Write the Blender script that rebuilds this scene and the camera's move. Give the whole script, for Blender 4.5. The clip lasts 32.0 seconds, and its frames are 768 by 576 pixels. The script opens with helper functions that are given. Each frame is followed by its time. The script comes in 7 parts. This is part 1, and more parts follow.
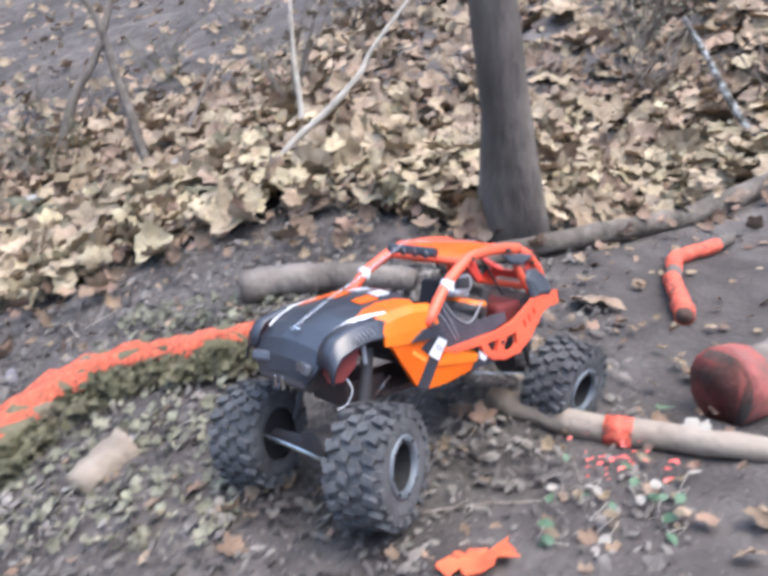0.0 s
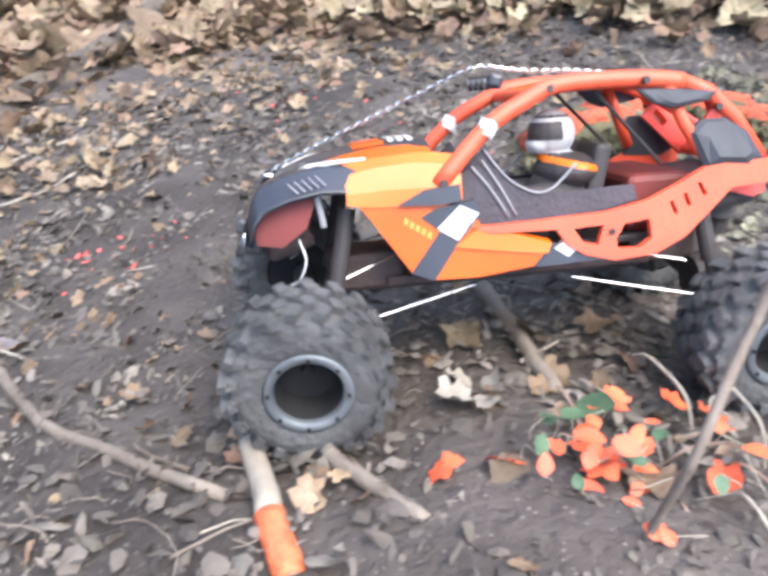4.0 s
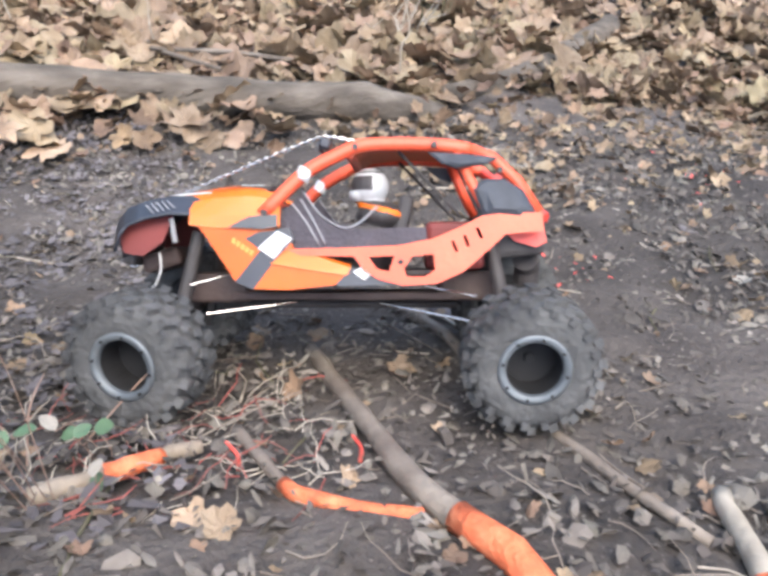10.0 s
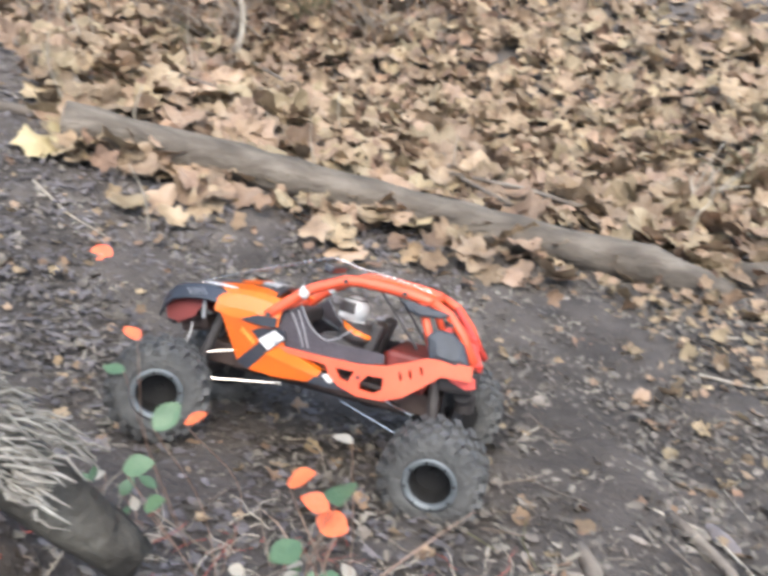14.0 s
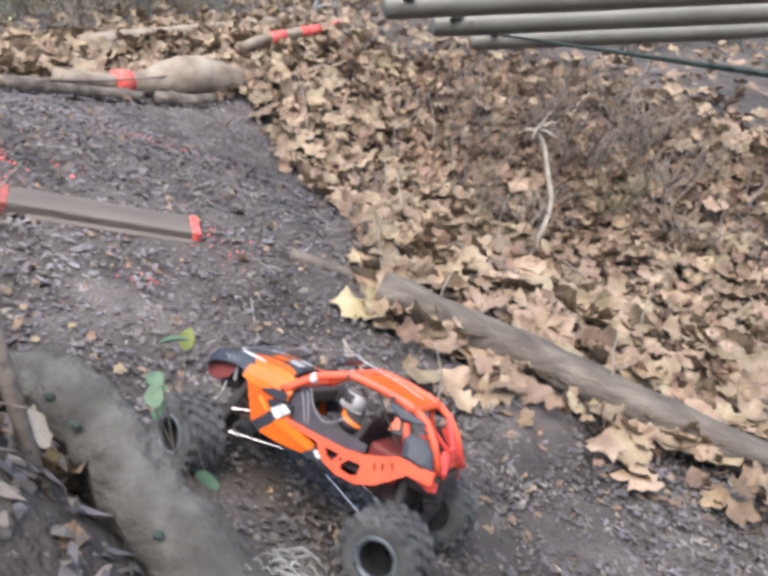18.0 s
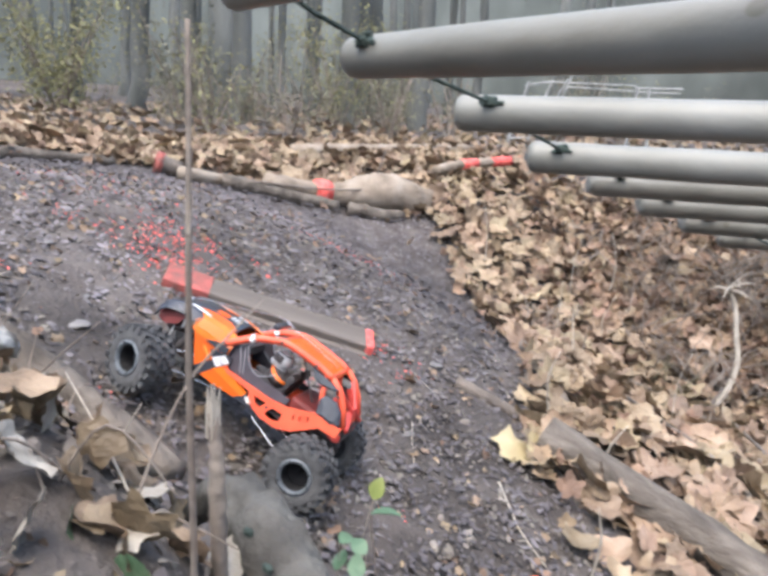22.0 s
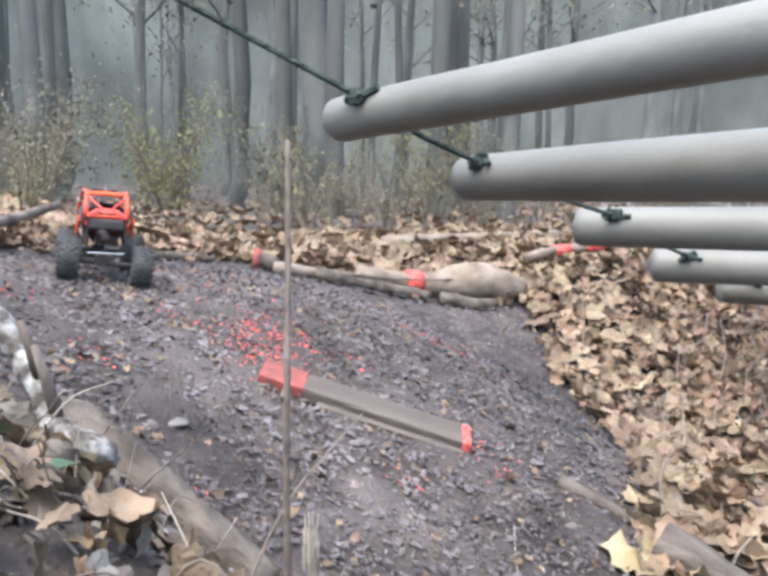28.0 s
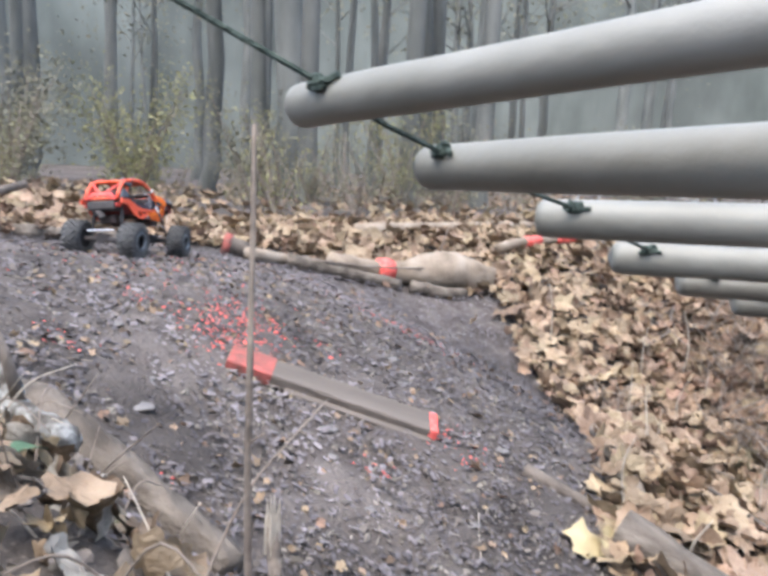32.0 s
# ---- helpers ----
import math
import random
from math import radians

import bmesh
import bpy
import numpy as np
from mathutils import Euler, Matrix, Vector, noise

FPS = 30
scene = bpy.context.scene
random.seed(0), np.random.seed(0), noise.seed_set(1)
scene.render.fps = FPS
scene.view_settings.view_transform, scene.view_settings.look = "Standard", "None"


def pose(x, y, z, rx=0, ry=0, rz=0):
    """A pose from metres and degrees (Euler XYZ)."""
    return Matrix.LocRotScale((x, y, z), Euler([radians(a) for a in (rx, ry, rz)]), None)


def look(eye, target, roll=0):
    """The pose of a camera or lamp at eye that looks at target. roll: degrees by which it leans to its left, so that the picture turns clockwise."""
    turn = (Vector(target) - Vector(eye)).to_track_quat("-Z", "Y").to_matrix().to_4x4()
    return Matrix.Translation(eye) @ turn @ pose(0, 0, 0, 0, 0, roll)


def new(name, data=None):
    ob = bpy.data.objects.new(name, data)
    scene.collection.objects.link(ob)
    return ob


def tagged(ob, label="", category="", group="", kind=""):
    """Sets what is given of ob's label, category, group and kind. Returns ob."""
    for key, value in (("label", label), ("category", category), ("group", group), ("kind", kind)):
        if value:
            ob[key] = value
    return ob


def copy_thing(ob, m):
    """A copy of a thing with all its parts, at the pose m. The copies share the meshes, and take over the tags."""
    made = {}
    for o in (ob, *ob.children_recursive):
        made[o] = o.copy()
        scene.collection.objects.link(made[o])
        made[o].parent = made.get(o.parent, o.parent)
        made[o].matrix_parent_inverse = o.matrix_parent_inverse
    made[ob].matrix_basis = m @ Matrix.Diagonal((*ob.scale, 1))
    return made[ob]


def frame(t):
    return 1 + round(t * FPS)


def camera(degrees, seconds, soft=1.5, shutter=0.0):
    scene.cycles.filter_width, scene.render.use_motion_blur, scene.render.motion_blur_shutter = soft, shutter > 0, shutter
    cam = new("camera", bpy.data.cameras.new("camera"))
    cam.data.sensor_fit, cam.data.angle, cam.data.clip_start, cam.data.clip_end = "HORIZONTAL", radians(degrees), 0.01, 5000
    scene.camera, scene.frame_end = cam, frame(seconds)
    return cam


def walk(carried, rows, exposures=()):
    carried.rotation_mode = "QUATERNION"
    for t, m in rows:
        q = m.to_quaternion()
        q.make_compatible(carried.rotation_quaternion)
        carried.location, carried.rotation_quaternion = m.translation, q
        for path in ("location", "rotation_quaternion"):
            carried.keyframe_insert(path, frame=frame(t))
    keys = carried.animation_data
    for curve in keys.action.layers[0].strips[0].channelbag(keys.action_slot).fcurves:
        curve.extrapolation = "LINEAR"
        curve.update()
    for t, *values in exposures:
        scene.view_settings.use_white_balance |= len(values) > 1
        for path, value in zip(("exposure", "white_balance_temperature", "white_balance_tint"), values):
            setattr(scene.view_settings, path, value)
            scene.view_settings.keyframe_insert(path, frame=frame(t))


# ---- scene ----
cam = camera(55.68, 32.0, soft=3.6, shutter=0.7)


def cam_pose(x, y, z, yaw, pitch, roll):
    """Yaw to the left from +y, pitch up, roll as in look()."""
    return pose(x, y, z, 90 + pitch, 0, yaw) @ pose(0, 0, 0, 0, 0, roll)


# seconds, place, yaw, pitch, roll of the hand-held camera
PATH = [
    (0.0, 0.5410, -0.4395, 0.5875, -76.56, -36.59, -7.96),
    (0.5, 0.5020, -0.4074, 0.5645, -73.67, -37.79, -7.12),
    (1.0, 0.4893, -0.3951, 0.5595, -71.14, -38.09, -6.85),
    (1.5, 0.4664, -0.3708, 0.5384, -68.53, -39.02, -6.66),
    (2.0, 0.4287, -0.3021, 0.5192, -61.94, -42.85, -3.91),
    (2.5, 0.4181, -0.2794, 0.4995, -58.77, -44.18, -3.13),
    (3.0, 0.3486, -0.1805, 0.5294, -60.23, -49.07, 1.38),
    (3.5, 0.3035, -0.1327, 0.5227, -49.30, -48.33, 0.06),
    (4.0, 0.2833, -0.1160, 0.5130, -43.66, -49.23, -0.43),
    (4.5, 0.2555, -0.1049, 0.5049, -38.16, -49.26, -1.16),
    (6.5, 0.1884, -0.0925, 0.5393, -30.92, -49.10, 1.63),
    (7.0, 0.1693, -0.0866, 0.5391, -26.96, -49.15, -0.78),
    (7.5, 0.1525, -0.0873, 0.5508, -27.07, -48.71, 1.00),
    (8.0, 0.1389, -0.0823, 0.5535, -26.28, -48.10, 1.93),
    (8.5, 0.1306, -0.0779, 0.5548, -24.39, -47.33, 1.39),
    (9.0, 0.1212, -0.0716, 0.5633, -23.01, -46.42, 1.36),
    (9.5, 0.0899, -0.0549, 0.5567, -18.02, -45.99, 0.48),
    (10.0, 0.0702, -0.0454, 0.5525, -14.96, -46.35, -0.08),
    (10.5, 0.0640, -0.0400, 0.5602, -13.65, -45.19, -0.14),
    (11.0, 0.0339, -0.0223, 0.5816, -8.96, -43.94, -1.59),
    (11.5, 0.0328, -0.0149, 0.5868, -6.85, -44.00, -2.05),
    (12.0, 0.0182, -0.0094, 0.5967, -4.32, -43.70, -3.06),
    (12.5, 0.0084, -0.0023, 0.5987, -2.23, -42.50, -2.84),
    (13.0, 0.0000, 0.0000, 0.6000, 0.00, -42.08, -1.95),
    (13.5, -0.0075, 0.0041, 0.6079, 2.16, -39.94, -0.36),
    (14.0, -0.0235, 0.0089, 0.6162, 7.44, -38.00, -1.12),
    (14.5, -0.0399, 0.0181, 0.6194, 12.58, -35.84, -1.99),
    (15.0, -0.0558, 0.0249, 0.6245, 15.55, -33.63, -1.97),
    (15.5, -0.0741, 0.0312, 0.6187, 18.07, -32.23, -1.68),
    (17.5, -0.1404, 0.0558, 0.6383, 28.53, -24.27, -1.01),
    (18.0, -0.1428, 0.0553, 0.6383, 29.49, -24.33, -1.03),
    (18.5, -0.1570, 0.0573, 0.6442, 31.70, -22.78, -0.82),
    (19.0, -0.1664, 0.0554, 0.6509, 34.21, -20.05, 0.07),
    (19.5, -0.1668, 0.0520, 0.6555, 35.40, -19.64, 0.83),
    (20.0, -0.1717, 0.0533, 0.6563, 36.08, -18.91, 1.39),
    (20.5, -0.1780, 0.0569, 0.6597, 38.15, -17.20, 1.87),
    (21.0, -0.1762, 0.0549, 0.6639, 39.21, -16.50, 2.37),
    (21.5, -0.1766, 0.0516, 0.6674, 40.65, -16.21, 3.01),
    (22.0, -0.1862, 0.0448, 0.6702, 42.60, -15.57, 3.61),
    (22.5, -0.2005, 0.0537, 0.6667, 45.52, -14.72, 2.70),
    (23.0, -0.2069, 0.0552, 0.6676, 48.64, -14.42, 1.25),
    (23.5, -0.2108, 0.0586, 0.6675, 48.81, -14.18, 2.38),
    (24.0, -0.2062, 0.0491, 0.6698, 49.64, -13.26, 1.33),
    (24.5, -0.2055, 0.0550, 0.6719, 50.77, -12.50, 1.25),
    (25.0, -0.2073, 0.0522, 0.6737, 50.28, -11.60, 0.74),
    (25.5, -0.2109, 0.0580, 0.6739, 50.32, -11.03, 0.23),
    (27.5, -0.2113, 0.0568, 0.6788, 50.50, -9.65, 1.23),
    (28.0, -0.2108, 0.0582, 0.6794, 50.19, -9.00, 1.00),
    (28.5, -0.2109, 0.0578, 0.6792, 50.00, -9.20, 1.40),
    (29.0, -0.2097, 0.0592, 0.6797, 49.15, -8.83, 1.85),
    (29.5, -0.2097, 0.0597, 0.6790, 48.45, -9.18, 1.39),
    (30.0, -0.2096, 0.0598, 0.6789, 48.52, -9.32, 2.34),
    (30.5, -0.2090, 0.0602, 0.6789, 48.13, -9.54, 2.53),
    (31.0, -0.2096, 0.0583, 0.6788, 48.76, -9.29, 3.22),
    (31.5, -0.2095, 0.0579, 0.6796, 49.37, -8.98, 3.50),
    (32.0, -0.2077, 0.0595, 0.6795, 47.89, -9.89, 2.45),
]
walk(cam, [(r[0], cam_pose(*r[1:])) for r in PATH], exposures=[(0, 0.62, 5950, 9), (3, 0.85, 6200, 8), (7, 0.76, 6400, 8), (9, 0.63, 6350, 7), (12, 0.57, 6500, 7), (14, 0.55, 6500, 4), (15.5, 0.5, 6400, 6), (18, 0.42, 6350, 8), (21, 0.45, 6350, 8), (23, 0.62, 6200, 8), (25.5, 0.64, 6050, 4), (28, 0.6, 6200, 8), (32, 0.6, 6250, 8)])

# ---- light: overcast late-autumn daylight, weak wide sun ----
world = bpy.data.worlds.new("sky")
scene.world = world
world.use_nodes = True
wn = world.node_tree
sky = wn.nodes.new("ShaderNodeTexSky")
sky.sky_type = "NISHITA"
sky.sun_disc = False
sky.sun_elevation, sky.sun_rotation = radians(68), radians(150)
sky.air_density, sky.dust_density, sky.ozone_density = 1.2, 4.0, 1.0
wn.links.new(sky.outputs[0], wn.nodes["Background"].inputs[0])
wn.nodes["Background"].inputs[1].default_value = 0.4
sun_data = bpy.data.lights.new("sun", "SUN")
sun_data.energy, sun_data.angle, sun_data.color = 0.75, radians(30), (1.0, 0.95, 0.88)
sun = new("sun", sun_data)
sun.matrix_world = look((-1.0, -1.75, 5.0), (0, 0, 0))

# ---- ground shape ----
BUMPS = [-0.005, -0.047, -0.139, -0.068, 0.018, -0.030, 0.047, 0.002, 0.020, 0.023, 0.125, 0.028, -0.173, 0.053, -0.010, 0.073, -0.111, -0.025, 0.069, -0.256, -0.040, -0.031, 0.204, -0.134, -0.138, 0.162, -0.133, -0.007, -0.008, 0.218, -0.058, -0.141, -0.008, -0.165, -0.028, -0.072, -0.055, -0.007, 0.080, 0.009, -0.058, -0.002, -0.154, -0.023, 0.101, -0.040, -0.063, 0.040, 0.034, -0.209, 0.003, 0.103, -0.055, -0.047, 0.026, 0.017, -0.224, -0.075, 0.077, 0.066, 0.037, 0.015, 0.004, -0.072, 0.011, 0.105, 0.245, 0.033, -0.154, -0.078, -0.046, -0.081, -0.124, 0.001, 0.023, 0.124, 0.180, -0.011, -0.037, -0.044, -0.028]
CENTRES = [(-3.2 + 0.8 * i, -1.2 + 0.8 * j, 0.75) for i in range(9) for j in range(7)]
CENTRES += [(6 * math.cos(a * math.pi / 5), 6 * math.sin(a * math.pi / 5), 3.0) for a in range(10)]
CENTRES += [(12 * math.cos(a * math.pi / 4), 12 * math.sin(a * math.pi / 4), 5.0) for a in range(8)]


def height(x, y):
    """Height of the bare ground at arrays x, y."""
    x, y = np.asarray(x, float), np.asarray(y, float)
    z = 0.15 - 0.738 * np.tanh(x / 3) - 1.065 * np.tanh(y / 3)
    for b, (cx, cy, s) in zip(BUMPS, CENTRES):
        z = z + b * np.exp(-((x - cx) ** 2 + (y - cy) ** 2) / (2 * s * s))
    # low earth bank beside the track, on the camera's side
    rim = 0.305 + 0.018 * np.sin(9 * x) + 0.01 * np.sin(23 * x + 1)
    z = z + 0.055 * np.exp(-((x + 0.57) / 0.13) ** 2 / 2 - ((y - 0.22) / 0.055) ** 2 / 2)
    with np.errstate(over="ignore"):
        return z + 0.2 / (1 + np.exp((y - rim) / 0.02)) / (1 + np.exp((x + 0.31) / 0.035)) / (1 + np.exp((-1.08 - x) / 0.05)) / (1 + np.exp((-0.25 - y) / 0.06))


def ground_z(x, y):
    return float(height(x, y))


def slope(x, y):
    """Unit normal of the ground."""
    e = 0.02
    n = Vector((ground_z(x - e, y) - ground_z(x + e, y), ground_z(x, y - e) - ground_z(x, y + e), 2 * e))
    return n.normalized()


def on_ground(x, y, lift=0.0):
    return Vector((x, y, ground_z(x, y) + lift))


# ---- materials ----
def material(name, colours, scale=8.0, rough=0.6, metal=0.0, bump=0.0, bump_scale=None, vary=None, detail=6.0, stretch=(1, 1, 1), coat=0.0, local=True, speck=None, broad=None):
    """Colours are blended by noise; vary: 'object' or 'island' shifts the tone piece by piece; speck: colour, scale, share of small spots."""
    m = bpy.data.materials.new(name)
    m.use_nodes = True
    t = m.node_tree
    b = t.nodes["Principled BSDF"]
    b.inputs["Roughness"].default_value, b.inputs["Metallic"].default_value = rough, metal
    b.inputs["Coat Weight"].default_value = coat
    where = t.nodes.new("ShaderNodeTexCoord")
    size = t.nodes.new("ShaderNodeMapping")
    size.inputs["Scale"].default_value = stretch
    t.links.new(where.outputs["Object" if local else "Generated"], size.inputs[0])
    n = t.nodes.new("ShaderNodeTexNoise")
    n.inputs["Scale"].default_value, n.inputs["Detail"].default_value = scale, detail
    t.links.new(size.outputs[0], n.inputs["Vector"])
    ramp = t.nodes.new("ShaderNodeValToRGB")
    e = ramp.color_ramp.elements
    e[0].position, e[1].position = 0.3, 0.7
    e[0].color, e[1].color = (*colours[0], 1), (*colours[-1], 1)
    for i, c in enumerate(colours[1:-1]):
        e.new(0.3 + 0.4 * (i + 1) / (len(colours) - 1)).color = (*c, 1)
    t.links.new(n.outputs["Fac"], ramp.inputs[0])
    out = ramp.outputs[0]
    if speck:
        v = t.nodes.new("ShaderNodeTexVoronoi")
        v.inputs["Scale"].default_value = speck[1]
        t.links.new(size.outputs[0], v.inputs["Vector"])
        less = t.nodes.new("ShaderNodeMath")
        less.operation = "LESS_THAN"
        less.inputs[1].default_value = speck[2]
        t.links.new(v.outputs["Distance"], less.inputs[0])
        mix = t.nodes.new("ShaderNodeMix")
        mix.data_type = "RGBA"
        t.links.new(less.outputs[0], mix.inputs[0])
        t.links.new(out, mix.inputs[6])
        mix.inputs[7].default_value = (*speck[0], 1)
        out = mix.outputs[2]
    if broad:
        wide = t.nodes.new("ShaderNodeTexNoise")
        wide.inputs["Scale"].default_value, wide.inputs["Detail"].default_value = broad, 4
        t.links.new(where.outputs["Object"], wide.inputs["Vector"])
        tone = t.nodes.new("ShaderNodeMapRange")
        for k, v in enumerate((0.35, 0.65, 0.6, 1.3)):
            tone.inputs[k + 1].default_value = v
        shade = t.nodes.new("ShaderNodeHueSaturation")
        t.links.new(wide.outputs["Fac"], tone.inputs[0])
        t.links.new(tone.outputs[0], shade.inputs["Value"])
        t.links.new(out, shade.inputs["Color"])
        out = shade.outputs[0]
    if vary:
        hue = t.nodes.new("ShaderNodeHueSaturation")
        if vary == "island":
            r = t.nodes.new("ShaderNodeNewGeometry").outputs["Random Per Island"]
        else:
            r = t.nodes.new("ShaderNodeObjectInfo").outputs["Random"]
        span = t.nodes.new("ShaderNodeMapRange")
        span.inputs[3].default_value, span.inputs[4].default_value = 0.66, 1.24
        t.links.new(r, span.inputs[0])
        t.links.new(span.outputs[0], hue.inputs["Value"])
        tint = t.nodes.new("ShaderNodeMapRange")
        tint.inputs[3].default_value, tint.inputs[4].default_value = 0.485, 0.515
        mul = t.nodes.new("ShaderNodeMath")
        mul.operation = "FRACT"
        seven = t.nodes.new("ShaderNodeMath")
        seven.operation, seven.inputs[1].default_value = "MULTIPLY", 7.31
        t.links.new(r, seven.inputs[0])
        t.links.new(seven.outputs[0], mul.inputs[0])
        t.links.new(mul.outputs[0], tint.inputs[0])
        t.links.new(tint.outputs[0], hue.inputs["Hue"])
        t.links.new(out, hue.inputs["Color"])
        out = hue.outputs[0]
    t.links.new(out, b.inputs["Base Color"])
    if bump:
        fine = t.nodes.new("ShaderNodeTexNoise")
        fine.inputs["Scale"].default_value, fine.inputs["Detail"].default_value = bump_scale or scale * 5, 8
        t.links.new(size.outputs[0], fine.inputs["Vector"])
        bp = t.nodes.new("ShaderNodeBump")
        bp.inputs["Strength"].default_value, bp.inputs["Distance"].default_value = bump, 0.01
        t.links.new(fine.outputs["Fac"], bp.inputs["Height"])
        t.links.new(bp.outputs[0], b.inputs["Normal"])
    return m


SOIL = material("soil", [(0.054, 0.045, 0.041), (0.085, 0.072, 0.065), (0.125, 0.108, 0.098)], 9, 0.95, bump=1.0, bump_scale=90, speck=((0.17, 0.145, 0.13), 120, 0.16), broad=1.7)
CHIP = material("wood_chip", [(0.065, 0.056, 0.05), (0.13, 0.113, 0.098), (0.27, 0.24, 0.205)], 14, 0.85, bump=0.3, vary="island")
SHALE = material("grey_chip", [(0.085, 0.074, 0.077), (0.14, 0.124, 0.129), (0.21, 0.19, 0.195)], 14, 0.75, vary="island", broad=1.7)
LEAF = material("dry_leaf", [(0.17, 0.118, 0.073), (0.27, 0.196, 0.126), (0.35, 0.27, 0.185)], 16, 0.65, bump=0.5, bump_scale=120, vary="island")
LEAF_ONE = material("dry_leaf_single", [(0.22, 0.148, 0.093), (0.31, 0.222, 0.145), (0.38, 0.29, 0.205)], 18, 0.6, bump=0.5, bump_scale=140, vary="object")
LEAF_YELLOW = material("yellow_leaf", [(0.33, 0.26, 0.13), (0.44, 0.37, 0.22)], 16, 0.55, bump=0.4, bump_scale=120)
LEAF_DARK = material("rotten_leaf", [(0.095, 0.064, 0.044), (0.2, 0.135, 0.088), (0.3, 0.205, 0.13)], 14, 0.8, bump=0.5, vary="island")
LEAF_GREEN = material("green_leaf", [(0.055, 0.11, 0.06), (0.11, 0.18, 0.1)], 40, 0.5, bump=0.2)
TIMBER = material("weathered_timber", [(0.22, 0.225, 0.215), (0.4, 0.405, 0.39)], 12, 0.75, bump=0.4)
LEAF_LIME = material("yellow_green_leaf", [(0.16, 0.2, 0.05), (0.25, 0.27, 0.08)], 40, 0.5, bump=0.2)
LEAF_PAINT = material("painted_leaf", [(0.75, 0.1, 0.05), (0.9, 0.2, 0.08)], 30, 0.5)
BARK = material("bark", [(0.07, 0.058, 0.048), (0.15, 0.125, 0.105), (0.25, 0.215, 0.18)], 9, 0.9, bump=1.0, bump_scale=60, stretch=(1, 1, 0.35))
BARK_GREY = material("weathered_log", [(0.058, 0.048, 0.039), (0.115, 0.096, 0.078), (0.19, 0.162, 0.134)], 20, 0.9, bump=1.0, bump_scale=70, stretch=(0.4, 1, 1))
BARK_MOSS = material("mossy_bark", [(0.06, 0.06, 0.035), (0.12, 0.11, 0.06), (0.2, 0.17, 0.12)], 12, 0.9, bump=1.0, bump_scale=70)
BARK_PALE = material("pale_wood", [(0.16, 0.125, 0.092), (0.26, 0.21, 0.16), (0.34, 0.29, 0.235)], 8, 0.8, bump=0.6, bump_scale=60)
PITTED = material("pitted_wood", [(0.036, 0.033, 0.029), (0.078, 0.073, 0.064), (0.15, 0.144, 0.13)], 24, 0.9, bump=1.0, bump_scale=60)
FRAYED = material("frayed_wood", [(0.13, 0.12, 0.105), (0.25, 0.235, 0.21), (0.36, 0.345, 0.315)], 40, 0.9, bump=0.4, vary="island")
LICHEN = material("lichen_bark", [(0.05, 0.043, 0.035), (0.11, 0.1, 0.088), (0.3, 0.3, 0.285), (0.58, 0.58, 0.56)], 55, 0.9, bump=0.9, bump_scale=80)
TWIG = material("twig", [(0.14, 0.11, 0.09), (0.27, 0.23, 0.19)], 20, 0.85, bump=0.4)
TWIG_PALE = material("pale_twig", [(0.3, 0.26, 0.21), (0.48, 0.43, 0.36)], 20, 0.8, bump=0.3)
MARK = material("marking_paint", [(0.6, 0.07, 0.06), (0.8, 0.13, 0.11), (0.78, 0.22, 0.18)], 40, 0.7, bump=0.5, bump_scale=90)
MARK_PATCHY = material("patchy_marking_paint", [(0.13, 0.095, 0.07), (0.56, 0.1, 0.06), (0.72, 0.12, 0.07), (0.5, 0.15, 0.09)], 75, 0.85, bump=0.9, bump_scale=80)
MARK_CREST = material("sprayed_root_paint", [(0.2, 0.1, 0.06), (0.5, 0.11, 0.06), (0.68, 0.13, 0.07), (0.7, 0.19, 0.1)], 130, 0.9, bump=1.0, bump_scale=160)
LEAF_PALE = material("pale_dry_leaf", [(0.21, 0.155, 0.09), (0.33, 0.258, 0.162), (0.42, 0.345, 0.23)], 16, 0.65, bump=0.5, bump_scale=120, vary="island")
MARK_ORANGE = material("orange_marking_paint", [(0.5, 0.13, 0.06), (0.74, 0.17, 0.07), (0.8, 0.27, 0.13)], 55, 0.75, bump=0.6, bump_scale=110)
MARK_WORN = material("worn_marking_paint", [(0.13, 0.085, 0.07), (0.28, 0.085, 0.07), (0.46, 0.11, 0.092)], 22, 0.8, bump=0.5, bump_scale=90)
PLANK = material("plank_wood", [(0.095, 0.08, 0.067), (0.165, 0.14, 0.12)], 10, 0.85, bump=0.6, bump_scale=60, stretch=(0.25, 1, 1))
STONE = material("stone", [(0.2, 0.19, 0.18), (0.36, 0.34, 0.31)], 10, 0.85, bump=0.6)
STONE_FLAT = material("shale_slab", [(0.13, 0.122, 0.12), (0.22, 0.207, 0.2)], 22, 0.85, bump=0.6)
ROD = material("bridge_rod", [(0.165, 0.16, 0.135), (0.225, 0.222, 0.195), (0.28, 0.277, 0.252)], 14, 0.5, bump=0.12, speck=((0.16, 0.15, 0.12), 45, 0.1))
ROPE = material("green_cord", [(0.025, 0.04, 0.035), (0.06, 0.085, 0.07)], 60, 0.9, bump=0.6, bump_scale=300)
BUSH = material("yellow_foliage", [(0.17, 0.165, 0.075), (0.28, 0.265, 0.13)], 6, 0.7, vary="island")
# far undergrowth with haze put into its grey-green; also faded scraps nearby
BUSH_GREY = material("hazed_faded_foliage", [(0.13, 0.13, 0.09), (0.25, 0.235, 0.165)], 6, 0.8, vary="island")
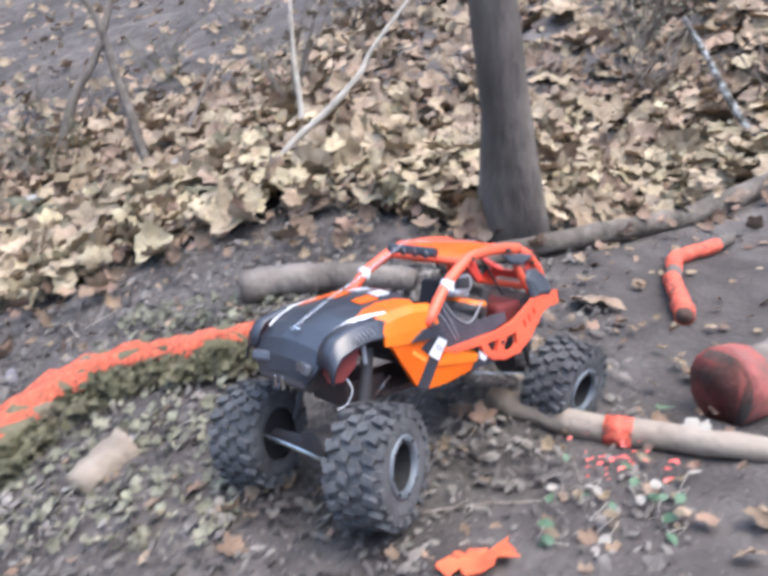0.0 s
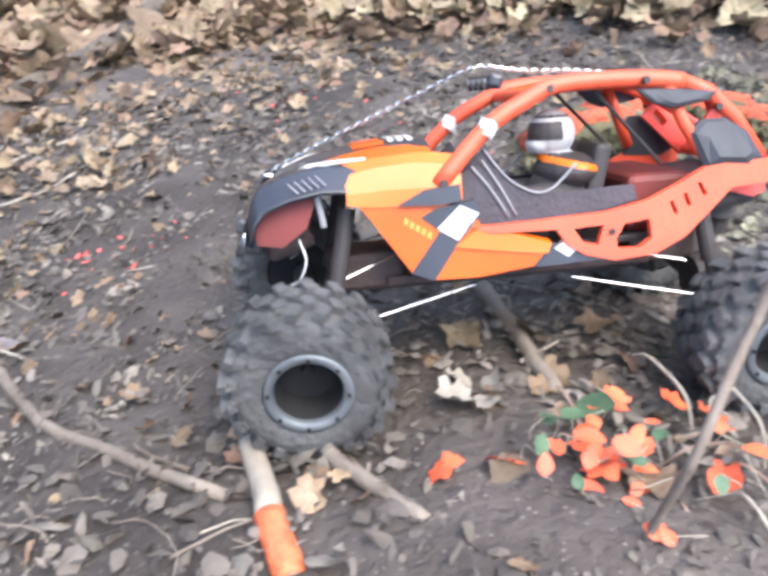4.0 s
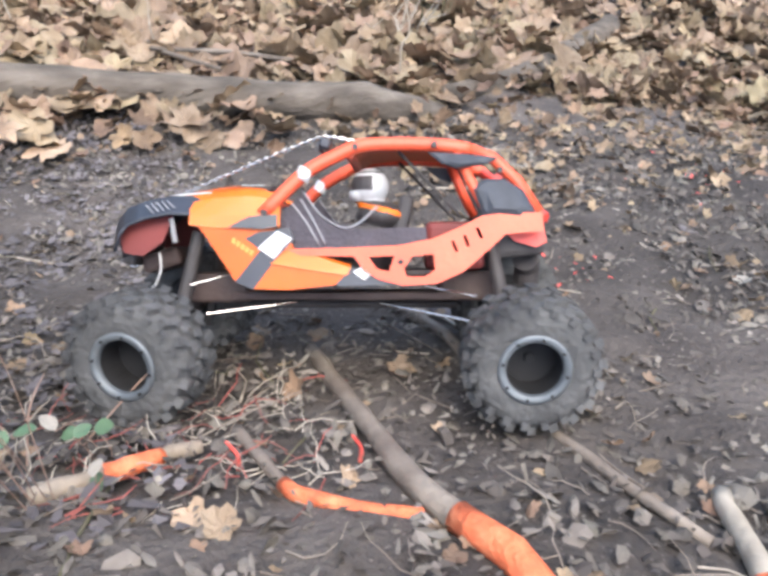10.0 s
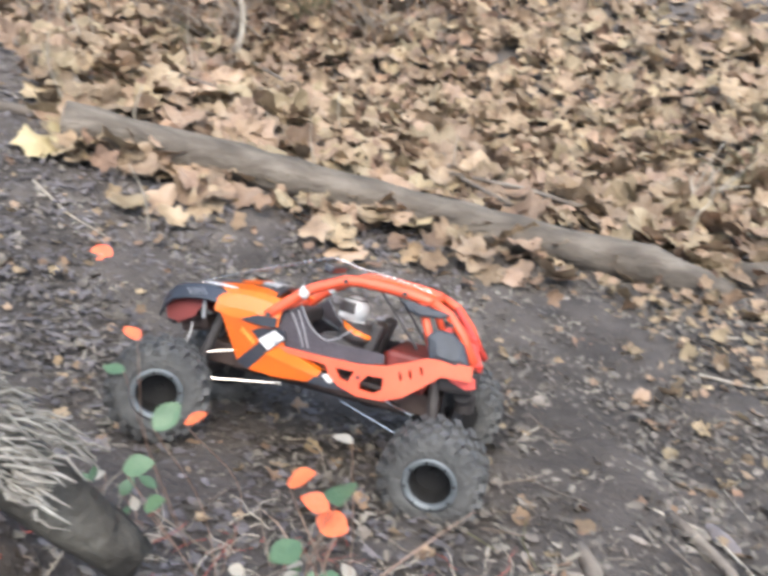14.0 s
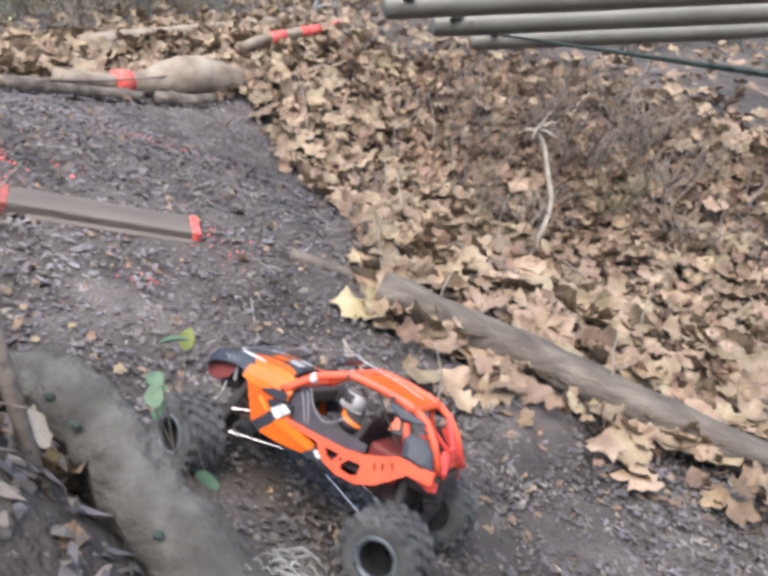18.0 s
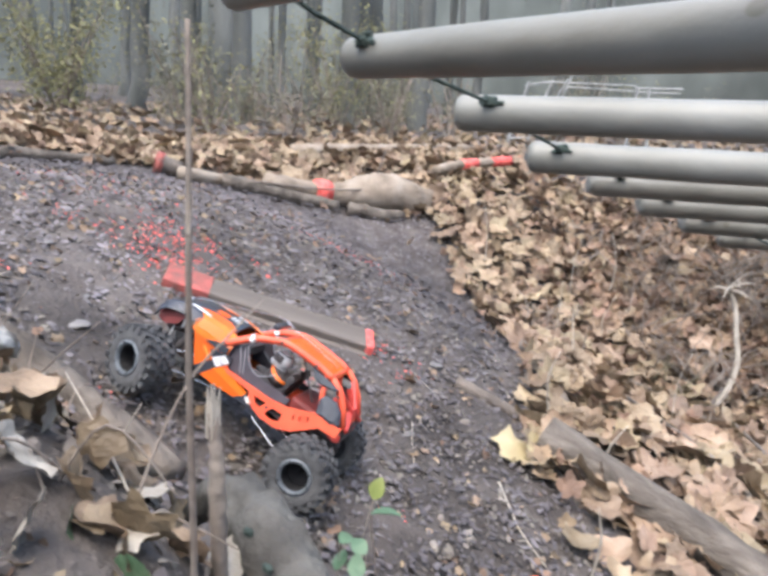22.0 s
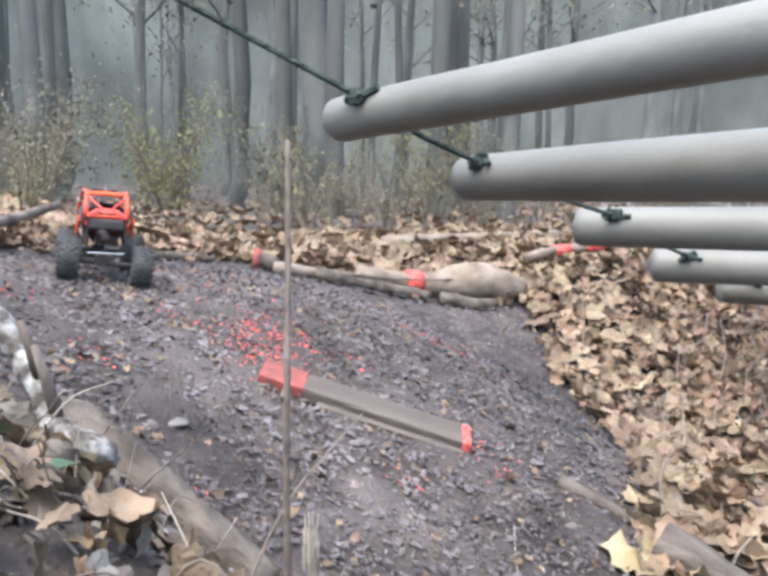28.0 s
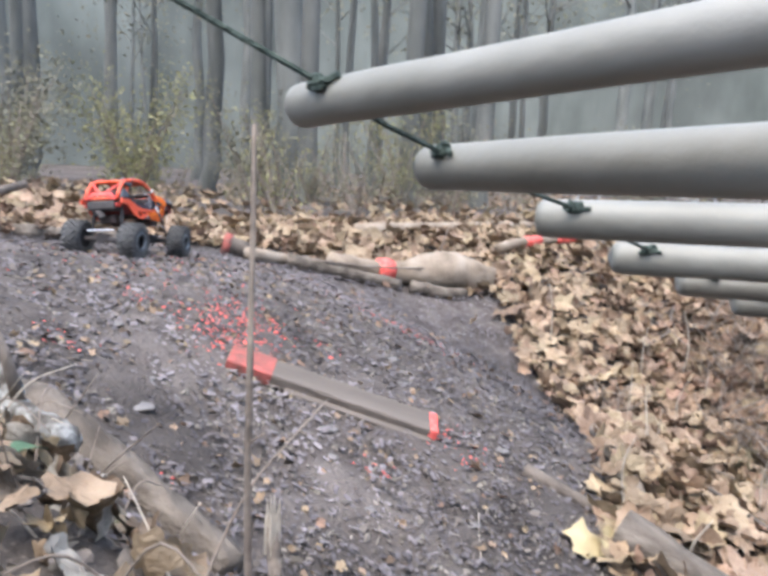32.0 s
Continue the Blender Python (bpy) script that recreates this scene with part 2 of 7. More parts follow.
LEAF_ORANGE = material("orange_leaf", [(0.74, 0.13, 0.05), (0.85, 0.2, 0.08)], 60, 0.5, bump=0.2)
LEAF_GREY = material("faded_leaf", [(0.27, 0.24, 0.2), (0.4, 0.37, 0.32)], 40, 0.65, bump=0.4)
LEAF_BROWN = material("brown_leaf", [(0.095, 0.07, 0.043), (0.19, 0.138, 0.086), (0.28, 0.216, 0.145)], 30, 0.6, bump=0.5, bump_scale=150, vary="object")
# bark paled towards the backdrop's grey: distance haze mixed into the colour
FAR_TRUNK = material("hazed_far_bark", [(0.105, 0.11, 0.1), (0.155, 0.16, 0.147), (0.225, 0.228, 0.212)], 3, 0.95, bump=0.5, vary="object", stretch=(1, 1, 0.3))


# ---- mesh helpers ----
def part(name, bm, mat, parent=None, label="", smooth=False):
    me = bpy.data.meshes.new(name)
    bm.normal_update()
    bm.to_mesh(me)
    bm.free()
    if smooth:
        me.polygons.foreach_set("use_smooth", [True] * len(me.polygons))
    me.materials.append(mat)
    ob = new(name, me)
    if parent:
        ob.parent = parent
    if label:
        ob["label"] = label
    return ob


def raw(name, verts, faces, mat, parent=None, smooth=False):
    me = bpy.data.meshes.new(name)
    me.from_pydata(verts, [], faces)
    me.update()
    if smooth:
        me.polygons.foreach_set("use_smooth", [True] * len(me.polygons))
    me.materials.append(mat)
    ob = new(name, me)
    if parent:
        ob.parent = parent
    return ob


def tube(bm, points, radii, sides=10, wobble=0.0, rng=None, caps=True):
    """A swept tube along points; radii: one number or one for each point."""
    points = [Vector(p) for p in points]
    if not hasattr(radii, "__len__"):
        radii = [radii] * len(points)
    rings, side = [], None
    for i, p in enumerate(points):
        d = (points[min(i + 1, len(points) - 1)] - points[max(i - 1, 0)]).normalized()
        if side is None:
            side = d.orthogonal().normalized()
        side = (side - d * side.dot(d)).normalized()
        up = d.cross(side)
        ring = []
        for k in range(sides):
            a = 2 * math.pi * k / sides
            r = radii[i] * (1 + (rng.uniform(-wobble, wobble) if rng and wobble else 0))
            ring.append(bm.verts.new(p + side * (r * math.cos(a)) + up * (r * math.sin(a))))
        rings.append(ring)
    for a, b in zip(rings, rings[1:]):
        for k in range(sides):
            bm.faces.new((a[k], a[(k + 1) % sides], b[(k + 1) % sides], b[k]))
    if caps:
        bm.faces.new(list(reversed(rings[0])))
        bm.faces.new(rings[-1])
    return rings


def curve_points(points, steps=6):
    """Catmull-Rom line through points."""
    p = [Vector(q) for q in points]
    p = [p[0] * 2 - p[1]] + p + [p[-1] * 2 - p[-2]]
    out = []
    for i in range(1, len(p) - 2):
        for s in range(steps):
            t = s / steps
            out.append(0.5 * ((2 * p[i]) + (p[i + 1] - p[i - 1]) * t + (2 * p[i - 1] - 5 * p[i] + 4 * p[i + 1] - p[i + 2]) * t * t + (3 * p[i] - p[i - 1] - 3 * p[i + 1] + p[i + 2]) * t ** 3))
    out.append(p[-2].copy())
    return out


def box(bm, size, at=(0, 0, 0), turn=None, bevel=0.0):
    m = Matrix.Translation(at) @ (turn.to_4x4() if turn else Matrix()) @ Matrix.Diagonal((*size, 1))
    made = bmesh.ops.create_cube(bm, size=1, matrix=m)["verts"]
    if bevel:
        edges = list({e for v in made for e in v.link_edges})
        bmesh.ops.bevel(bm, geom=edges, offset=bevel, segments=2, affect="EDGES", profile=0.5)


def plate(bm, outline, thick, holes=()):
    """A plate in the xz plane from an outline of (x, z), thick along y, centred on y = 0; holes are outlines too."""
    loops = []
    for line in (outline, *holes):
        vs = [bm.verts.new((x, -thick / 2, z)) for x, z in line]
        loops += [bm.edges.new((a, b)) for a, b in zip(vs, vs[1:] + vs[:1])]
    made = bmesh.ops.triangle_fill(bm, edges=loops, use_beauty=True)
    faces = [g for g in made["geom"] if isinstance(g, bmesh.types.BMFace)]
    ext = bmesh.ops.extrude_face_region(bm, geom=faces)
    bmesh.ops.translate(bm, verts=[g for g in ext["geom"] if isinstance(g, bmesh.types.BMVert)], vec=(0, thick, 0))
    bmesh.ops.recalc_face_normals(bm, faces=bm.faces)


def resample(line, count):
    """count points evenly along a polyline on the plan."""
    p = np.array(line, float)
    s = np.r_[0, np.cumsum(np.hypot(*np.diff(p[:, :2], axis=0).T))]
    u = np.linspace(0, s[-1], count)
    return np.stack([np.interp(u, s, p[:, k]) for k in range(p.shape[1])], 1)


def lying(name, label, category, line, radius, mat, sides=12, sink=0.35, group="", tip=0.7, count=14, wobble=0.05, seed=1, lifts=None, smooth=True, bury=0.0, bury_end=0.0):
    """A log, root or stick that lies along a line on the ground; returns it with its centre line."""
    rng = random.Random(seed)
    pts = resample(line, count)
    centre = []
    for i, (x, y) in enumerate(pts):
        r = radius * (1 + (tip - 1) * i / (count - 1))
        up = (lifts[0] + (lifts[1] - lifts[0]) * i / (count - 1)) if lifts else 0
        up -= radius * (bury * max(0, 1 - i / 3) + bury_end * max(0, 1 - (count - 1 - i) / 3))
        centre.append(on_ground(x + rng.uniform(-0.15, 0.15) * radius, y + rng.uniform(-0.15, 0.15) * radius, r * (1 - sink) + up))
    bm = bmesh.new()
    radii = [radius * (1 + (tip - 1) * i / (count - 1)) * (1 + rng.uniform(-0.07, 0.07)) for i in range(count)]
    tube(bm, centre, radii, sides, wobble, rng)
    ob = tagged(part(name, bm, mat, smooth=smooth), label, category, group)
    return ob, centre, radii


def painted_band(name, centre, radii, a, b, mat, parent, label):
    """A sleeve of marking paint round points a to b of a log."""
    bm = bmesh.new()
    tube(bm, centre[a:b + 1], [r * 1.03 + 0.001 for r in radii[a:b + 1]], 12)
    return part(name, bm, mat, parent, label, smooth=True)


# ---- ground: one sheet to the horizon ----
def value_noise(x, y, cell, seed):
    r = np.random.RandomState(seed).rand(256, 256)
    u, v = x / cell, y / cell
    i, j = np.floor(u).astype(int), np.floor(v).astype(int)
    a, b = u - i, v - j
    a, b = a * a * (3 - 2 * a), b * b * (3 - 2 * b)
    g = lambda p, q: r[p % 256, q % 256]
    return (g(i, j) * (1 - a) + g(i + 1, j) * a) * (1 - b) + (g(i, j + 1) * (1 - a) + g(i + 1, j + 1) * a) * b - 0.5


def build_ground():
    n = 440
    u = np.linspace(-1, 1, n)
    span = 150 * np.sinh(7.2 * u) / math.sinh(7.2)
    gx, gy = np.meshgrid(span - 0.3, span + 0.8, indexing="ij")
    z = height(gx, gy)
    near = np.exp(-(((gx + 0.3) ** 2 + (gy - 0.8) ** 2) / 30))
    z += near * (0.022 * value_noise(gx, gy, 0.16, 1) + 0.016 * value_noise(gx, gy, 0.06, 2) + 0.008 * value_noise(gx, gy, 0.03, 4))
    z += (1 - near) * 0.25 * value_noise(gx, gy, 1.7, 3)
    verts = np.stack([gx.ravel(), gy.ravel(), z.ravel()], 1)
    k = np.arange(n * n).reshape(n, n)
    faces = np.stack([k[:-1, :-1], k[1:, :-1], k[1:, 1:], k[:-1, 1:]], -1).reshape(-1, 4)
    me = bpy.data.meshes.new("ground")
    me.vertices.add(len(verts))
    me.vertices.foreach_set("co", verts.ravel())
    me.loops.add(faces.size)
    me.loops.foreach_set("vertex_index", faces.ravel())
    me.polygons.add(len(faces))
    me.polygons.foreach_set("loop_start", np.arange(0, faces.size, 4))
    me.update(calc_edges=True)
    me.polygons.foreach_set("use_smooth", np.ones(len(faces), bool))
    me.materials.append(SOIL)
    return tagged(new("ground", me), "dark damp forest soil with crumbled bark and grit", "ground", kind="structure")


build_ground()

# far edge of the dirt track, from which the leaf litter begins: angle from +x and distance, seen from the middle of the plan
EDGE = [(2.6, -1.6), (2.15, -0.7), (2.0, 0.0), (1.75, 0.7), (1.45, 1.5), (0.9, 1.6), (0.55, 1.55), (0.3, 1.5), (-0.1, 1.46), (-0.4, 1.5), (-0.75, 1.42), (-1.0, 1.5), (-1.2, 1.76), (-1.6, 2.25), (-2.15, 2.75), (-2.9, 3.3), (-3.5, 2.4), (-3.7, 1.4), (-3.6, 0.9), (-3.4, 0.5)]
MID = (-0.1, 0.1)
EDGE_A = [math.atan2(y - MID[1], x - MID[0]) for x, y in EDGE]
EDGE_R = [math.hypot(y - MID[1], x - MID[0]) for x, y in EDGE]


def past_edge(x, y):
    """Metres beyond the track's far edge (negative: on the track)."""
    a = np.arctan2(np.asarray(y) - MID[1], np.asarray(x) - MID[0])
    a = np.where(a < EDGE_A[0], a + 2 * math.pi, a)
    d = np.hypot(np.asarray(x) - MID[0], np.asarray(y) - MID[1]) - np.interp(a, EDGE_A, EDGE_R)
    return d + 0.22 * value_noise(np.asarray(x, float), np.asarray(y, float), 0.16, 21) + 0.12 * value_noise(np.asarray(x, float), np.asarray(y, float), 0.5, 22)


def leaf_outline(rng, lobes=5, points=4):
    """A lobed leaf of width about 1 in the xy plane, stalk at -x."""
    out = []
    total = lobes * points
    for i in range(total):
        a = -math.pi + 2 * math.pi * (i + 0.5) / total
        phase = (i % points) / (points - 1)
        deep = 0.74 if abs(a) < 2.5 else 0.5
        r = 0.5 * (1 - (1 - deep) * abs(math.sin(math.pi * (phase - 0.5)))) * (1 - 0.22 * abs(a) / math.pi)
        r *= rng.uniform(0.8, 1.18)
        out.append((r * math.cos(a), r * math.sin(a)))
    return out


def leaf_mesh(rng, size, curl):
    """Verts and triangles of one curled leaf at the origin."""
    rim = leaf_outline(rng)
    bend, twist, cup = rng.uniform(-1, 1) * curl, rng.uniform(-1, 1) * curl, rng.uniform(-0.3, 1) * curl
    verts, half = [], len(rim)
    for f in (1.0, 0.5):
        for x, y in rim:
            x, y = x * f, y * f
            verts.append((x * size, y * size, size * (cup * 1.3 * (x * x + y * y) + bend * x * abs(x) + twist * x * y + rng.uniform(-0.05, 0.05) * f)))
    verts.append((0, 0, 0))
    faces = []
    for i in range(half):
        j = (i + 1) % half
        faces += [(i, j, half + j, half + i), (half + i, half + j, 2 * half)]
    return verts, faces


def scatter(name, label, category, mat, places, make, lift, tilt, seed):
    """Many small pieces in one mesh. places: rows of x, y; make: a function of the random source that gives verts and faces."""
    rng = random.Random(seed)
    shapes = [make(rng) for _ in range(36)]
    shapes = [(np.array(v), f) for v, f in shapes]
    places = np.asarray(places)
    e = 0.02
    zs = height(places[:, 0], places[:, 1])
    dx = (height(places[:, 0] + e, places[:, 1]) - zs) / e
    dy = (height(places[:, 0], places[:, 1] + e) - zs) / e
    verts, faces, base = [], [], 0
    for (x, y), z, sx, sy in zip(places, zs, dx, dy):
        v, f = shapes[rng.randrange(len(shapes))]
        turn = Euler((rng.gauss(0, tilt), rng.gauss(0, tilt), rng.uniform(0, 6.283))).to_matrix()
        flat = Vector((0, 0, 1)).rotation_difference(Vector((-sx, -sy, 1))).to_matrix()
        m = np.array(flat @ turn) * rng.uniform(0.7, 1.25)
        verts.append(v @ m.T + (x, y, z + rng.uniform(*lift)))
        faces += [tuple(i + base for i in q) for q in f]
        base += len(v)
    ob = raw(name, np.concatenate(verts).tolist(), faces, mat)
    return tagged(ob, label, category, kind="stuff")


def places_in(count, seed, box_, keep):
    """count random places in a box (x0, x1, y0, y1) where keep(x, y) gives a chance."""
    r = np.random.RandomState(seed)
    got = []
    have = 0
    while have < count:
        x, y = r.uniform(box_[0], box_[1], 4000), r.uniform(box_[2], box_[3], 4000)
        ok = r.rand(4000) < keep(x, y)
        got.append(np.stack([x[ok], y[ok]], 1))
        have += ok.sum()
    return np.concatenate(got)[:count]


def flake_make(rng):
    l, w, h = 0.005 + 0.019 * rng.random() ** 1.5, rng.uniform(0.004, 0.011), rng.uniform(0.0008, 0.003)
    return [(-l / 2, -w / 2, 0), (l / 3, -w / 2, h), (l / 2, w / 5, h * 0.5), (l / 6, w / 2, 0), (-l / 2, w / 3, h)], [(0, 1, 2, 3, 4)]


def fleck_make(rng):
    v, f = flake_make(rng)
    return [tuple(0.62 * c for c in p) for p in v], f


def chip_make(rng):
    l, w = 0.005 + 0.022 * rng.random() ** 1.7, 0.003 + 0.007 * rng.random()
    h = rng.uniform(0.001, 0.004)
    k = [rng.uniform(0.6, 1.1) for _ in range(6)]
    rim = [(l / 2 * k[i] * math.cos(i * math.pi / 3), w * k[i] * math.sin(i * math.pi / 3), 0) for i in range(6)]
    return rim + [(rng.uniform(-0.2, 0.2) * l, 0, h)], [(i, (i + 1) % 6, 6) for i in range(6)]


def soft_edge(d, a, b):
    return np.clip((d - a) / (b - a), 0, 1)


scatter("bark_chips", "small brown bark chips and crumbs strewn over the dirt track", "wood chips", CHIP, places_in(34000, 11, (-3.2, 2.3, -0.6, 1.9), lambda x, y: (1 - soft_edge(past_edge(x, y), -0.1, 0.5)) * np.clip(1.4 / (0.5 + np.hypot(x, y - 0.3)), 0, 1)), chip_make, (0.0, 0.008), 0.45, 1)
scatter("grey_grit", "grey shale grit on the climbing part of the track", "gravel", SHALE, places_in(26000, 12, (-3.5, 0.0, 0.2, 3.3), lambda x, y: (1 - soft_edge(past_edge(x, y), 0.05, 0.4)) * 0.9), flake_make, (0.002, 0.011), 0.24, 2)
scatter("fine_gravel", "tiny pale crumbs of bark and stone in the soil", "gravel", CHIP, places_in(18000, 18, (-0.7, 1.9, -0.5, 1.5), lambda x, y: (1 - soft_edge(past_edge(x, y), -0.1, 0.2)) * 0.8), fleck_make, (0.002, 0.012), 0.5, 8)
scatter("leaf_litter", "deep litter of dry tan maple leaves beyond the track", "leaf litter", LEAF, places_in(17000, 13, (-5.5, 5.5, -3.2, 6.0), lambda x, y: soft_edge(past_edge(x, y), -0.1, 0.16) * np.clip(1.5 - past_edge(x, y) * 0.36, 0.1, 1) * (1 - 0.82 * np.exp(-((x + 1.25) / 0.8) ** 2 - ((y - 4.05) / 0.65) ** 2))), lambda r: leaf_mesh(r, 0.07 + 0.12 * r.random() ** 1.3, 1.0), (0.004, 0.055), 0.42, 3)
scatter("far_leaf_litter", "tan leaf litter spreading far under the trees", "leaf litter", LEAF, places_in(11000, 14, (-16, 9, -6, 16), lambda x, y: soft_edge(past_edge(x, y), 1.5, 3.0) * np.clip(9 / (4 + np.hypot(x, y)) ** 1.2, 0, 1)), lambda r: leaf_mesh(r, r.uniform(0.08, 0.15), 0.9), (0.02, 0.14), 0.5, 4)
scatter("rotten_litter", "dark half-rotten leaf scraps on the soil", "leaf litter", LEAF_DARK, places_in(2600, 15, (-3.2, 2.6, -1.6, 2.6), lambda x, y: 0.5 * np.ones_like(x)), lambda r: leaf_mesh(r, r.uniform(0.015, 0.045), 0.9), (0.001, 0.008), 0.35, 5)
scatter("pale_litter", "pale yellowish dry maple leaves lying on top round the tree", "leaf litter", LEAF_PALE, places_in(1900, 23, (1.6, 3.3, -1.6, 1.7), lambda x, y: soft_edge(past_edge(x, y), -0.05, 0.15) * np.clip(1.25 - past_edge(x, y), 0, 1)), lambda r: leaf_mesh(r, 0.06 + 0.07 * r.random(), 0.9), (0.03, 0.075), 0.4, 13)
scatter("track_litter", "thin scatter of tan leaf scraps on the far side of the track", "leaf litter", LEAF, places_in(1500, 27, (0.3, 2.2, 0.75, 1.95), lambda x, y: (1 - soft_edge(past_edge(x, y), -0.05, 0.3)) * np.clip((y - 0.6) / 0.9, 0.05, 1)), lambda r: leaf_mesh(r, 0.014 + 0.045 * r.random() ** 2, 1.0), (0.002, 0.012), 0.4, 33)
scatter("moss_litter", "faded green scraps and moss below the painted root", "leaf litter", BUSH_GREY, places_in(1300, 24, (0.95, 1.6, -0.12, 0.34), lambda x, y: 0.6 * np.ones_like(x)), lambda r: leaf_mesh(r, r.uniform(0.008, 0.026), 1.2), (0.002, 0.012), 0.6, 14)
scatter("brown_litter", "small brown leaf scraps between the dry leaves", "leaf litter", LEAF_DARK, places_in(15000, 17, (-5.0, 4.5, -2.6, 5.0), lambda x, y: soft_edge(past_edge(x, y), -0.35, 0.12) * np.clip(1.4 - past_edge(x, y) * 0.4, 0.05, 1)), lambda r: leaf_mesh(r, r.uniform(0.03, 0.08), 1.2), (0.01, 0.06), 0.6, 9)
scatter("thicket_litter", "dark brown leaves under the dry brush", "leaf litter", LEAF_DARK, places_in(5000, 19, (-3.2, 1.4, 2.4, 5.6), lambda x, y: np.exp(-((x + 1.25) / 0.8) ** 2 - ((y - 4.05) / 0.65) ** 2)), lambda r: leaf_mesh(r, r.uniform(0.05, 0.11), 1.3), (0.01, 0.06), 0.6, 10)
scatter("pale_scraps", "pale torn leaf scraps on the dark track", "leaf litter", LEAF, places_in(2200, 16, (-3.0, 2.3, -1.0, 1.7), lambda x, y: 0.5 * np.ones_like(x)), lambda r: leaf_mesh(r, r.uniform(0.012, 0.035), 1.0), (0.002, 0.01), 0.4, 6)


def paint_spray(spots, seed):
    rng = np.random.RandomState(seed)
    out = []
    for x, y, spread, count in spots:
        count = int(2.8 * count)
        out.append(np.stack([x + rng.normal(0, spread * 1.2, count), y + rng.normal(0, spread * 1.2, count)], 1))
    return np.concatenate(out)


SPRAY = [(-2.08, 0.85, 0.03, 8), (-2.3, 1.05, 0.09, 16), (-1.8, 0.56, 0.03, 7), (-2.1, 0.47, 0.06, 14), (-2.14, 1.93, 0.09, 40), (-1.96, 1.08, 0.07, 120), (-1.83, 1.0, 0.05, 60), (-1.78, 1.28, 0.03, 6), (-1.33, 1.09, 0.015, 6), (-1.38, 1.36, 0.05, 22), (-1.3, 0.55, 0.02, 6), (-2.5, 0.75, 0.13, 26), (-2.7, 1.3, 0.13, 22), (-0.97, 0.97, 0.012, 5), (0.53, 0.62, 0.03, 9), (0.47, 0.68, 0.012, 5), (1.0, 0.9, 0.06, 8), (1.12, -0.54, 0.025, 12), (1.18, -0.53, 0.015, 7), (0.76, -0.28, 0.03, 7), (0.94, 0.5, 0.06, 12)]
scatter("paint_flecks", "crumbs of soil sprayed with red marking paint", "marking paint", MARK, paint_spray(SPRAY, 5), fleck_make, (0.003, 0.01), 0.3, 7)

# ---- logs, roots and sticks ----
log, c, r = lying("fallen_log", "grey weathered thin log lying along the edge of the leaf litter", "log", [(-0.98, 1.52), (-0.61, 1.6), (-0.22, 1.63), (0.16, 1.585), (0.43, 1.53), (0.63, 1.49)], 0.052, BARK_GREY, 18, 0.25, tip=0.95, count=26, wobble=0.05, bury_end=1.2, seed=3)
bm = bmesh.new()
tube(bm, [c[9], c[9] + Vector((-0.01, 0.005, 0.11)), c[9] + Vector((-0.005, 0.01, 0.2))], [0.003, 0.0022, 0.001], 6)
part("broken_twig", bm, TWIG_PALE, log, "thin pale twig standing behind it")
lying("fallen_branch", "mossy grey branch running away into the litter", "branch", [(0.68, 1.57), (0.95, 1.73), (1.32, 2.09), (1.65, 2.38)], 0.035, BARK_GREY, 12, 0.3, seed=4, tip=1.3)
lying("bark_strip", "flat brown strip of bark on the soil", "bark", [(-1.24, 1.49), (-1.02, 1.6)], 0.02, BARK, 8, 0.5, seed=5, count=6)
lying("forked_stick", "thin dark forked stick by the log", "stick", [(-1.22, 1.8), (-1.08, 1.72), (-0.94, 1.66)], 0.012, BARK, 8, 0.2, seed=6, count=8)

# plank with painted ends
def build_plank():
    a, b = on_ground(-1.748, 0.945), on_ground(-1.424, 1.348)
    mid, along = (a + b) / 2, (b - a).normalized()
    up = slope(mid.x, mid.y)
    side = up.cross(along).normalized()
    up = along.cross(side)
    m = Matrix((along, side, up)).transposed().to_4x4()
    m.translation = mid + up * 0.012
    length = (b - a).length
    bm = bmesh.new()
    box(bm, (length, 0.085, 0.03), bevel=0.004)
    bmesh.ops.subdivide_edges(bm, edges=[e for e in bm.edges if e.calc_length() > 0.3], cuts=10)
    rng = random.Random(8)
    for v in bm.verts:
        v.co += Vector((rng.uniform(-1, 1), rng.uniform(-1, 1), rng.uniform(-1, 1))) * 0.0015
    ob = tagged(part("plank", bm, PLANK), "weathered brown plank with red-painted ends on the track", "plank")
    ob.matrix_world = m
    bm = bmesh.new()
    box(bm, (0.115, 0.089, 0.034), (-length / 2 + 0.055, 0, 0), bevel=0.004)
    part("painted_end", bm, MARK_WORN, ob, "faded red marking paint")
    bm = bmesh.new()
    box(bm, (length * 0.7, 0.022, 0.012), (length * 0.13, -0.052, -0.01), bevel=0.003)
    part("lower_board", bm, PLANK, ob, "split lower edge of the plank")
    bm = bmesh.new()
    box(bm, (0.022, 0.089, 0.034), (length / 2 - 0.008, 0, 0), bevel=0.004)
    part("painted_end", bm, MARK, ob, "bright red marking paint")


build_plank()

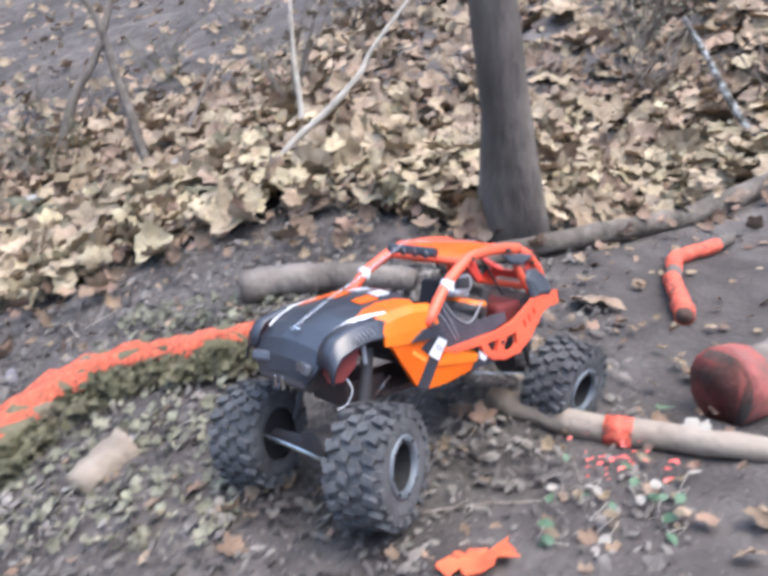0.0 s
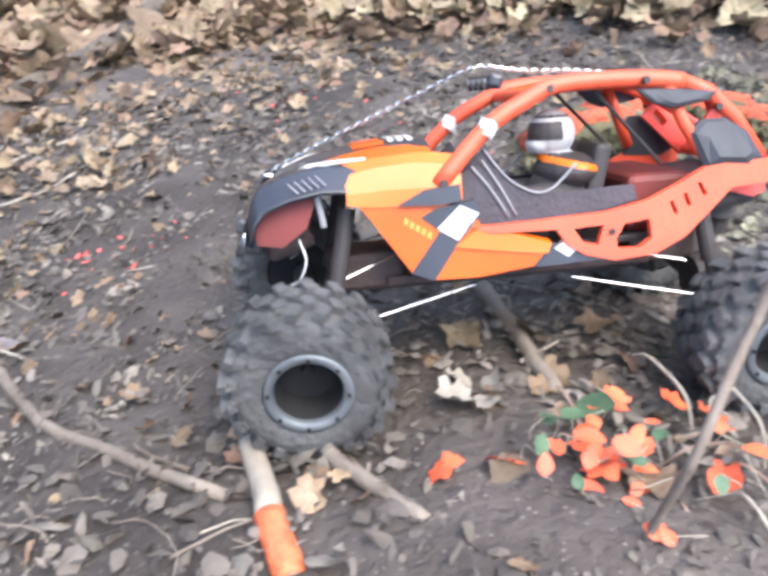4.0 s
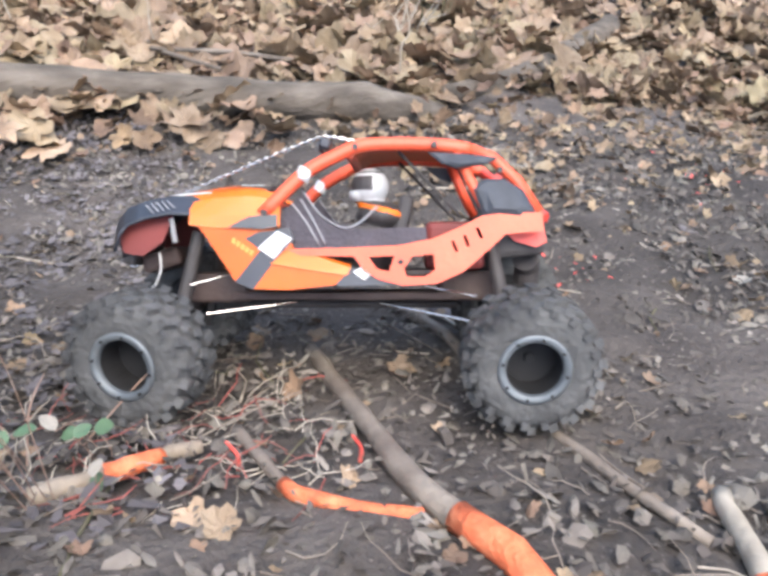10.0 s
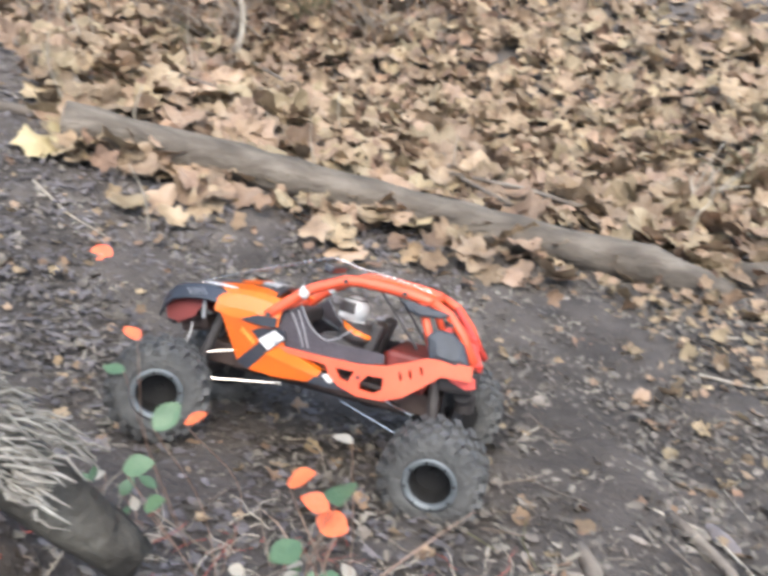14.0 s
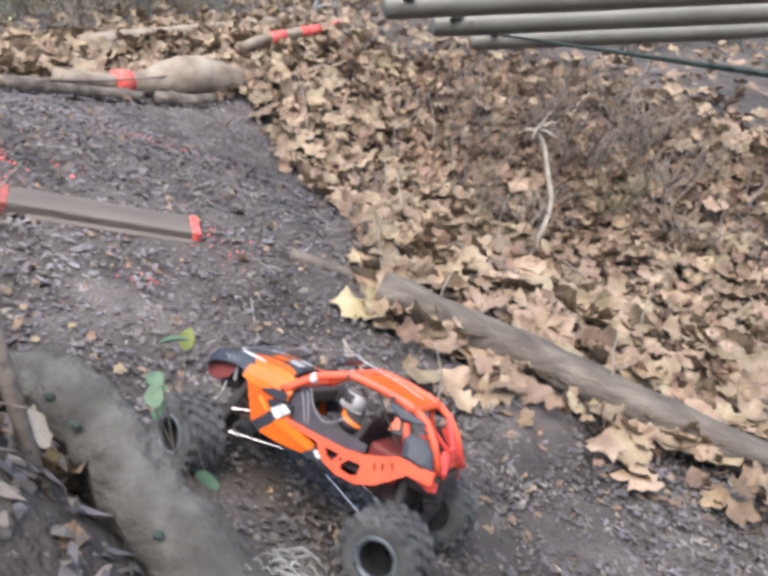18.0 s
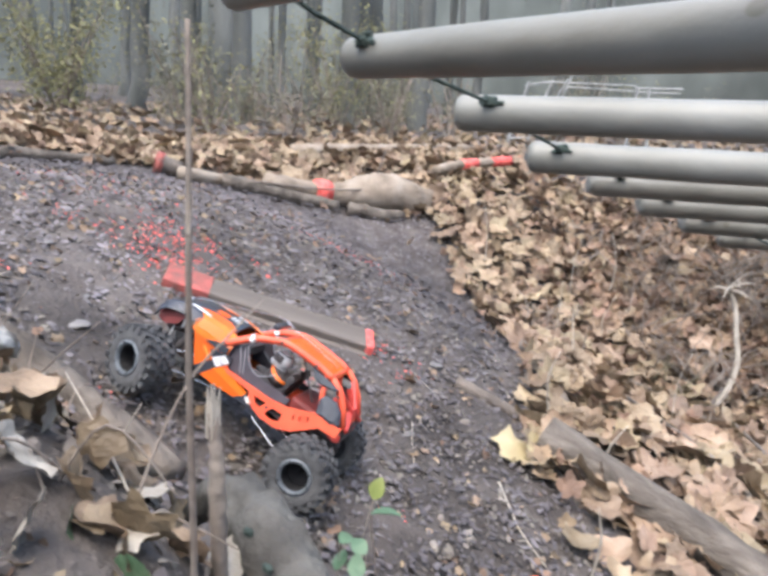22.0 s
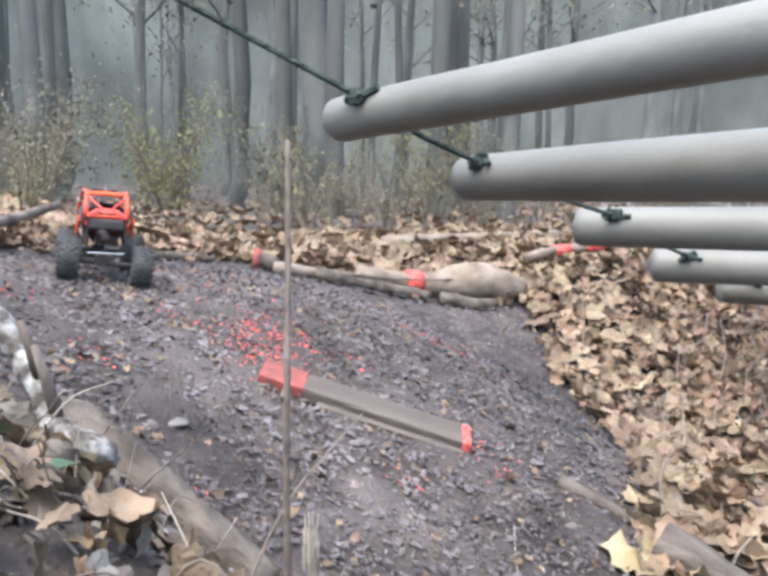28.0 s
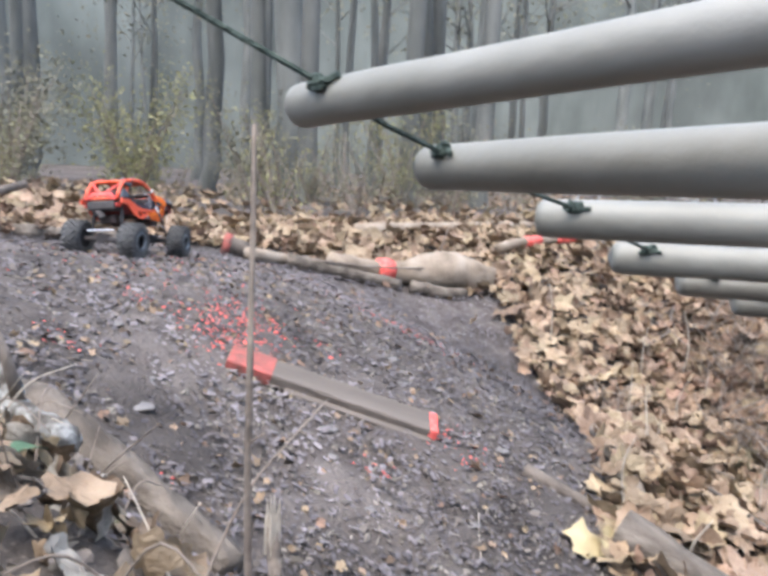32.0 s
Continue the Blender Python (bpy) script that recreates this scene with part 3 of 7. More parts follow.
# large fallen log with a painted band, beyond the track
big, c, r = lying("fallen_log", "pale barkless fallen log with an orange painted band", "log", [(-3.23, 2.4), (-3.17, 2.7), (-3.04, 3.0), (-2.88, 3.33)], 0.062, BARK_PALE, 16, 0.15, tip=1.0, count=22, seed=9)
for i, v in enumerate(big.data.vertices):
    k = min(i // 16, 21) / 21
    swell = 0.85 + 1.0 * math.exp(-((k - 0.7) / 0.24) ** 2) + 0.12 * math.sin(9 * k + (i % 16))
    q = c[min(i // 16, 21)]
    v.co = q + (v.co - q) * swell + Vector((0, 0, 0.03 * (swell - 1)))
bm = bmesh.new()
tube(bm, c[6:9], [x * 1.1 for x in r[6:9]], 14)
part("painted_band", bm, MARK, big, "bright orange-red painted band", smooth=True)
lying("branch_stub", "grey branch stub in front of the fallen log", "branch", [(-3.26, 2.15), (-3.16, 2.45), (-3.04, 2.74)], 0.042, BARK_GREY, 10, 0.3, seed=10)
lying("branch_stub", "pale branch reaching over the soil", "branch", [(-3.3, 1.93), (-3.3, 2.2), (-3.27, 2.45)], 0.036, BARK_PALE, 10, 0.2, seed=11)
pbr, c, r = lying("painted_branch", "pale branch end sprayed orange-red", "branch", [(-3.124, 3.647), (-3.135, 3.932), (-3.093, 4.137), (-3.074, 4.391), (-3.092, 4.690)], 0.035, BARK_PALE, 10, 0.0, seed=12, count=16, tip=0.8, lifts=(0.05, 0.08))
painted_band("paint", c, r, 4, 6, MARK, pbr, "orange-red marking paint")
painted_band("paint", c, r, 8, 11, MARK, pbr, "orange-red marking paint")
painted_band("paint", c, r, 12, 15, MARK, pbr, "orange-red marking paint")
lying("far_log", "dull brown log behind the banded log", "log", [(-4.1, 3.3), (-4.15, 4.2), (-4.24, 5.5)], 0.06, BARK_PALE, 10, 0.2, seed=13)
lying("stick", "thin dark stick lying before the banded log", "stick", [(-3.2, 2.25), (-3.08, 2.65), (-2.95, 3.05)], 0.007, BARK, 7, 0.0, seed=131, lifts=(0.05, 0.13), count=10)
lying("stick", "thin dark stick leaning on the banded log", "stick", [(-2.98, 2.9), (-3.05, 3.1)], 0.006, BARK, 7, 0.0, seed=132, lifts=(0.04, 0.3), count=6)
lying("root", "grey root reaching out of the banded log", "root", [(-3.0, 2.78), (-2.9, 2.95), (-2.86, 3.08)], 0.04, BARK_GREY, 9, 0.4, seed=133, count=9, wobble=0.14)
stump, c, r = lying("stump", "short stump sprayed with red paint", "stump", [(-3.42, 1.87), (-3.38, 1.98)], 0.06, BARK, 12, 0.2, seed=14, count=5)
painted_band("painted_face", c, r, 0, 1, MARK_WORN, stump, "red sprayed end")
lying("far_log", "long low brown log at the crest of the track", "log", [(-3.5, 0.94), (-3.55, 1.3), (-3.6, 1.75)], 0.035, BARK_GREY, 10, 0.5, seed=15, wobble=0.15)
lying("leaning_pole", "dark thin pole lying past the track", "stick", [(-2.9, 0.3), (-3.5, 0.7), (-4.1, 1.15)], 0.03, BARK, 8, 0.1, seed=16, lifts=(0.02, 0.14))

# roots and sticks where the buggy crosses
GROUP = "roots across the track"
lying("root", "brown bare root winding over the track", "root", [(0.256, 0.588), (0.289, 0.498), (0.291, 0.321), (0.328, 0.192), (0.353, 0.112)], 0.007, TWIG, 8, 0.3, GROUP, seed=21)
stub, c, r = lying("stub", "cut stub, its lower half sprayed orange", "root", [(0.4, 0.157), (0.36, 0.068), (0.345, 0.03)], 0.008, TWIG_PALE, 10, 0.1, GROUP, seed=22, count=10, tip=1.15, bury_end=2.5)
painted_band("painted_end", c, r, 6, 9, MARK_ORANGE, stub, "orange marking paint")
lying("root", "thin dark root beside the stub", "root", [(0.437, 0.14), (0.426, 0.08), (0.428, 0.0)], 0.007, TWIG, 8, 0.3, GROUP, seed=23)
lying("root", "dark stick slanting under the buggy", "root", [(0.7, 0.17), (0.65, 0.09), (0.604, 0.02)], 0.009, TWIG, 8, 0.2, GROUP, seed=24)
thick, c, r = lying("root", "thick root with an orange-sprayed foot", "root", [(0.126, 0.49), (0.149, 0.305), (0.165, 0.2), (0.2, 0.13), (0.225, 0.06)], 0.009, TWIG, 10, 0.15, GROUP, seed=25, count=20, tip=1.25, lifts=(-0.006, 0.004), bury_end=3.0)
painted_band("painted_foot", c, r, 14, 19, MARK_ORANGE, thick, "orange marking paint")
side, c, r = lying("root", "side root sprayed orange", "root", [(0.035, 0.329), (0.07, 0.224), (0.123, 0.19), (0.16, 0.178)], 0.006, TWIG, 8, 0.1, GROUP, seed=26)
painted_band("painted_end", c, r, 6, 13, MARK_ORANGE, side, "orange marking paint")
pale, c, r = lying("stick", "pale stick with an orange-sprayed middle beside the track", "stick", [(-0.11, 0.259), (-0.065, 0.279), (-0.018, 0.302), (0.007, 0.307)], 0.008, BARK_PALE, 10, 0.1, seed=27, count=16, tip=0.75, wobble=0.1)
painted_band("painted_middle", c, r, 6, 11, MARK_ORANGE, pale, "orange marking paint")
for line, seed in (([(0.5, 1.23), (0.6, 1.235), (0.69, 1.205), (0.84, 1.12)], 31), ([(0.436, 1.05), (0.528, 1.016), (0.622, 1.05), (0.656, 1.167)], 32), ([(0.2, 0.62), (0.3, 0.556), (0.333, 0.42)], 33), ([(0.15, 0.7), (0.21, 0.6)], 34), ([(-0.35, 0.98), (-0.2, 0.9)], 35)):
    lying("twig", "thin pale bent twig on the soil", "twig", line, 0.003, TWIG_PALE, 6, 0.0, "twigs on the track", seed=seed, count=12, tip=0.6)
rng = random.Random(77)
for i in range(60):
    x, y = rng.uniform(-2.2, 1.9), rng.uniform(-0.4, 1.5)
    a, l = rng.uniform(0, 6.28), rng.uniform(0.04, 0.16)
    lying("twig", "short dry twig on the soil", "twig", [(x, y), (x + l * 0.5 * math.cos(a) + rng.uniform(-0.01, 0.01), y + l * 0.5 * math.sin(a)), (x + l * math.cos(a), y + l * math.sin(a))], rng.uniform(0.001, 0.0022), BARK_MOSS if -0.3 < x < 0.4 and 0.2 < y < 0.6 else TWIG_PALE if i % 3 == 1 else TWIG, 5, 0.0, "twigs on the track", seed=100 + i, count=6, tip=0.5)

# by the tree at the start
oroot, c, r = lying("buried_root", "mossy ridge root with orange spray along its crest", "root", [(1.03, 0.375), (1.12, 0.335), (1.267, 0.312), (1.345, 0.262), (1.38, 0.148), (1.42, 0.01)], 0.045, BARK_MOSS, 14, 0.72, seed=41, count=30, tip=0.7, bury=2.2, wobble=0.16)
bm = bmesh.new()
tube(bm, [p + Vector((0, 0, q * 0.32)) for p, q in zip(c[2:], r[2:])], [q * 0.78 for q in r[2:]], 14, 0.26, random.Random(5))
part("painted_crest", bm, MARK_CREST, oroot, "worn orange marking paint", smooth=True)
side = [p.lerp(q, k / 6) for p, q in zip(c, c[1:]) for k in range(6)]
rng = random.Random(77)
heap = np.array([(p.x - 0.02 - 0.055 * k, p.y - (0.03 + 0.05 * k)) for p in side for k in [rng.random() ** 1.4 for _ in range(9)]])
scatter("root_litter", "faded mossy scraps and bark crumbs heaped against the painted root", "leaf litter", BARK_MOSS, heap, lambda r: leaf_mesh(r, r.uniform(0.01, 0.03), 1.3), (0.002, 0.03), 0.7, 31)
lying("log", "bark-covered log half behind the root", "log", [(1.6, 0.1), (1.66, -0.05), (1.67, -0.23)], 0.032, BARK, 12, 0.1, seed=42)
lying("fallen_branch", "long grey branch at the foot of the tree", "branch", [(1.75, -0.28), (1.9, -0.44), (2.05, -0.61), (2.218, -0.83), (2.41, -1.06), (2.6, -1.3)], 0.02, BARK_GREY, 10, 0.2, seed=43, tip=1.9, count=18, wobble=0.1)
ostick, c, r = lying("painted_stick", "crooked stick sprayed orange with dark bands", "stick", [(2.07, -0.92), (1.93, -0.77), (1.8, -0.74), (1.59, -0.722)], 0.015, BARK, 10, 0.0, seed=44, count=20, tip=1.1)
painted_band("paint", c, r, 2, 10, MARK_PATCHY, ostick, "orange marking paint")
painted_band("paint", c, r, 12, 19, MARK_PATCHY, ostick, "orange marking paint")
lg, c, r = lying("cut_log", "short bark log with a red-sprayed cut end", "log", [(1.26, -0.69), (1.36, -0.82), (1.5, -1.0)], 0.048, BARK, 14, 0.1, seed=45, count=12)
painted_band("painted_face", c, r, 0, 1, MARK_WORN, lg, "red sprayed cut end")
stk, c, r = lying("pale_log", "grey-brown thin log splashed with red paint", "log", [(1.25, -0.4), (1.19, -0.52), (1.15, -0.66), (1.12, -0.8)], 0.02, BARK_PALE, 10, 0.45, seed=46, count=12, wobble=0.12)
painted_band("painted_patch", c, r, 4, 5, MARK_PATCHY, stk, "red marking paint")


def build_tree(name, label, foot, tall, radius, lean, mat, seed, crown=None, group="", limbs=7, flare=1.5):
    """A tapered trunk with limbs and, where given, a crown of many small leaves."""
    rng = random.Random(seed)
    root = tagged(new(name), label, "tree", group)
    foot = Vector(foot)
    root.location = foot
    line = [Vector((lean[0] * h * tall, lean[1] * h * tall, tall * h - 0.15 * (h == 0))) + Vector((rng.uniform(-1, 1), rng.uniform(-1, 1), 0)) * radius * 0.4 * (h > 0) for h in (0, 0.02, 0.05, 0.1, 0.2, 0.35, 0.5, 0.65, 0.8, 0.92, 1)]
    radii = [radius * flare, radius * flare * 0.85, radius * 1.12, radius, radius * 0.95, radius * 0.85, radius * 0.7, radius * 0.55, radius * 0.4, radius * 0.25, radius * 0.1]
    bm = bmesh.new()
    tube(bm, line, radii, 14, 0.06, rng)
    part("trunk", bm, mat, root, smooth=True)
    tips = []
    for i in range(limbs):
        h = rng.uniform(0.35, 0.92)
        k = min(int(h * 10), 9)
        p = line[0].lerp(line[-1], h)
        a = rng.uniform(0, 6.28)
        d = Vector((math.cos(a), math.sin(a), rng.uniform(0.4, 1.0))).normalized()
        l = tall * rng.uniform(0.12, 0.25)
        q = [p, p + d * l * 0.4, p + d * l * 0.75 + Vector((0, 0, l * 0.08)), p + d * l + Vector((0, 0, l * 0.2))]
        bm = bmesh.new()
        tube(bm, q, [radius * 0.3, radius * 0.2, radius * 0.1, radius * 0.03], 6)
        part("limb", bm, mat, root)
        tips += q[1:]
    if crown:
        verts, faces = [], []
        for p in tips:
            for _ in range(crown[1]):
                o = p + Vector((rng.gauss(0, 1), rng.gauss(0, 1), rng.gauss(0, 1))) * tall * 0.07
                s = rng.uniform(0.5, 1.2) * 0.07
                m = Euler((rng.uniform(0, 6), rng.uniform(0, 6), rng.uniform(0, 6))).to_matrix()
                b = len(verts)
                verts += [tuple(o + m @ Vector(v) * s) for v in ((-1, 0, 0), (0, -0.6, 0.15), (1, 0, 0), (0, 0.6, 0.15))]
                faces.append((b, b + 1, b + 2, b + 3))
        raw("crown", verts, faces, crown[0], root)
    return root


build_tree("tree", "slim grey-brown tree trunk rising from the leaf litter", on_ground(2.04, -0.44), 6.5, 0.046, (-0.03, 0.11), BARK, 51, (BUSH, 40), flare=1.9)

# ---- far wood ----
FAR = [build_tree("tree", "tall far trunk, its bark colour paled as if by mist", (0, 0, 0), 10 + k, 0.07 + 0.04 * k, ((-0.02, 0.03, 0.015, -0.03)[k], (0.02, -0.02, 0.03, 0.01)[k]), FAR_TRUNK, 60 + k, (BUSH_GREY, 16), "trees of the far wood", 9, 1.3) for k in range(4)]
rng = random.Random(9)
count = 0
while count < 100:
    a, d = rng.uniform(radians(75), radians(190)), 8.5 + 22 * rng.random() ** 0.8
    if count > 78:
        a, d = rng.uniform(radians(-60), radians(70)), rng.uniform(10.0, 22.0)
    x, y = d * math.cos(a), d * math.sin(a)
    m = pose(x, y, ground_z(x, y) - 0.1, 0, 0, rng.uniform(0, 360))
    if count < 4:
        FAR[count].matrix_world = m
    else:
        copy_thing(FAR[count % 4], m)
    count += 1


def build_bush(name, label, foot, size, mat, leaves, seed, stems=9):
    rng = random.Random(seed)
    root = tagged(new(name), label, "bush")
    root.location = foot
    tips = []
    for i in range(stems):
        bm = bmesh.new()
        a, l = rng.uniform(0, 6.28), size * rng.uniform(0.6, 1.1)
        d = Vector((math.cos(a) * 0.45, math.sin(a) * 0.45, 1)).normalized()
        q = [Vector((0, 0, -0.03)), d * l * 0.5, d * l + Vector((rng.uniform(-1, 1), rng.uniform(-1, 1), 0)) * l * 0.15]
        tube(bm, q, [size * 0.012, size * 0.008, size * 0.003], 5)
        part("stem", bm, TWIG, root)
        tips += [q[0].lerp(q[1], 0.7), q[1], q[1].lerp(q[2], 0.5), q[2]]
    verts, faces = [], []
    for p in tips:
        for _ in range(2 * leaves):
            o = p + Vector((rng.gauss(0, 1), rng.gauss(0, 1), rng.gauss(0, 1))) * size * 0.12
            s = rng.uniform(0.4, 1.0) * size * 0.022
            m = Euler((rng.uniform(0, 6), rng.uniform(0, 6), rng.uniform(0, 6))).to_matrix()
            b = len(verts)
            verts += [tuple(o + m @ Vector(v) * s) for v in ((-1, 0, 0), (0, -0.6, 0.2), (1, 0, 0), (0, 0.6, 0.2))]
            faces.append((b, b + 1, b + 2, b + 3))
    raw("crown", verts, faces, mat, root)
    return root


for k, (x, y, s, mat, n, lab) in enumerate([(-8.5, 3.6, 1.35, BUSH, 44, "yellow autumn bush under the trees"), (-6.8, 6.2, 1.2, BUSH, 34, "yellowish sapling under the trees"), (-9.0, 5.5, 1.5, BUSH_GREY, 26, "grey-green undergrowth of the wood, paled by haze in its colour"), (-7.2, 5.2, 0.7, BUSH_GREY, 20, "grey-green undergrowth of the wood, paled by haze in its colour"), (-8.6, 2.2, 1.4, BUSH_GREY, 26, "grey-green undergrowth of the wood, paled by haze in its colour"), (-6.2, 1.6, 0.8, BUSH_GREY, 22, "grey-green undergrowth of the wood, paled by haze in its colour"), (-5.2, 9.2, 1.2, BUSH_GREY, 22, "grey-green undergrowth of the wood, paled by haze in its colour"), (-8.0, 8.5, 1.4, BUSH_GREY, 24, "grey-green undergrowth of the wood, paled by haze in its colour"), (-5.5, 5.8, 0.45, BUSH_GREY, 14, "low seedlings in the litter, in haze-paled grey-green"), (-5.0, 1.2, 0.5, BUSH, 16, "low yellowish seedlings in the litter"), (3.6, -0.9, 0.6, BUSH_GREY, 8, "bare thin saplings behind the litter"), (3.3, 0.5, 0.5, BUSH_GREY, 6, "bare thin saplings behind the litter"), (3.4, 1.9, 0.6, BUSH_GREY, 8, "bare thin saplings behind the litter")]):
    build_bush("bush", lab, on_ground(x, y), s, mat, n, 300 + k)


def build_frame():
    """Low frame of pale timbers beyond the leaf litter: splayed legs, rails and braces."""
    root = tagged(new("timber_frame"), "low frame of pale weathered timber standing under the trees", "timber frame")
    home = on_ground(-4.1, 6.03)
    root.location = home
    along = Vector((0.855, 0.515, 0))

    def bar(name, a, b, r):
        """a and b: metres along the frame and above its foot."""
        bm = bmesh.new()
        tube(bm, [along * a[0] + Vector((0, 0, a[1])), along * b[0] + Vector((0, 0, b[1]))], [r, r * 0.9], 6)
        part(name, bm, TIMBER, root)

    for foot, top in ((-0.13, 0.06), (0.05, 0.26), (0.98, 1.03), (1.2, 1.12)):
        bar("leg", (foot, -0.05), (top, 0.66), 0.016)
    bar("lower_rail", (-0.1, 0.12), (0.1, 0.15), 0.012)
    bar("top_rail", (0.02, 0.62), (0.28, 0.67), 0.01)
    for a, b in (((0.24, 0.665), (1.02, 0.675)), ((0.4, 0.63), (1.02, 0.625)), ((1.0, 0.655), (1.42, 0.67)), ((1.02, 0.62), (1.4, 0.63))):
        bar("rail", a, b, 0.009)
    for a, b in (((0.4, 0.42), (1.0, 0.31)), ((0.2, 0.33), (0.95, 0.4)), ((0.75, 0.4), (1.3, 0.43))):
        bar("middle_rail", a, b, 0.009)
    bar("brace", (0.36, 0.5), (0.44, 0.74), 0.012)
    bar("brace", (0.31, 0.5), (0.4, 0.7), 0.009)


build_frame()

# round wall closing the distance: far wood with the mist put into its colour
def build_backdrop():
    m = material("painted_mist_wood", [(0.095, 0.106, 0.094), (0.145, 0.158, 0.142), (0.195, 0.21, 0.19)], 0.5, 1.0, stretch=(1, 1, 0.35), broad=0.12)
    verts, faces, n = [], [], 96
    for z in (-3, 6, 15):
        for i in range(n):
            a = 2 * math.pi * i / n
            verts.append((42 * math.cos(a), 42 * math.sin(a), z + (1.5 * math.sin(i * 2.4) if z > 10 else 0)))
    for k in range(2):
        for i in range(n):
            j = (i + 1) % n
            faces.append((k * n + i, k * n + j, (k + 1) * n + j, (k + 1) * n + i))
    tagged(raw("backdrop", verts, faces, m), "distant wood on a round wall, grey mist painted into its colour", "backdrop", kind="structure")


build_backdrop()


# ---- rope bridge of thin rods ----
def build_bridge():
    """Round rods side by side over two cords; each rod runs from its free end to its far end."""
    rng = random.Random(4)
    root = tagged(new("rope_bridge"), "small hanging bridge of pale rods tied with dark green cord", "rope bridge")
    ends = [((-0.362, 0.1668, 0.6918), (-0.2, 0.1745, 0.705), 0.0056), ((-0.3668, 0.2186, 0.6781), (-0.17, 0.1795, 0.686), 0.0065), ((-0.369, 0.2782, 0.6614), (-0.19, 0.341, 0.669), 0.0072), ((-0.3858, 0.3604, 0.6404), (-0.17, 0.489, 0.646), 0.0076)]
    ends = [(Vector(a), Vector(b), r) for a, b, r in ends]
    d = (ends[3][1] - ends[3][0]).normalized()
    for i in range(1, 5):
        a = ends[3][0] + Vector((0.008 * i, 0.05 * i, -0.014 * i))
        ends.append((a, a + d * 0.36, 0.0074))
    home = ends[0][0]
    root.location = home
    fronts, backs = [], []
    for a, b, rad in ends:
        a, b = a - home, b - home
        turn = (b - a).normalized()
        l = (b - a).length
        rad *= rng.uniform(0.96, 1.05)
        side = Vector((0, 0, 1)).cross(turn).normalized()
        up = turn.cross(side)
        bm = bmesh.new()
        tips = [(0.0, 0.35), (0.0006, 0.66), (0.0016, 0.86), (0.003, 0.97), (0.005, 1.0)]
        along = [s for s, _ in tips] + [l * s for s in (0.1, 0.2, 0.32, 0.45, 0.6, 0.75, 0.9)] + [l - s for s, _ in reversed(tips)]
        width = [w for _, w in tips] + [rng.uniform(0.97, 1.04) for _ in range(7)] + [w for _, w in reversed(tips)]
        tube(bm, [a + turn * s + side * rng.uniform(-1, 1) * 0.0004 for s in along], [rad * w for w in width], 20)
        rod = part("rod", bm, ROD, root, smooth=True)
        for s, store in ((min(0.016, l * 0.1), fronts), (l * 0.85, backs)):
            q = a + turn * s
            store.append((q + (up * 0.55 - side * 0.83) * (rad + 0.0006), side, up, turn))
            bm = bmesh.new()
            front = (up * 0.55 - side * 0.83).normalized()
            top = q + front * (rad + 0.0006)
            across = turn.cross(front)
            w = [top + turn * 0.0055 + across * rng.uniform(-0.002, 0.002)]
            w += [top + turn * rng.uniform(-0.0024, 0.0024) + across * rng.uniform(-0.002, 0.002) + front * rng.uniform(-0.0004, 0.0013) for _ in range(20)]
            w += [top - turn * 0.004 + across * rng.uniform(-0.002, 0.002)]
            tube(bm, curve_points(w, 4), 0.0009, 6)
            part("knot", bm, ROPE, rod, "dark green cord knot")
    left, right = Vector((-0.72, -0.31, 1.0)) - home, Vector((0.2, -0.36, 0.66)) - home
    for store, lift in ((fronts, 0.0), (backs, 0.02)):
        spots = [p for p, *_ in store]
        line = [left + Vector((0, 0, lift))] + [x for p, q in zip(spots, spots[1:]) for x in (p, p.lerp(q, 0.5) + Vector((0, 0, -0.0012)))] + [spots[-1], right + Vector((0, 0, lift))]
        bm = bmesh.new()
        for p, q in zip(line, line[1:]):
            tube(bm, [p, q], 0.0008, 6)
        part("cord", bm, ROPE, root, "taut green cord")
    for p in (left, right):
        g = ground_z(p.x + home.x, p.y + home.y) - home.z
        bm = bmesh.new()
        tube(bm, [(p.x, p.y, g - 0.1), (p.x + 0.004, p.y, g + 0.1), (p.x, p.y, p.z - 0.01), (p.x, p.y, p.z + 0.05)], [0.016, 0.014, 0.011, 0.009], 9)
        part("post", bm, BARK, root, "rough stick post in the soil")


build_bridge()


# ---- stems and litter close to the camera ----
def stem(name, label, points, radii, mat, category="stem", group=""):
    bm = bmesh.new()
    tube(bm, curve_points(points, 5), np.interp(np.linspace(0, 1, 5 * (len(points) - 1) + 1), np.linspace(0, 1, len(radii)), radii).tolist(), 7)
    return tagged(part(name, bm, mat, smooth=True), label, category, group)


def to_ground(points, dx=0.0, dy=0.0, sink=0.02):
    """Carries a stem's line on from its last point down into the soil."""
    x, y, z = points[-1]
    g = ground_z(x + dx, y + dy)
    return [*points, (x + dx * 0.5, y + dy * 0.5, (z + g) / 2), (x + dx, y + dy, g - sink)]


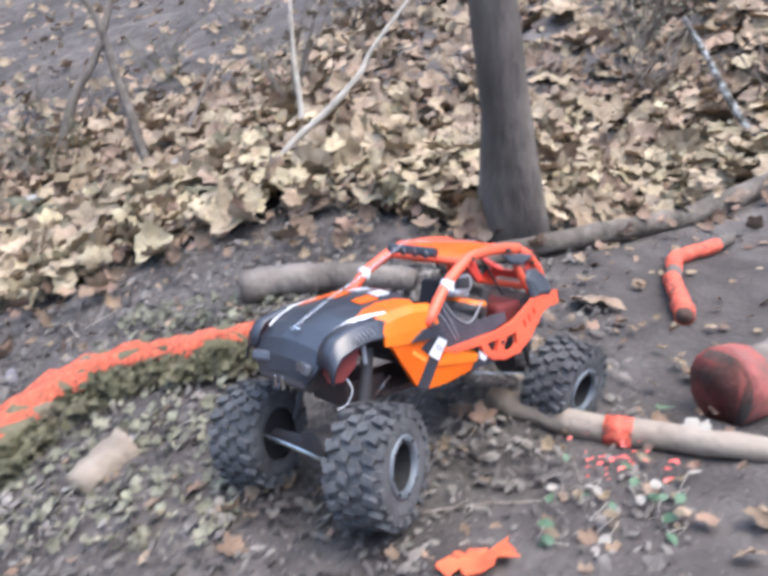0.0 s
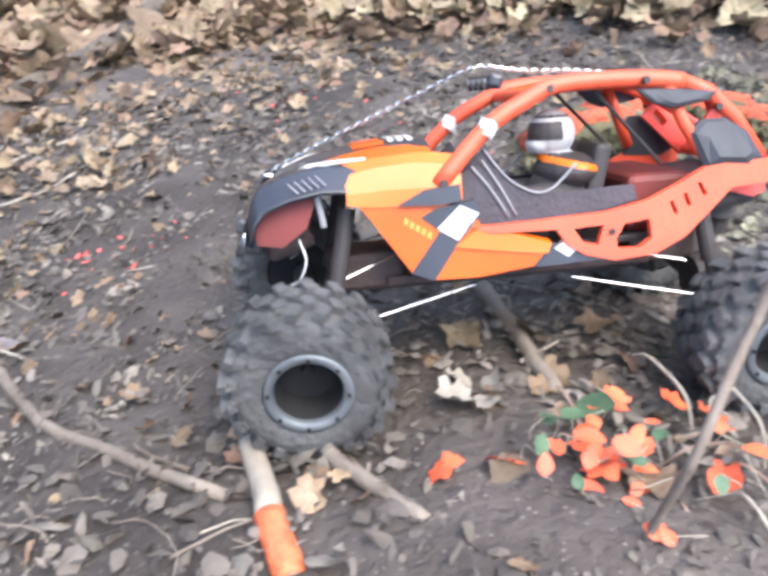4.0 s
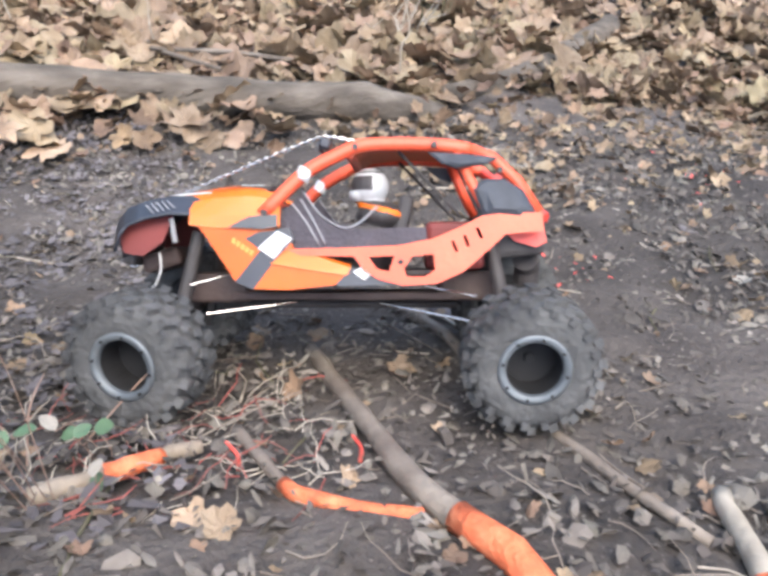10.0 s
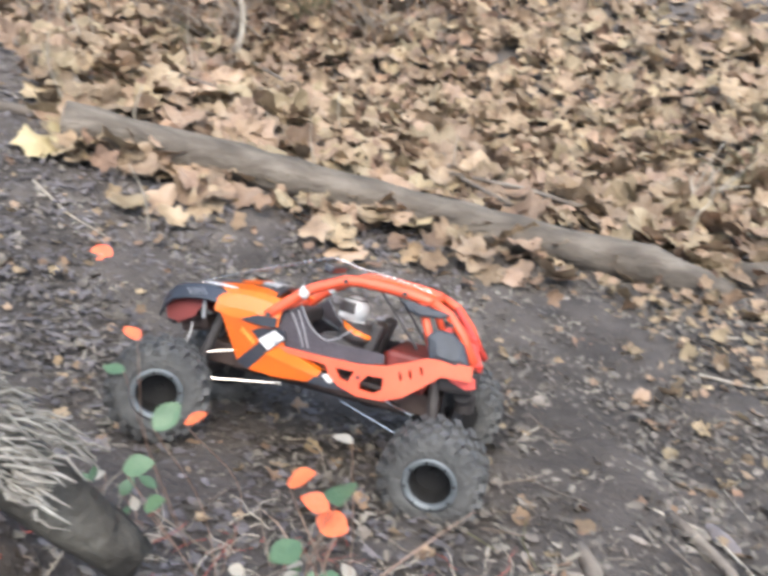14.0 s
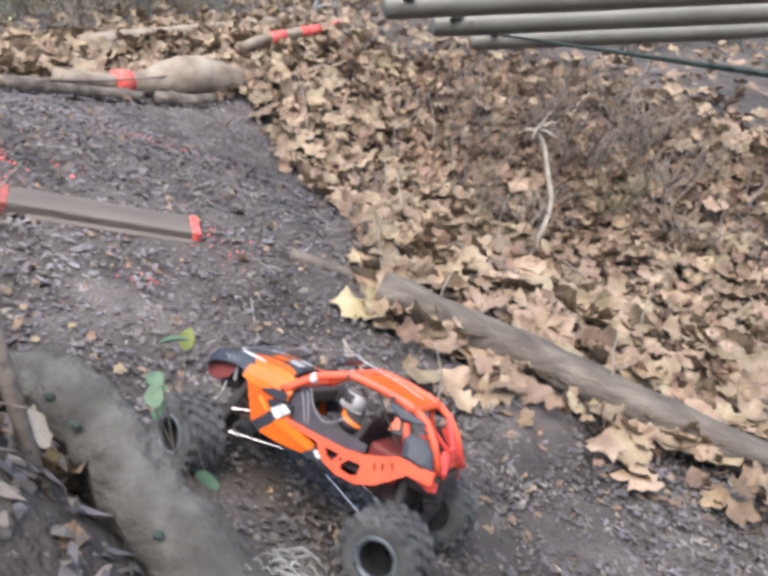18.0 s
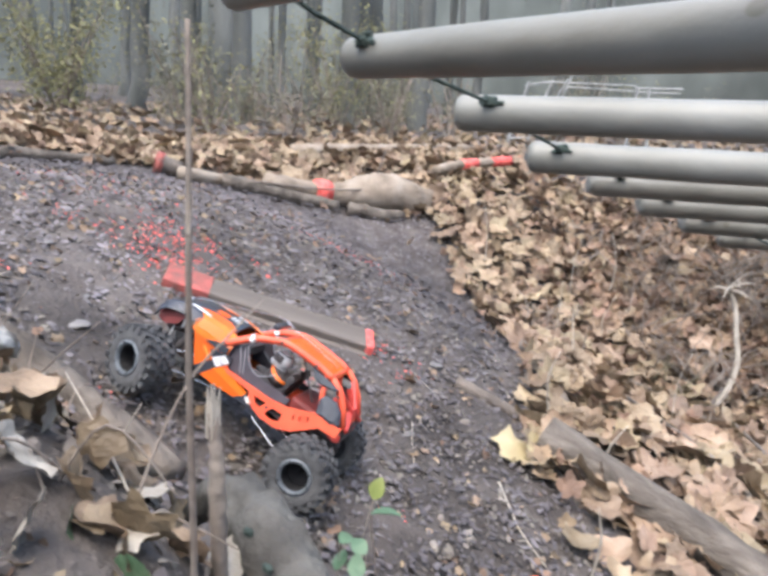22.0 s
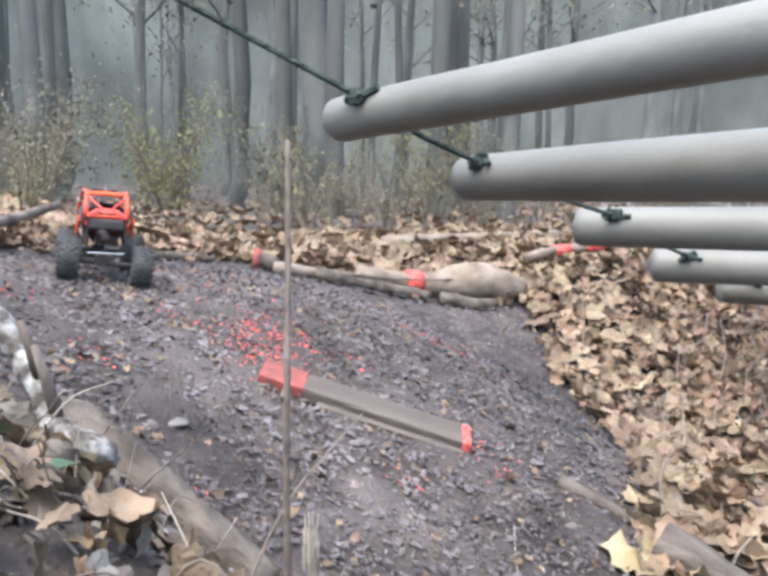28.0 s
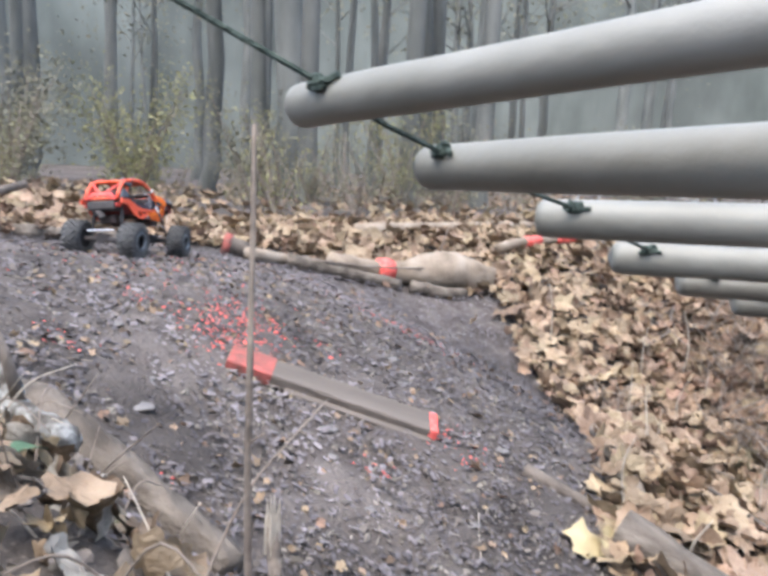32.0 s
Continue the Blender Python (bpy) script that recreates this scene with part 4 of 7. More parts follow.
near_sapling = stem("sapling", "thin bare grey-brown sapling stem close to the track", to_ground([(-0.474, 0.224, 0.692), (-0.466, 0.219, 0.651), (-0.459, 0.214, 0.598), (-0.46, 0.214, 0.539)], 0.004, 0.0), [0.0011, 0.0014, 0.0017, 0.002], TWIG, "sapling")
for a, d in (((-0.461, 0.2155, 0.6), (-0.008, 0.004, 0.007)), ((-0.4595, 0.214, 0.56), (0.007, 0.003, 0.006))):
    bm = bmesh.new()
    tube(bm, [a, Vector(a) + Vector(d)], [0.0008, 0.0004], 5)
    part("bud_twig", bm, TWIG, near_sapling)
stem("broken_twig", "thin pale twig leaning out of the bank", to_ground([(-0.572, 0.343, 0.523), (-0.56, 0.305, 0.507), (-0.548, 0.271, 0.492)], 0.02, -0.06), [0.0006, 0.0009, 0.0011], TWIG, "twig")
stub_line = to_ground([(-0.512, 0.262, 0.484), (-0.509, 0.261, 0.468), (-0.505, 0.259, 0.444)], 0.005, 0.0)
stub = stem("splintered_stub", "splintered pale stub of a broken sapling", stub_line, [0.003, 0.0045, 0.005, 0.005], TWIG, "stub")
rng = random.Random(12)
for v in stub.data.vertices:
    v.co += Vector((rng.uniform(-1, 1), rng.uniform(-1, 1), 0)) * 0.0011
for i in range(11):
    p = Vector(stub_line[0]) + Vector((rng.uniform(-1, 1), rng.uniform(-1, 1), 0)) * 0.0028
    bm = bmesh.new()
    tube(bm, [p - Vector((0, 0, 0.016)), p, p + Vector((rng.uniform(-0.002, 0.002), 0, rng.uniform(0.004, 0.02)))], [0.0018, 0.0015, 0.0003], 4)
    part("splinter", bm, TWIG_PALE, stub)
lich = stem("lichen_branch", "dead branch crusted with white lichen on the bank", [(-1.06, 0.16, 0.5), (-1.02, 0.2, 0.545), (-0.973, 0.213, 0.53), (-0.936, 0.221, 0.507), (-0.897, 0.228, 0.478), (-0.866, 0.229, 0.454), (-0.822, 0.25, 0.441), (-0.84, 0.265, 0.425), (-0.9, 0.27, 0.4)], [0.009, 0.011, 0.012, 0.012, 0.012, 0.013, 0.011, 0.008], LICHEN, "branch")
for v in lich.data.vertices:
    v.co += Vector((rng.uniform(-1, 1), rng.uniform(-1, 1), rng.uniform(-1, 1))) * 0.0022
for a, b in (((-0.9, 0.228, 0.49), (-0.9, 0.214, 0.545)), ((-0.865, 0.232, 0.46), (-0.86, 0.215, 0.53))):
    bm = bmesh.new()
    tube(bm, [a, Vector(a).lerp(Vector(b), 0.5) + Vector((0.004, 0, 0)), b], [0.006, 0.005, 0.003], 8)
    part("side_twig", bm, BARK, lich, "short dark side twig", smooth=True)
lying("root", "grey-green root along the edge of the track", "root", [(-1.56, 0.385), (-1.435, 0.436), (-1.31, 0.495), (-1.2, 0.543), (-1.1, 0.58)], 0.04, BARK_GREY, 14, 0.74, seed=71, wobble=0.2, bury=1)
lying("root", "long flat grey root under the bank", "root", [(-1.3, 0.36), (-1.1, 0.45), (-0.92, 0.5), (-0.78, 0.54)], 0.009, BARK_MOSS, 10, 0.5, seed=72, wobble=0.14, bury=1)
stem("rotten_log", "grey rotten log full of small holes on the bank", [(-0.61, 0.31, 0.35), (-0.57, 0.306, 0.385), (-0.53, 0.302, 0.391), (-0.487, 0.296, 0.378), (-0.425, 0.282, 0.34), (-0.35, 0.268, 0.322), (-0.29, 0.255, 0.285), (-0.22, 0.25, 0.19)], [0.01, 0.017, 0.022, 0.025, 0.026, 0.027, 0.024, 0.016], PITTED, "log")
rotten = bpy.data.objects["rotten_log"]
rng = random.Random(6)
for v in rotten.data.vertices:
    v.co += Vector((rng.uniform(-1, 1), rng.uniform(-1, 1), rng.uniform(-1, 1))) * 0.0028
for p in ((-0.478, 0.276, 0.392), (-0.483, 0.272, 0.368), (-0.455, 0.268, 0.366), (-0.505, 0.282, 0.4), (-0.405, 0.262, 0.352)):
    bm = bmesh.new()
    bmesh.ops.create_icosphere(bm, subdivisions=1, radius=0.0042, matrix=Matrix.Translation(p) @ Matrix.Diagonal((1.2, 0.7, 0.8, 1)))
    part("hole", bm, ROPE, rotten, "dark round hole in the rotten wood")
# frayed pale fibres at its broken end
bm = bmesh.new()
for i in range(420):
    k, a = rng.uniform(0.42, 1.2), rng.uniform(-1.5, 1.1)
    base = Vector((-0.4 + 0.13 * k, 0.279 - 0.03 * k, 0.338 - 0.052 * k * k))
    p = base + Vector((0, -math.sin(a), math.cos(a))) * 0.0285
    d = Vector((1, rng.uniform(-0.5, 0.5), -0.35 - 0.35 * k + rng.uniform(-0.35, 0.35))).normalized() * rng.uniform(0.006, 0.024)
    out = Vector((0, -math.sin(a), math.cos(a))) * rng.uniform(0.0, 0.006)
    r0 = rng.uniform(0.0006, 0.0017)
    tube(bm, [p - out * 0.3, p + d * 0.5 + out, p + d + out * rng.uniform(-0.3, 1.2)], [r0, r0 * 0.8, r0 * 0.25], 4)
frayed = part("frayed_wood", bm, FRAYED, rotten, "pale grey shredded wood fibres")
frayed["kind"] = "stuff"
stem("bent_twig", "bent brown twig standing in the plants", to_ground([(0.622, -0.07, 0.262), (0.615, -0.072, 0.238), (0.597, -0.079, 0.205), (0.573, -0.085, 0.187), (0.525, -0.097, 0.171)], -0.02, -0.005), [0.0028, 0.0032, 0.0034, 0.003, 0.003], TWIG, "twig")


def oval_leaf(rng, size):
    """A smooth pointed oval leaf with a folded midrib, stalk at the origin, along +x."""
    verts, faces = [], []
    steps = 7
    bend, fold = rng.uniform(-0.35, 0.35), rng.uniform(0.1, 0.35)
    for i in range(steps + 1):
        s = i / steps
        w = 0.42 * math.sin(math.pi * min(1, s * 0.96 + 0.02)) ** 0.75 * (1 - 0.25 * s)
        z = bend * s * s
        verts += [(s * size, -w * size, (z + fold * w) * size), (s * size, 0, z * size), (s * size, w * size, (z + fold * w) * size)]
    for i in range(steps):
        b = 3 * i
        faces += [(b, b + 3, b + 4, b + 1), (b + 1, b + 4, b + 5, b + 2)]
    return verts, faces


def plant(label, base, leaves, seed, stalk=TWIG):
    """A small plant: thin stalks out of the soil to each leaf; leaves: x, y, z, size, material."""
    rng = random.Random(seed)
    root = tagged(new("seedling"), label, "plant", "seedlings beside the track")
    foot = on_ground(*base, -0.01)
    root.location = foot
    for x, y, z, size, mat, *upright in leaves:
        p = Vector((x, y, z)) - foot
        mid = p * 0.5 + Vector((rng.uniform(-0.02, 0.02), rng.uniform(-0.02, 0.02), 0.012))
        a = rng.uniform(0, 6.28)
        d = Vector((math.cos(a), math.sin(a), 0))
        size *= 0.8
        bm = bmesh.new()
        tube(bm, curve_points([(rng.uniform(-0.01, 0.01), rng.uniform(-0.01, 0.01), 0), mid, p - d * size * 0.5], 5), 0.00042, 5)
        part("stalk", bm, stalk, root, "thin reddish stalk")
        v, f = oval_leaf(rng, size)
        m = Matrix.Translation(p - d * size * 0.5) @ Euler((rng.uniform(-0.5, 0.5), rng.uniform(-0.6, 0.1), a)).to_matrix().to_4x4()
        if upright:
            m = Matrix.Translation(p - d * size * 0.5) @ Euler((0.5, -1.2, 1.3)).to_matrix().to_4x4()
        raw("leaf", [tuple(m @ Vector(q)) for q in v], f, mat, root, smooth=True)
    return root


RED_STALK = material("red_stalk", [(0.17, 0.12, 0.09), (0.28, 0.18, 0.14), (0.38, 0.3, 0.24)], 60, 0.7)
G, O, P, Y, W = LEAF_GREEN, LEAF_ORANGE, LEAF_PAINT, LEAF_YELLOW, LEAF_GREY
plant("low seedling with green and orange-sprayed leaves", (-0.1, 0.25), [(-0.075, 0.225, 0.306, 0.03, G), (-0.086, 0.243, 0.262, 0.026, O), (-0.1, 0.246, 0.292, 0.022, O), (-0.094, 0.24, 0.28, 0.02, O), (-0.111, 0.229, 0.248, 0.028, G), (-0.081, 0.264, 0.31, 0.016, W)], 1, RED_STALK)
plant("low seedling with green and orange-sprayed leaves", (-0.2, 0.3), [(-0.17, 0.279, 0.296, 0.018, O), (-0.191, 0.285, 0.289, 0.026, G), (-0.21, 0.27, 0.26, 0.024, G), (-0.2, 0.26, 0.235, 0.02, G)], 2, RED_STALK)
plant("low green seedling with a red-sprayed leaf", (-0.26, 0.36), [(-0.254, 0.376, 0.271, 0.02, P), (-0.26, 0.35, 0.26, 0.02, G)], 3, RED_STALK)
plant("thin seedling with green oval leaves", (-0.5, 0.37), [(-0.514, 0.402, 0.375, 0.022, LEAF_LIME, True), (-0.491, 0.354, 0.37, 0.018, G), (-0.49, 0.35, 0.352, 0.02, G)], 4)
plant("thin seedling with pale green leaves", (-0.43, 0.32), [(-0.399, 0.289, 0.461, 0.02, G), (-0.412, 0.283, 0.437, 0.015, G), (-0.404, 0.274, 0.432, 0.016, G), (-0.376, 0.272, 0.386, 0.022, G)], 8)
plant("seedling with green and red-sprayed leaves", (0.6, -0.17), [(0.61, -0.204, 0.211, 0.026, G), (0.639, -0.144, 0.13, 0.03, P), (0.6, -0.12, 0.1, 0.024, O), (0.645, -0.16, 0.11, 0.02, P), (0.63, -0.24, 0.1, 0.03, W)], 5, TWIG_PALE)
plant("seedling with large pale yellow leaves", (0.652, -0.317), [(0.668, -0.350, 0.193, 0.058, Y), (0.635, -0.285, 0.195, 0.046, Y)], 9, TWIG_PALE)
plant("seedling with green and red-sprayed leaves", (0.54, -0.04), [(0.548, -0.019, 0.083, 0.026, G), (0.533, -0.041, 0.102, 0.026, P), (0.549, -0.06, 0.098, 0.024, P), (0.52, -0.06, 0.07, 0.026, P), (0.56, -0.03, 0.06, 0.022, O), (0.5, -0.03, 0.06, 0.02, P)], 6, TWIG_PALE)
plant("seedling with red-sprayed leaves among dead stalks", (0.64, -0.1), [(0.66, -0.11, 0.09, 0.024, O), (0.62, -0.09, 0.08, 0.022, P), (0.65, -0.08, 0.06, 0.02, W)], 7, TWIG_PALE)


# ---- single leaves ----
def leaf_kind(rng, size, curl, oval=False):
    v, f = oval_leaf(rng, size) if oval else leaf_mesh(rng, size, curl)
    me = bpy.data.meshes.new("fallen_leaf")
    me.from_pydata(v, [], f)
    me.update()
    me.polygons.foreach_set("use_smooth", [True] * len(me.polygons))
    return me


def lay_leaf(me, x, y, rng, lift=0.012, tilt=0.25, label="dry tan maple leaf lying on the ground", z=None):
    ob = tagged(new("fallen_leaf", me), label, "leaf", "single fallen leaves")
    flat = Vector((0, 0, 1)).rotation_difference(slope(x, y)).to_matrix()
    turn = Euler((rng.gauss(0, tilt), rng.gauss(0, tilt), rng.uniform(0, 6.28))).to_matrix()
    m = (flat @ turn).to_4x4()
    m.translation = (x, y, (ground_z(x, y) if z is None else z) + lift)
    ob.matrix_world = m


rng = random.Random(31)
KINDS = {}
for key, mat, sizes, curl in (("tan", LEAF_ONE, (0.085, 0.1, 0.11, 0.12, 0.09, 0.13), 0.8), ("yellow", LEAF_YELLOW, (0.12, 0.13), 0.6), ("grey", LEAF_GREY, (0.04, 0.05, 0.035), 0.8), ("green", LEAF_GREEN, (0.035, 0.03), 0.3), ("red", LEAF_PAINT, (0.06, 0.055), 0.5), ("brown", LEAF_BROWN, (0.034, 0.042, 0.048, 0.03), 1.5)):
    KINDS[key] = [leaf_kind(rng, s, curl, key in ("red", "green")) for s in sizes]
    for me in KINDS[key]:
        me.materials.append(mat)
for x, y in ((-0.755, 1.315), (-0.658, 1.308), (-0.551, 1.469), (-0.357, 1.387), (-0.288, 1.353), (-0.103, 1.429), (0.121, 1.44), (0.214, 1.416), (-0.972, 1.496), (-0.3, 1.39), (0.095, 1.379), (-0.375, 1.466), (-2.249, 3.245), (-1.332, 2.094), (-1.418, 2.894), (-2.072, 2.988), (-2.733, 3.25), (-1.96, 3.404), (-1.622, 3.187), (-0.7, 1.36), (-0.62, 1.4)):
    lay_leaf(rng.choice(KINDS["tan"]), x, y, rng, 0.02, 0.3)
lay_leaf(KINDS["yellow"][1], -1.01, 1.436, rng, 0.02, 0.15, "large yellow maple leaf at the track's edge")
lay_leaf(KINDS["yellow"][0], -0.965, 1.475, rng, 0.03, 0.2, "large yellow maple leaf at the track's edge")
for key, x, y, lab in (("grey", 0.751, 0.52, "pale dry leaf on the track"), ("green", 0.815, 0.433, "small green leaf on the track"), ("green", 1.253, -0.631, "small green leaf on the soil"), ("grey", 1.194, -0.651, "grey curled leaf on the soil"), ("tan", 1.674, -0.577, "dry tan maple leaf lying on the ground"), ("grey", 1.118, 0.136, "pale dry leaf on the track"), ("grey", 1.166, 0.099, "pale dry leaf on the track"), ("grey", 1.066, 0.14, "pale dry leaf on the track"), ("red", -0.757, 1.147, "leaf tipped with red marking paint")):
    lay_leaf(rng.choice(KINDS[key]), x, y, rng, 0.008, 0.2, lab)
made = 0
while made < 110:
    x, y = rng.uniform(-3.0, 1.2), rng.uniform(1.25, 3.6)
    if 0.02 < past_edge(x, y) < 0.9:
        lay_leaf(rng.choice(KINDS["tan"]), x, y, rng, rng.uniform(0.03, 0.06), 0.4)
        made += 1
# heap of curled brown leaves, twigs and green leaves on the bank
for i in range(170):
    x, y = rng.uniform(-1.0, -0.45), rng.uniform(0.1, 0.3)
    key, lab = ("brown", "large brown curled leaf on the bank") if i % 4 else (("grey", "grey torn leaf on the bank") if i % 24 else ("green", "green ivy leaf on the bank"))
    lay_leaf(rng.choice(KINDS[key]), x, y, rng, rng.uniform(0.008, 0.03), 0.6, lab)
for i in range(46):
    x, y, a, l = rng.uniform(-0.95, -0.5), rng.uniform(0.15, 0.31), rng.uniform(0, 6.28), rng.uniform(0.07, 0.15)
    z = ground_z(x, y)
    stem("twig", "dry bent twig sticking out of the bank", [(x, y, z - 0.01), (x + math.cos(a) * l * 0.5, y + math.sin(a) * l * 0.3, z + rng.uniform(0.01, 0.05)), (x + math.cos(a) * l, y + math.sin(a) * l * 0.6, z + rng.uniform(0.01, 0.08))], [0.0009, 0.0008, 0.0004], TWIG_PALE if i % 5 == 0 else TWIG, "twig", "twigs on the bank")


# ---- dry brush standing in the litter ----
def brush(label, x, y, tall, twigs, mat, seed, spread=0.5):
    rng = random.Random(seed)
    root = tagged(new("brush"), label, "brush", "dry brush in the litter")
    root.location = on_ground(x, y)
    for i in range(twigs):
        a, l = rng.uniform(0, 6.28), tall * rng.uniform(0.5, 1.1)
        o = Vector((rng.gauss(0, 0.05), rng.gauss(0, 0.05), -0.02))
        d = Vector((math.cos(a) * spread, math.sin(a) * spread, 1)).normalized()
        p = [o, o + d * l * 0.35 + Vector((rng.uniform(-1, 1), rng.uniform(-1, 1), 0)) * l * 0.08, o + d * l * 0.7 + Vector((rng.uniform(-1, 1), rng.uniform(-1, 1), 0)) * l * 0.15, o + d * l + Vector((rng.uniform(-1, 1), rng.uniform(-1, 1), -0.3)) * l * 0.2]
        bm = bmesh.new()
        tube(bm, curve_points(p, 3), np.linspace(0.003 + 0.006 * tall, 0.0016, 10).tolist(), 5)
        for k in (1, 2):
            q = p[k]
            tube(bm, [q, q + Vector((rng.uniform(-1, 1), rng.uniform(-1, 1), rng.uniform(0, 1))) * l * 0.3], [0.0024, 0.001], 4)
        part("twig", bm, mat, root)


for k, (x, y, tall, n, mat) in enumerate([(-1.3, 4.2, 0.42, 12, BARK), (-1.55, 4.5, 0.45, 12, BARK), (-1.05, 4.6, 0.42, 12, BARK), (-1.2, 3.6, 0.36, 9, BARK), (-0.8, 4.3, 0.4, 10, BARK), (-1.7, 3.9, 0.32, 8, TWIG), (-1.0, 3.2, 0.3, 7, TWIG), (-0.5, 3.9, 0.36, 8, BARK), (-0.2, 3.4, 0.3, 7, TWIG), (0.75, 2.2, 0.28, 6, TWIG_PALE), (0.9, 2.45, 0.26, 7, BARK_MOSS), (-2.3, 4.3, 0.4, 6, TWIG), (-3.2, 4.9, 0.45, 6, TWIG)]):
    brush("tangle of dry brown twigs standing in the leaf litter", x, y, tall, n, mat, 400 + k)
lines = [[(-0.7, 1.26, 0), (-0.69, 1.26, 0.09), (-0.7, 1.25, 0.17)], [(-1.36, 2.35, 0), (-1.35, 2.33, 0.1), (-1.38, 2.36, 0.2), (-1.37, 2.33, 0.26)], [(-0.95, 2.3, 0), (-0.96, 2.31, 0.15), (-0.92, 2.28, 0.28)], [(-1.05, 1.66, 0), (-1.06, 1.65, 0.12), (-1.04, 1.66, 0.2)], [(-0.4, 2.0, 0), (-0.41, 2.0, 0.12), (-0.4, 2.02, 0.2)], [(-0.05, 1.95, 0), (-0.06, 1.95, 0.1), (-0.05, 1.96, 0.18)], [(0.6, 1.75, 0), (0.6, 1.75, 0.12), (0.63, 1.77, 0.16), (0.62, 1.8, 0.25)], [(-1.9, 3.3, 0), (-1.9, 3.3, 0.2), (-1.87, 3.3, 0.32)], [(-2.3, 3.1, 0), (-2.3, 3.1, 0.2), (-2.33, 3.1, 0.34)]]
for line in lines:
    x, y = line[0][:2]
    g = ground_z(x, y)
    stem("twig", "thin pale twig standing upright in the litter", [(a, b, g + c - 0.01 * (c == 0)) for a, b, c in line], [0.0032, 0.0026, 0.0014], TWIG_PALE, "twig", "upright twigs in the litter")
for x, y in ((-1.55, 2.6), (-0.6, 1.95), (-0.1, 2.1), (0.35, 1.85), (-2.0, 3.5), (-1.1, 2.7), (-0.7, 2.4)):
    a = rng.uniform(0, 6.28)
    lying("branch", "dark thin branch lying in the leaf litter", "branch", [(x, y), (x + 0.2 * math.cos(a), y + 0.2 * math.sin(a)), (x + 0.42 * math.cos(a + 0.3), y + 0.42 * math.sin(a + 0.3))], 0.008, BARK, 7, 0.0, "branches in the litter", lifts=(0.04, 0.06), seed=int(a * 100))

# ---- saplings and stones beyond the start ----
for line, r0, mat in (([(2.334, 0.3, -0.391), (2.417, 0.216, -0.309), (2.488, 0.118, -0.247), (2.567, 0.027, -0.172), (2.616, -0.008, -0.119)], 0.012, TWIG_PALE), ([(2.647, 0.818, -0.56), (2.706, 0.878, -0.464), (2.783, 0.921, -0.349), (2.859, 0.972, -0.234), (2.946, 1.023, -0.104)], 0.02, BARK_GREY), ([(2.671, 0.274, -0.45), (2.748, 0.283, -0.345), (2.843, 0.307, -0.213)], 0.012, TWIG_PALE), ([(3.052, 0.929, -0.638), (3.131, 0.88, -0.548), (3.198, 0.841, -0.474)], 0.01, TWIG), ([(2.835, -1.174, -0.568), (2.876, -1.127, -0.5), (2.934, -1.065, -0.405), (2.984, -1.018, -0.325)], 0.014, LICHEN), ([(3.794, 2.048, -1.033), (4.017, 1.97, -0.766), (4.2, 1.839, -0.568)], 0.03, BARK)):
    d = Vector(line[0]) - Vector(line[1])
    stem("sapling", "leaning bare sapling in the leaf litter", [Vector(line[0]) + d * 0.5 - Vector((0, 0, 0.05)), *line, Vector(line[-1]) - d * 1.5], [r0, r0 * 0.9, r0 * 0.5], mat, "sapling", "leaning saplings")
for k, (x, y, tall, n, mat) in enumerate([(4.6, 2.4, 0.5, 12, BARK), (4.2, 1.3, 0.5, 10, BARK_GREY), (3.6, 0.5, 0.45, 9, TWIG), (3.3, -0.3, 0.4, 8, TWIG), (3.3, -0.9, 0.45, 10, BARK), (3.0, -1.3, 0.4, 9, BARK_GREY), (5.2, 2.0, 0.6, 12, BARK_MOSS), (5.0, 0.6, 0.6, 12, BARK), (4.6, -0.6, 0.6, 12, BARK), (3.4, 1.7, 0.35, 9, BARK_MOSS)]):
    brush("bare twiggy undergrowth behind the leaf litter", x, y, tall, n, mat, 450 + k, 0.7)
lying("mossy_log", "low mossy log sunk in the leaf litter", "log", [(3.0, 1.75), (2.6, 1.2), (2.3, 0.65), (2.1, 0.25)], 0.05, BARK_MOSS, 12, 0.3, seed=91)


def stone(label, x, y, size, seed, mat=STONE):
    rng = random.Random(seed)
    bm = bmesh.new()
    bmesh.ops.create_icosphere(bm, subdivisions=2, radius=1)
    for v in bm.verts:
        k = 1 + rng.uniform(-0.16, 0.16)
        v.co = Vector((v.co.x * size[0], v.co.y * size[1], v.co.z * size[2])) * k
    ob = tagged(part("stone", bm, mat), label, "stone", "stones")
    ob.matrix_world = Matrix.Translation(on_ground(x, y, size[2] * 0.5)) @ Matrix.Rotation(rng.uniform(0, 6), 4, "Z")


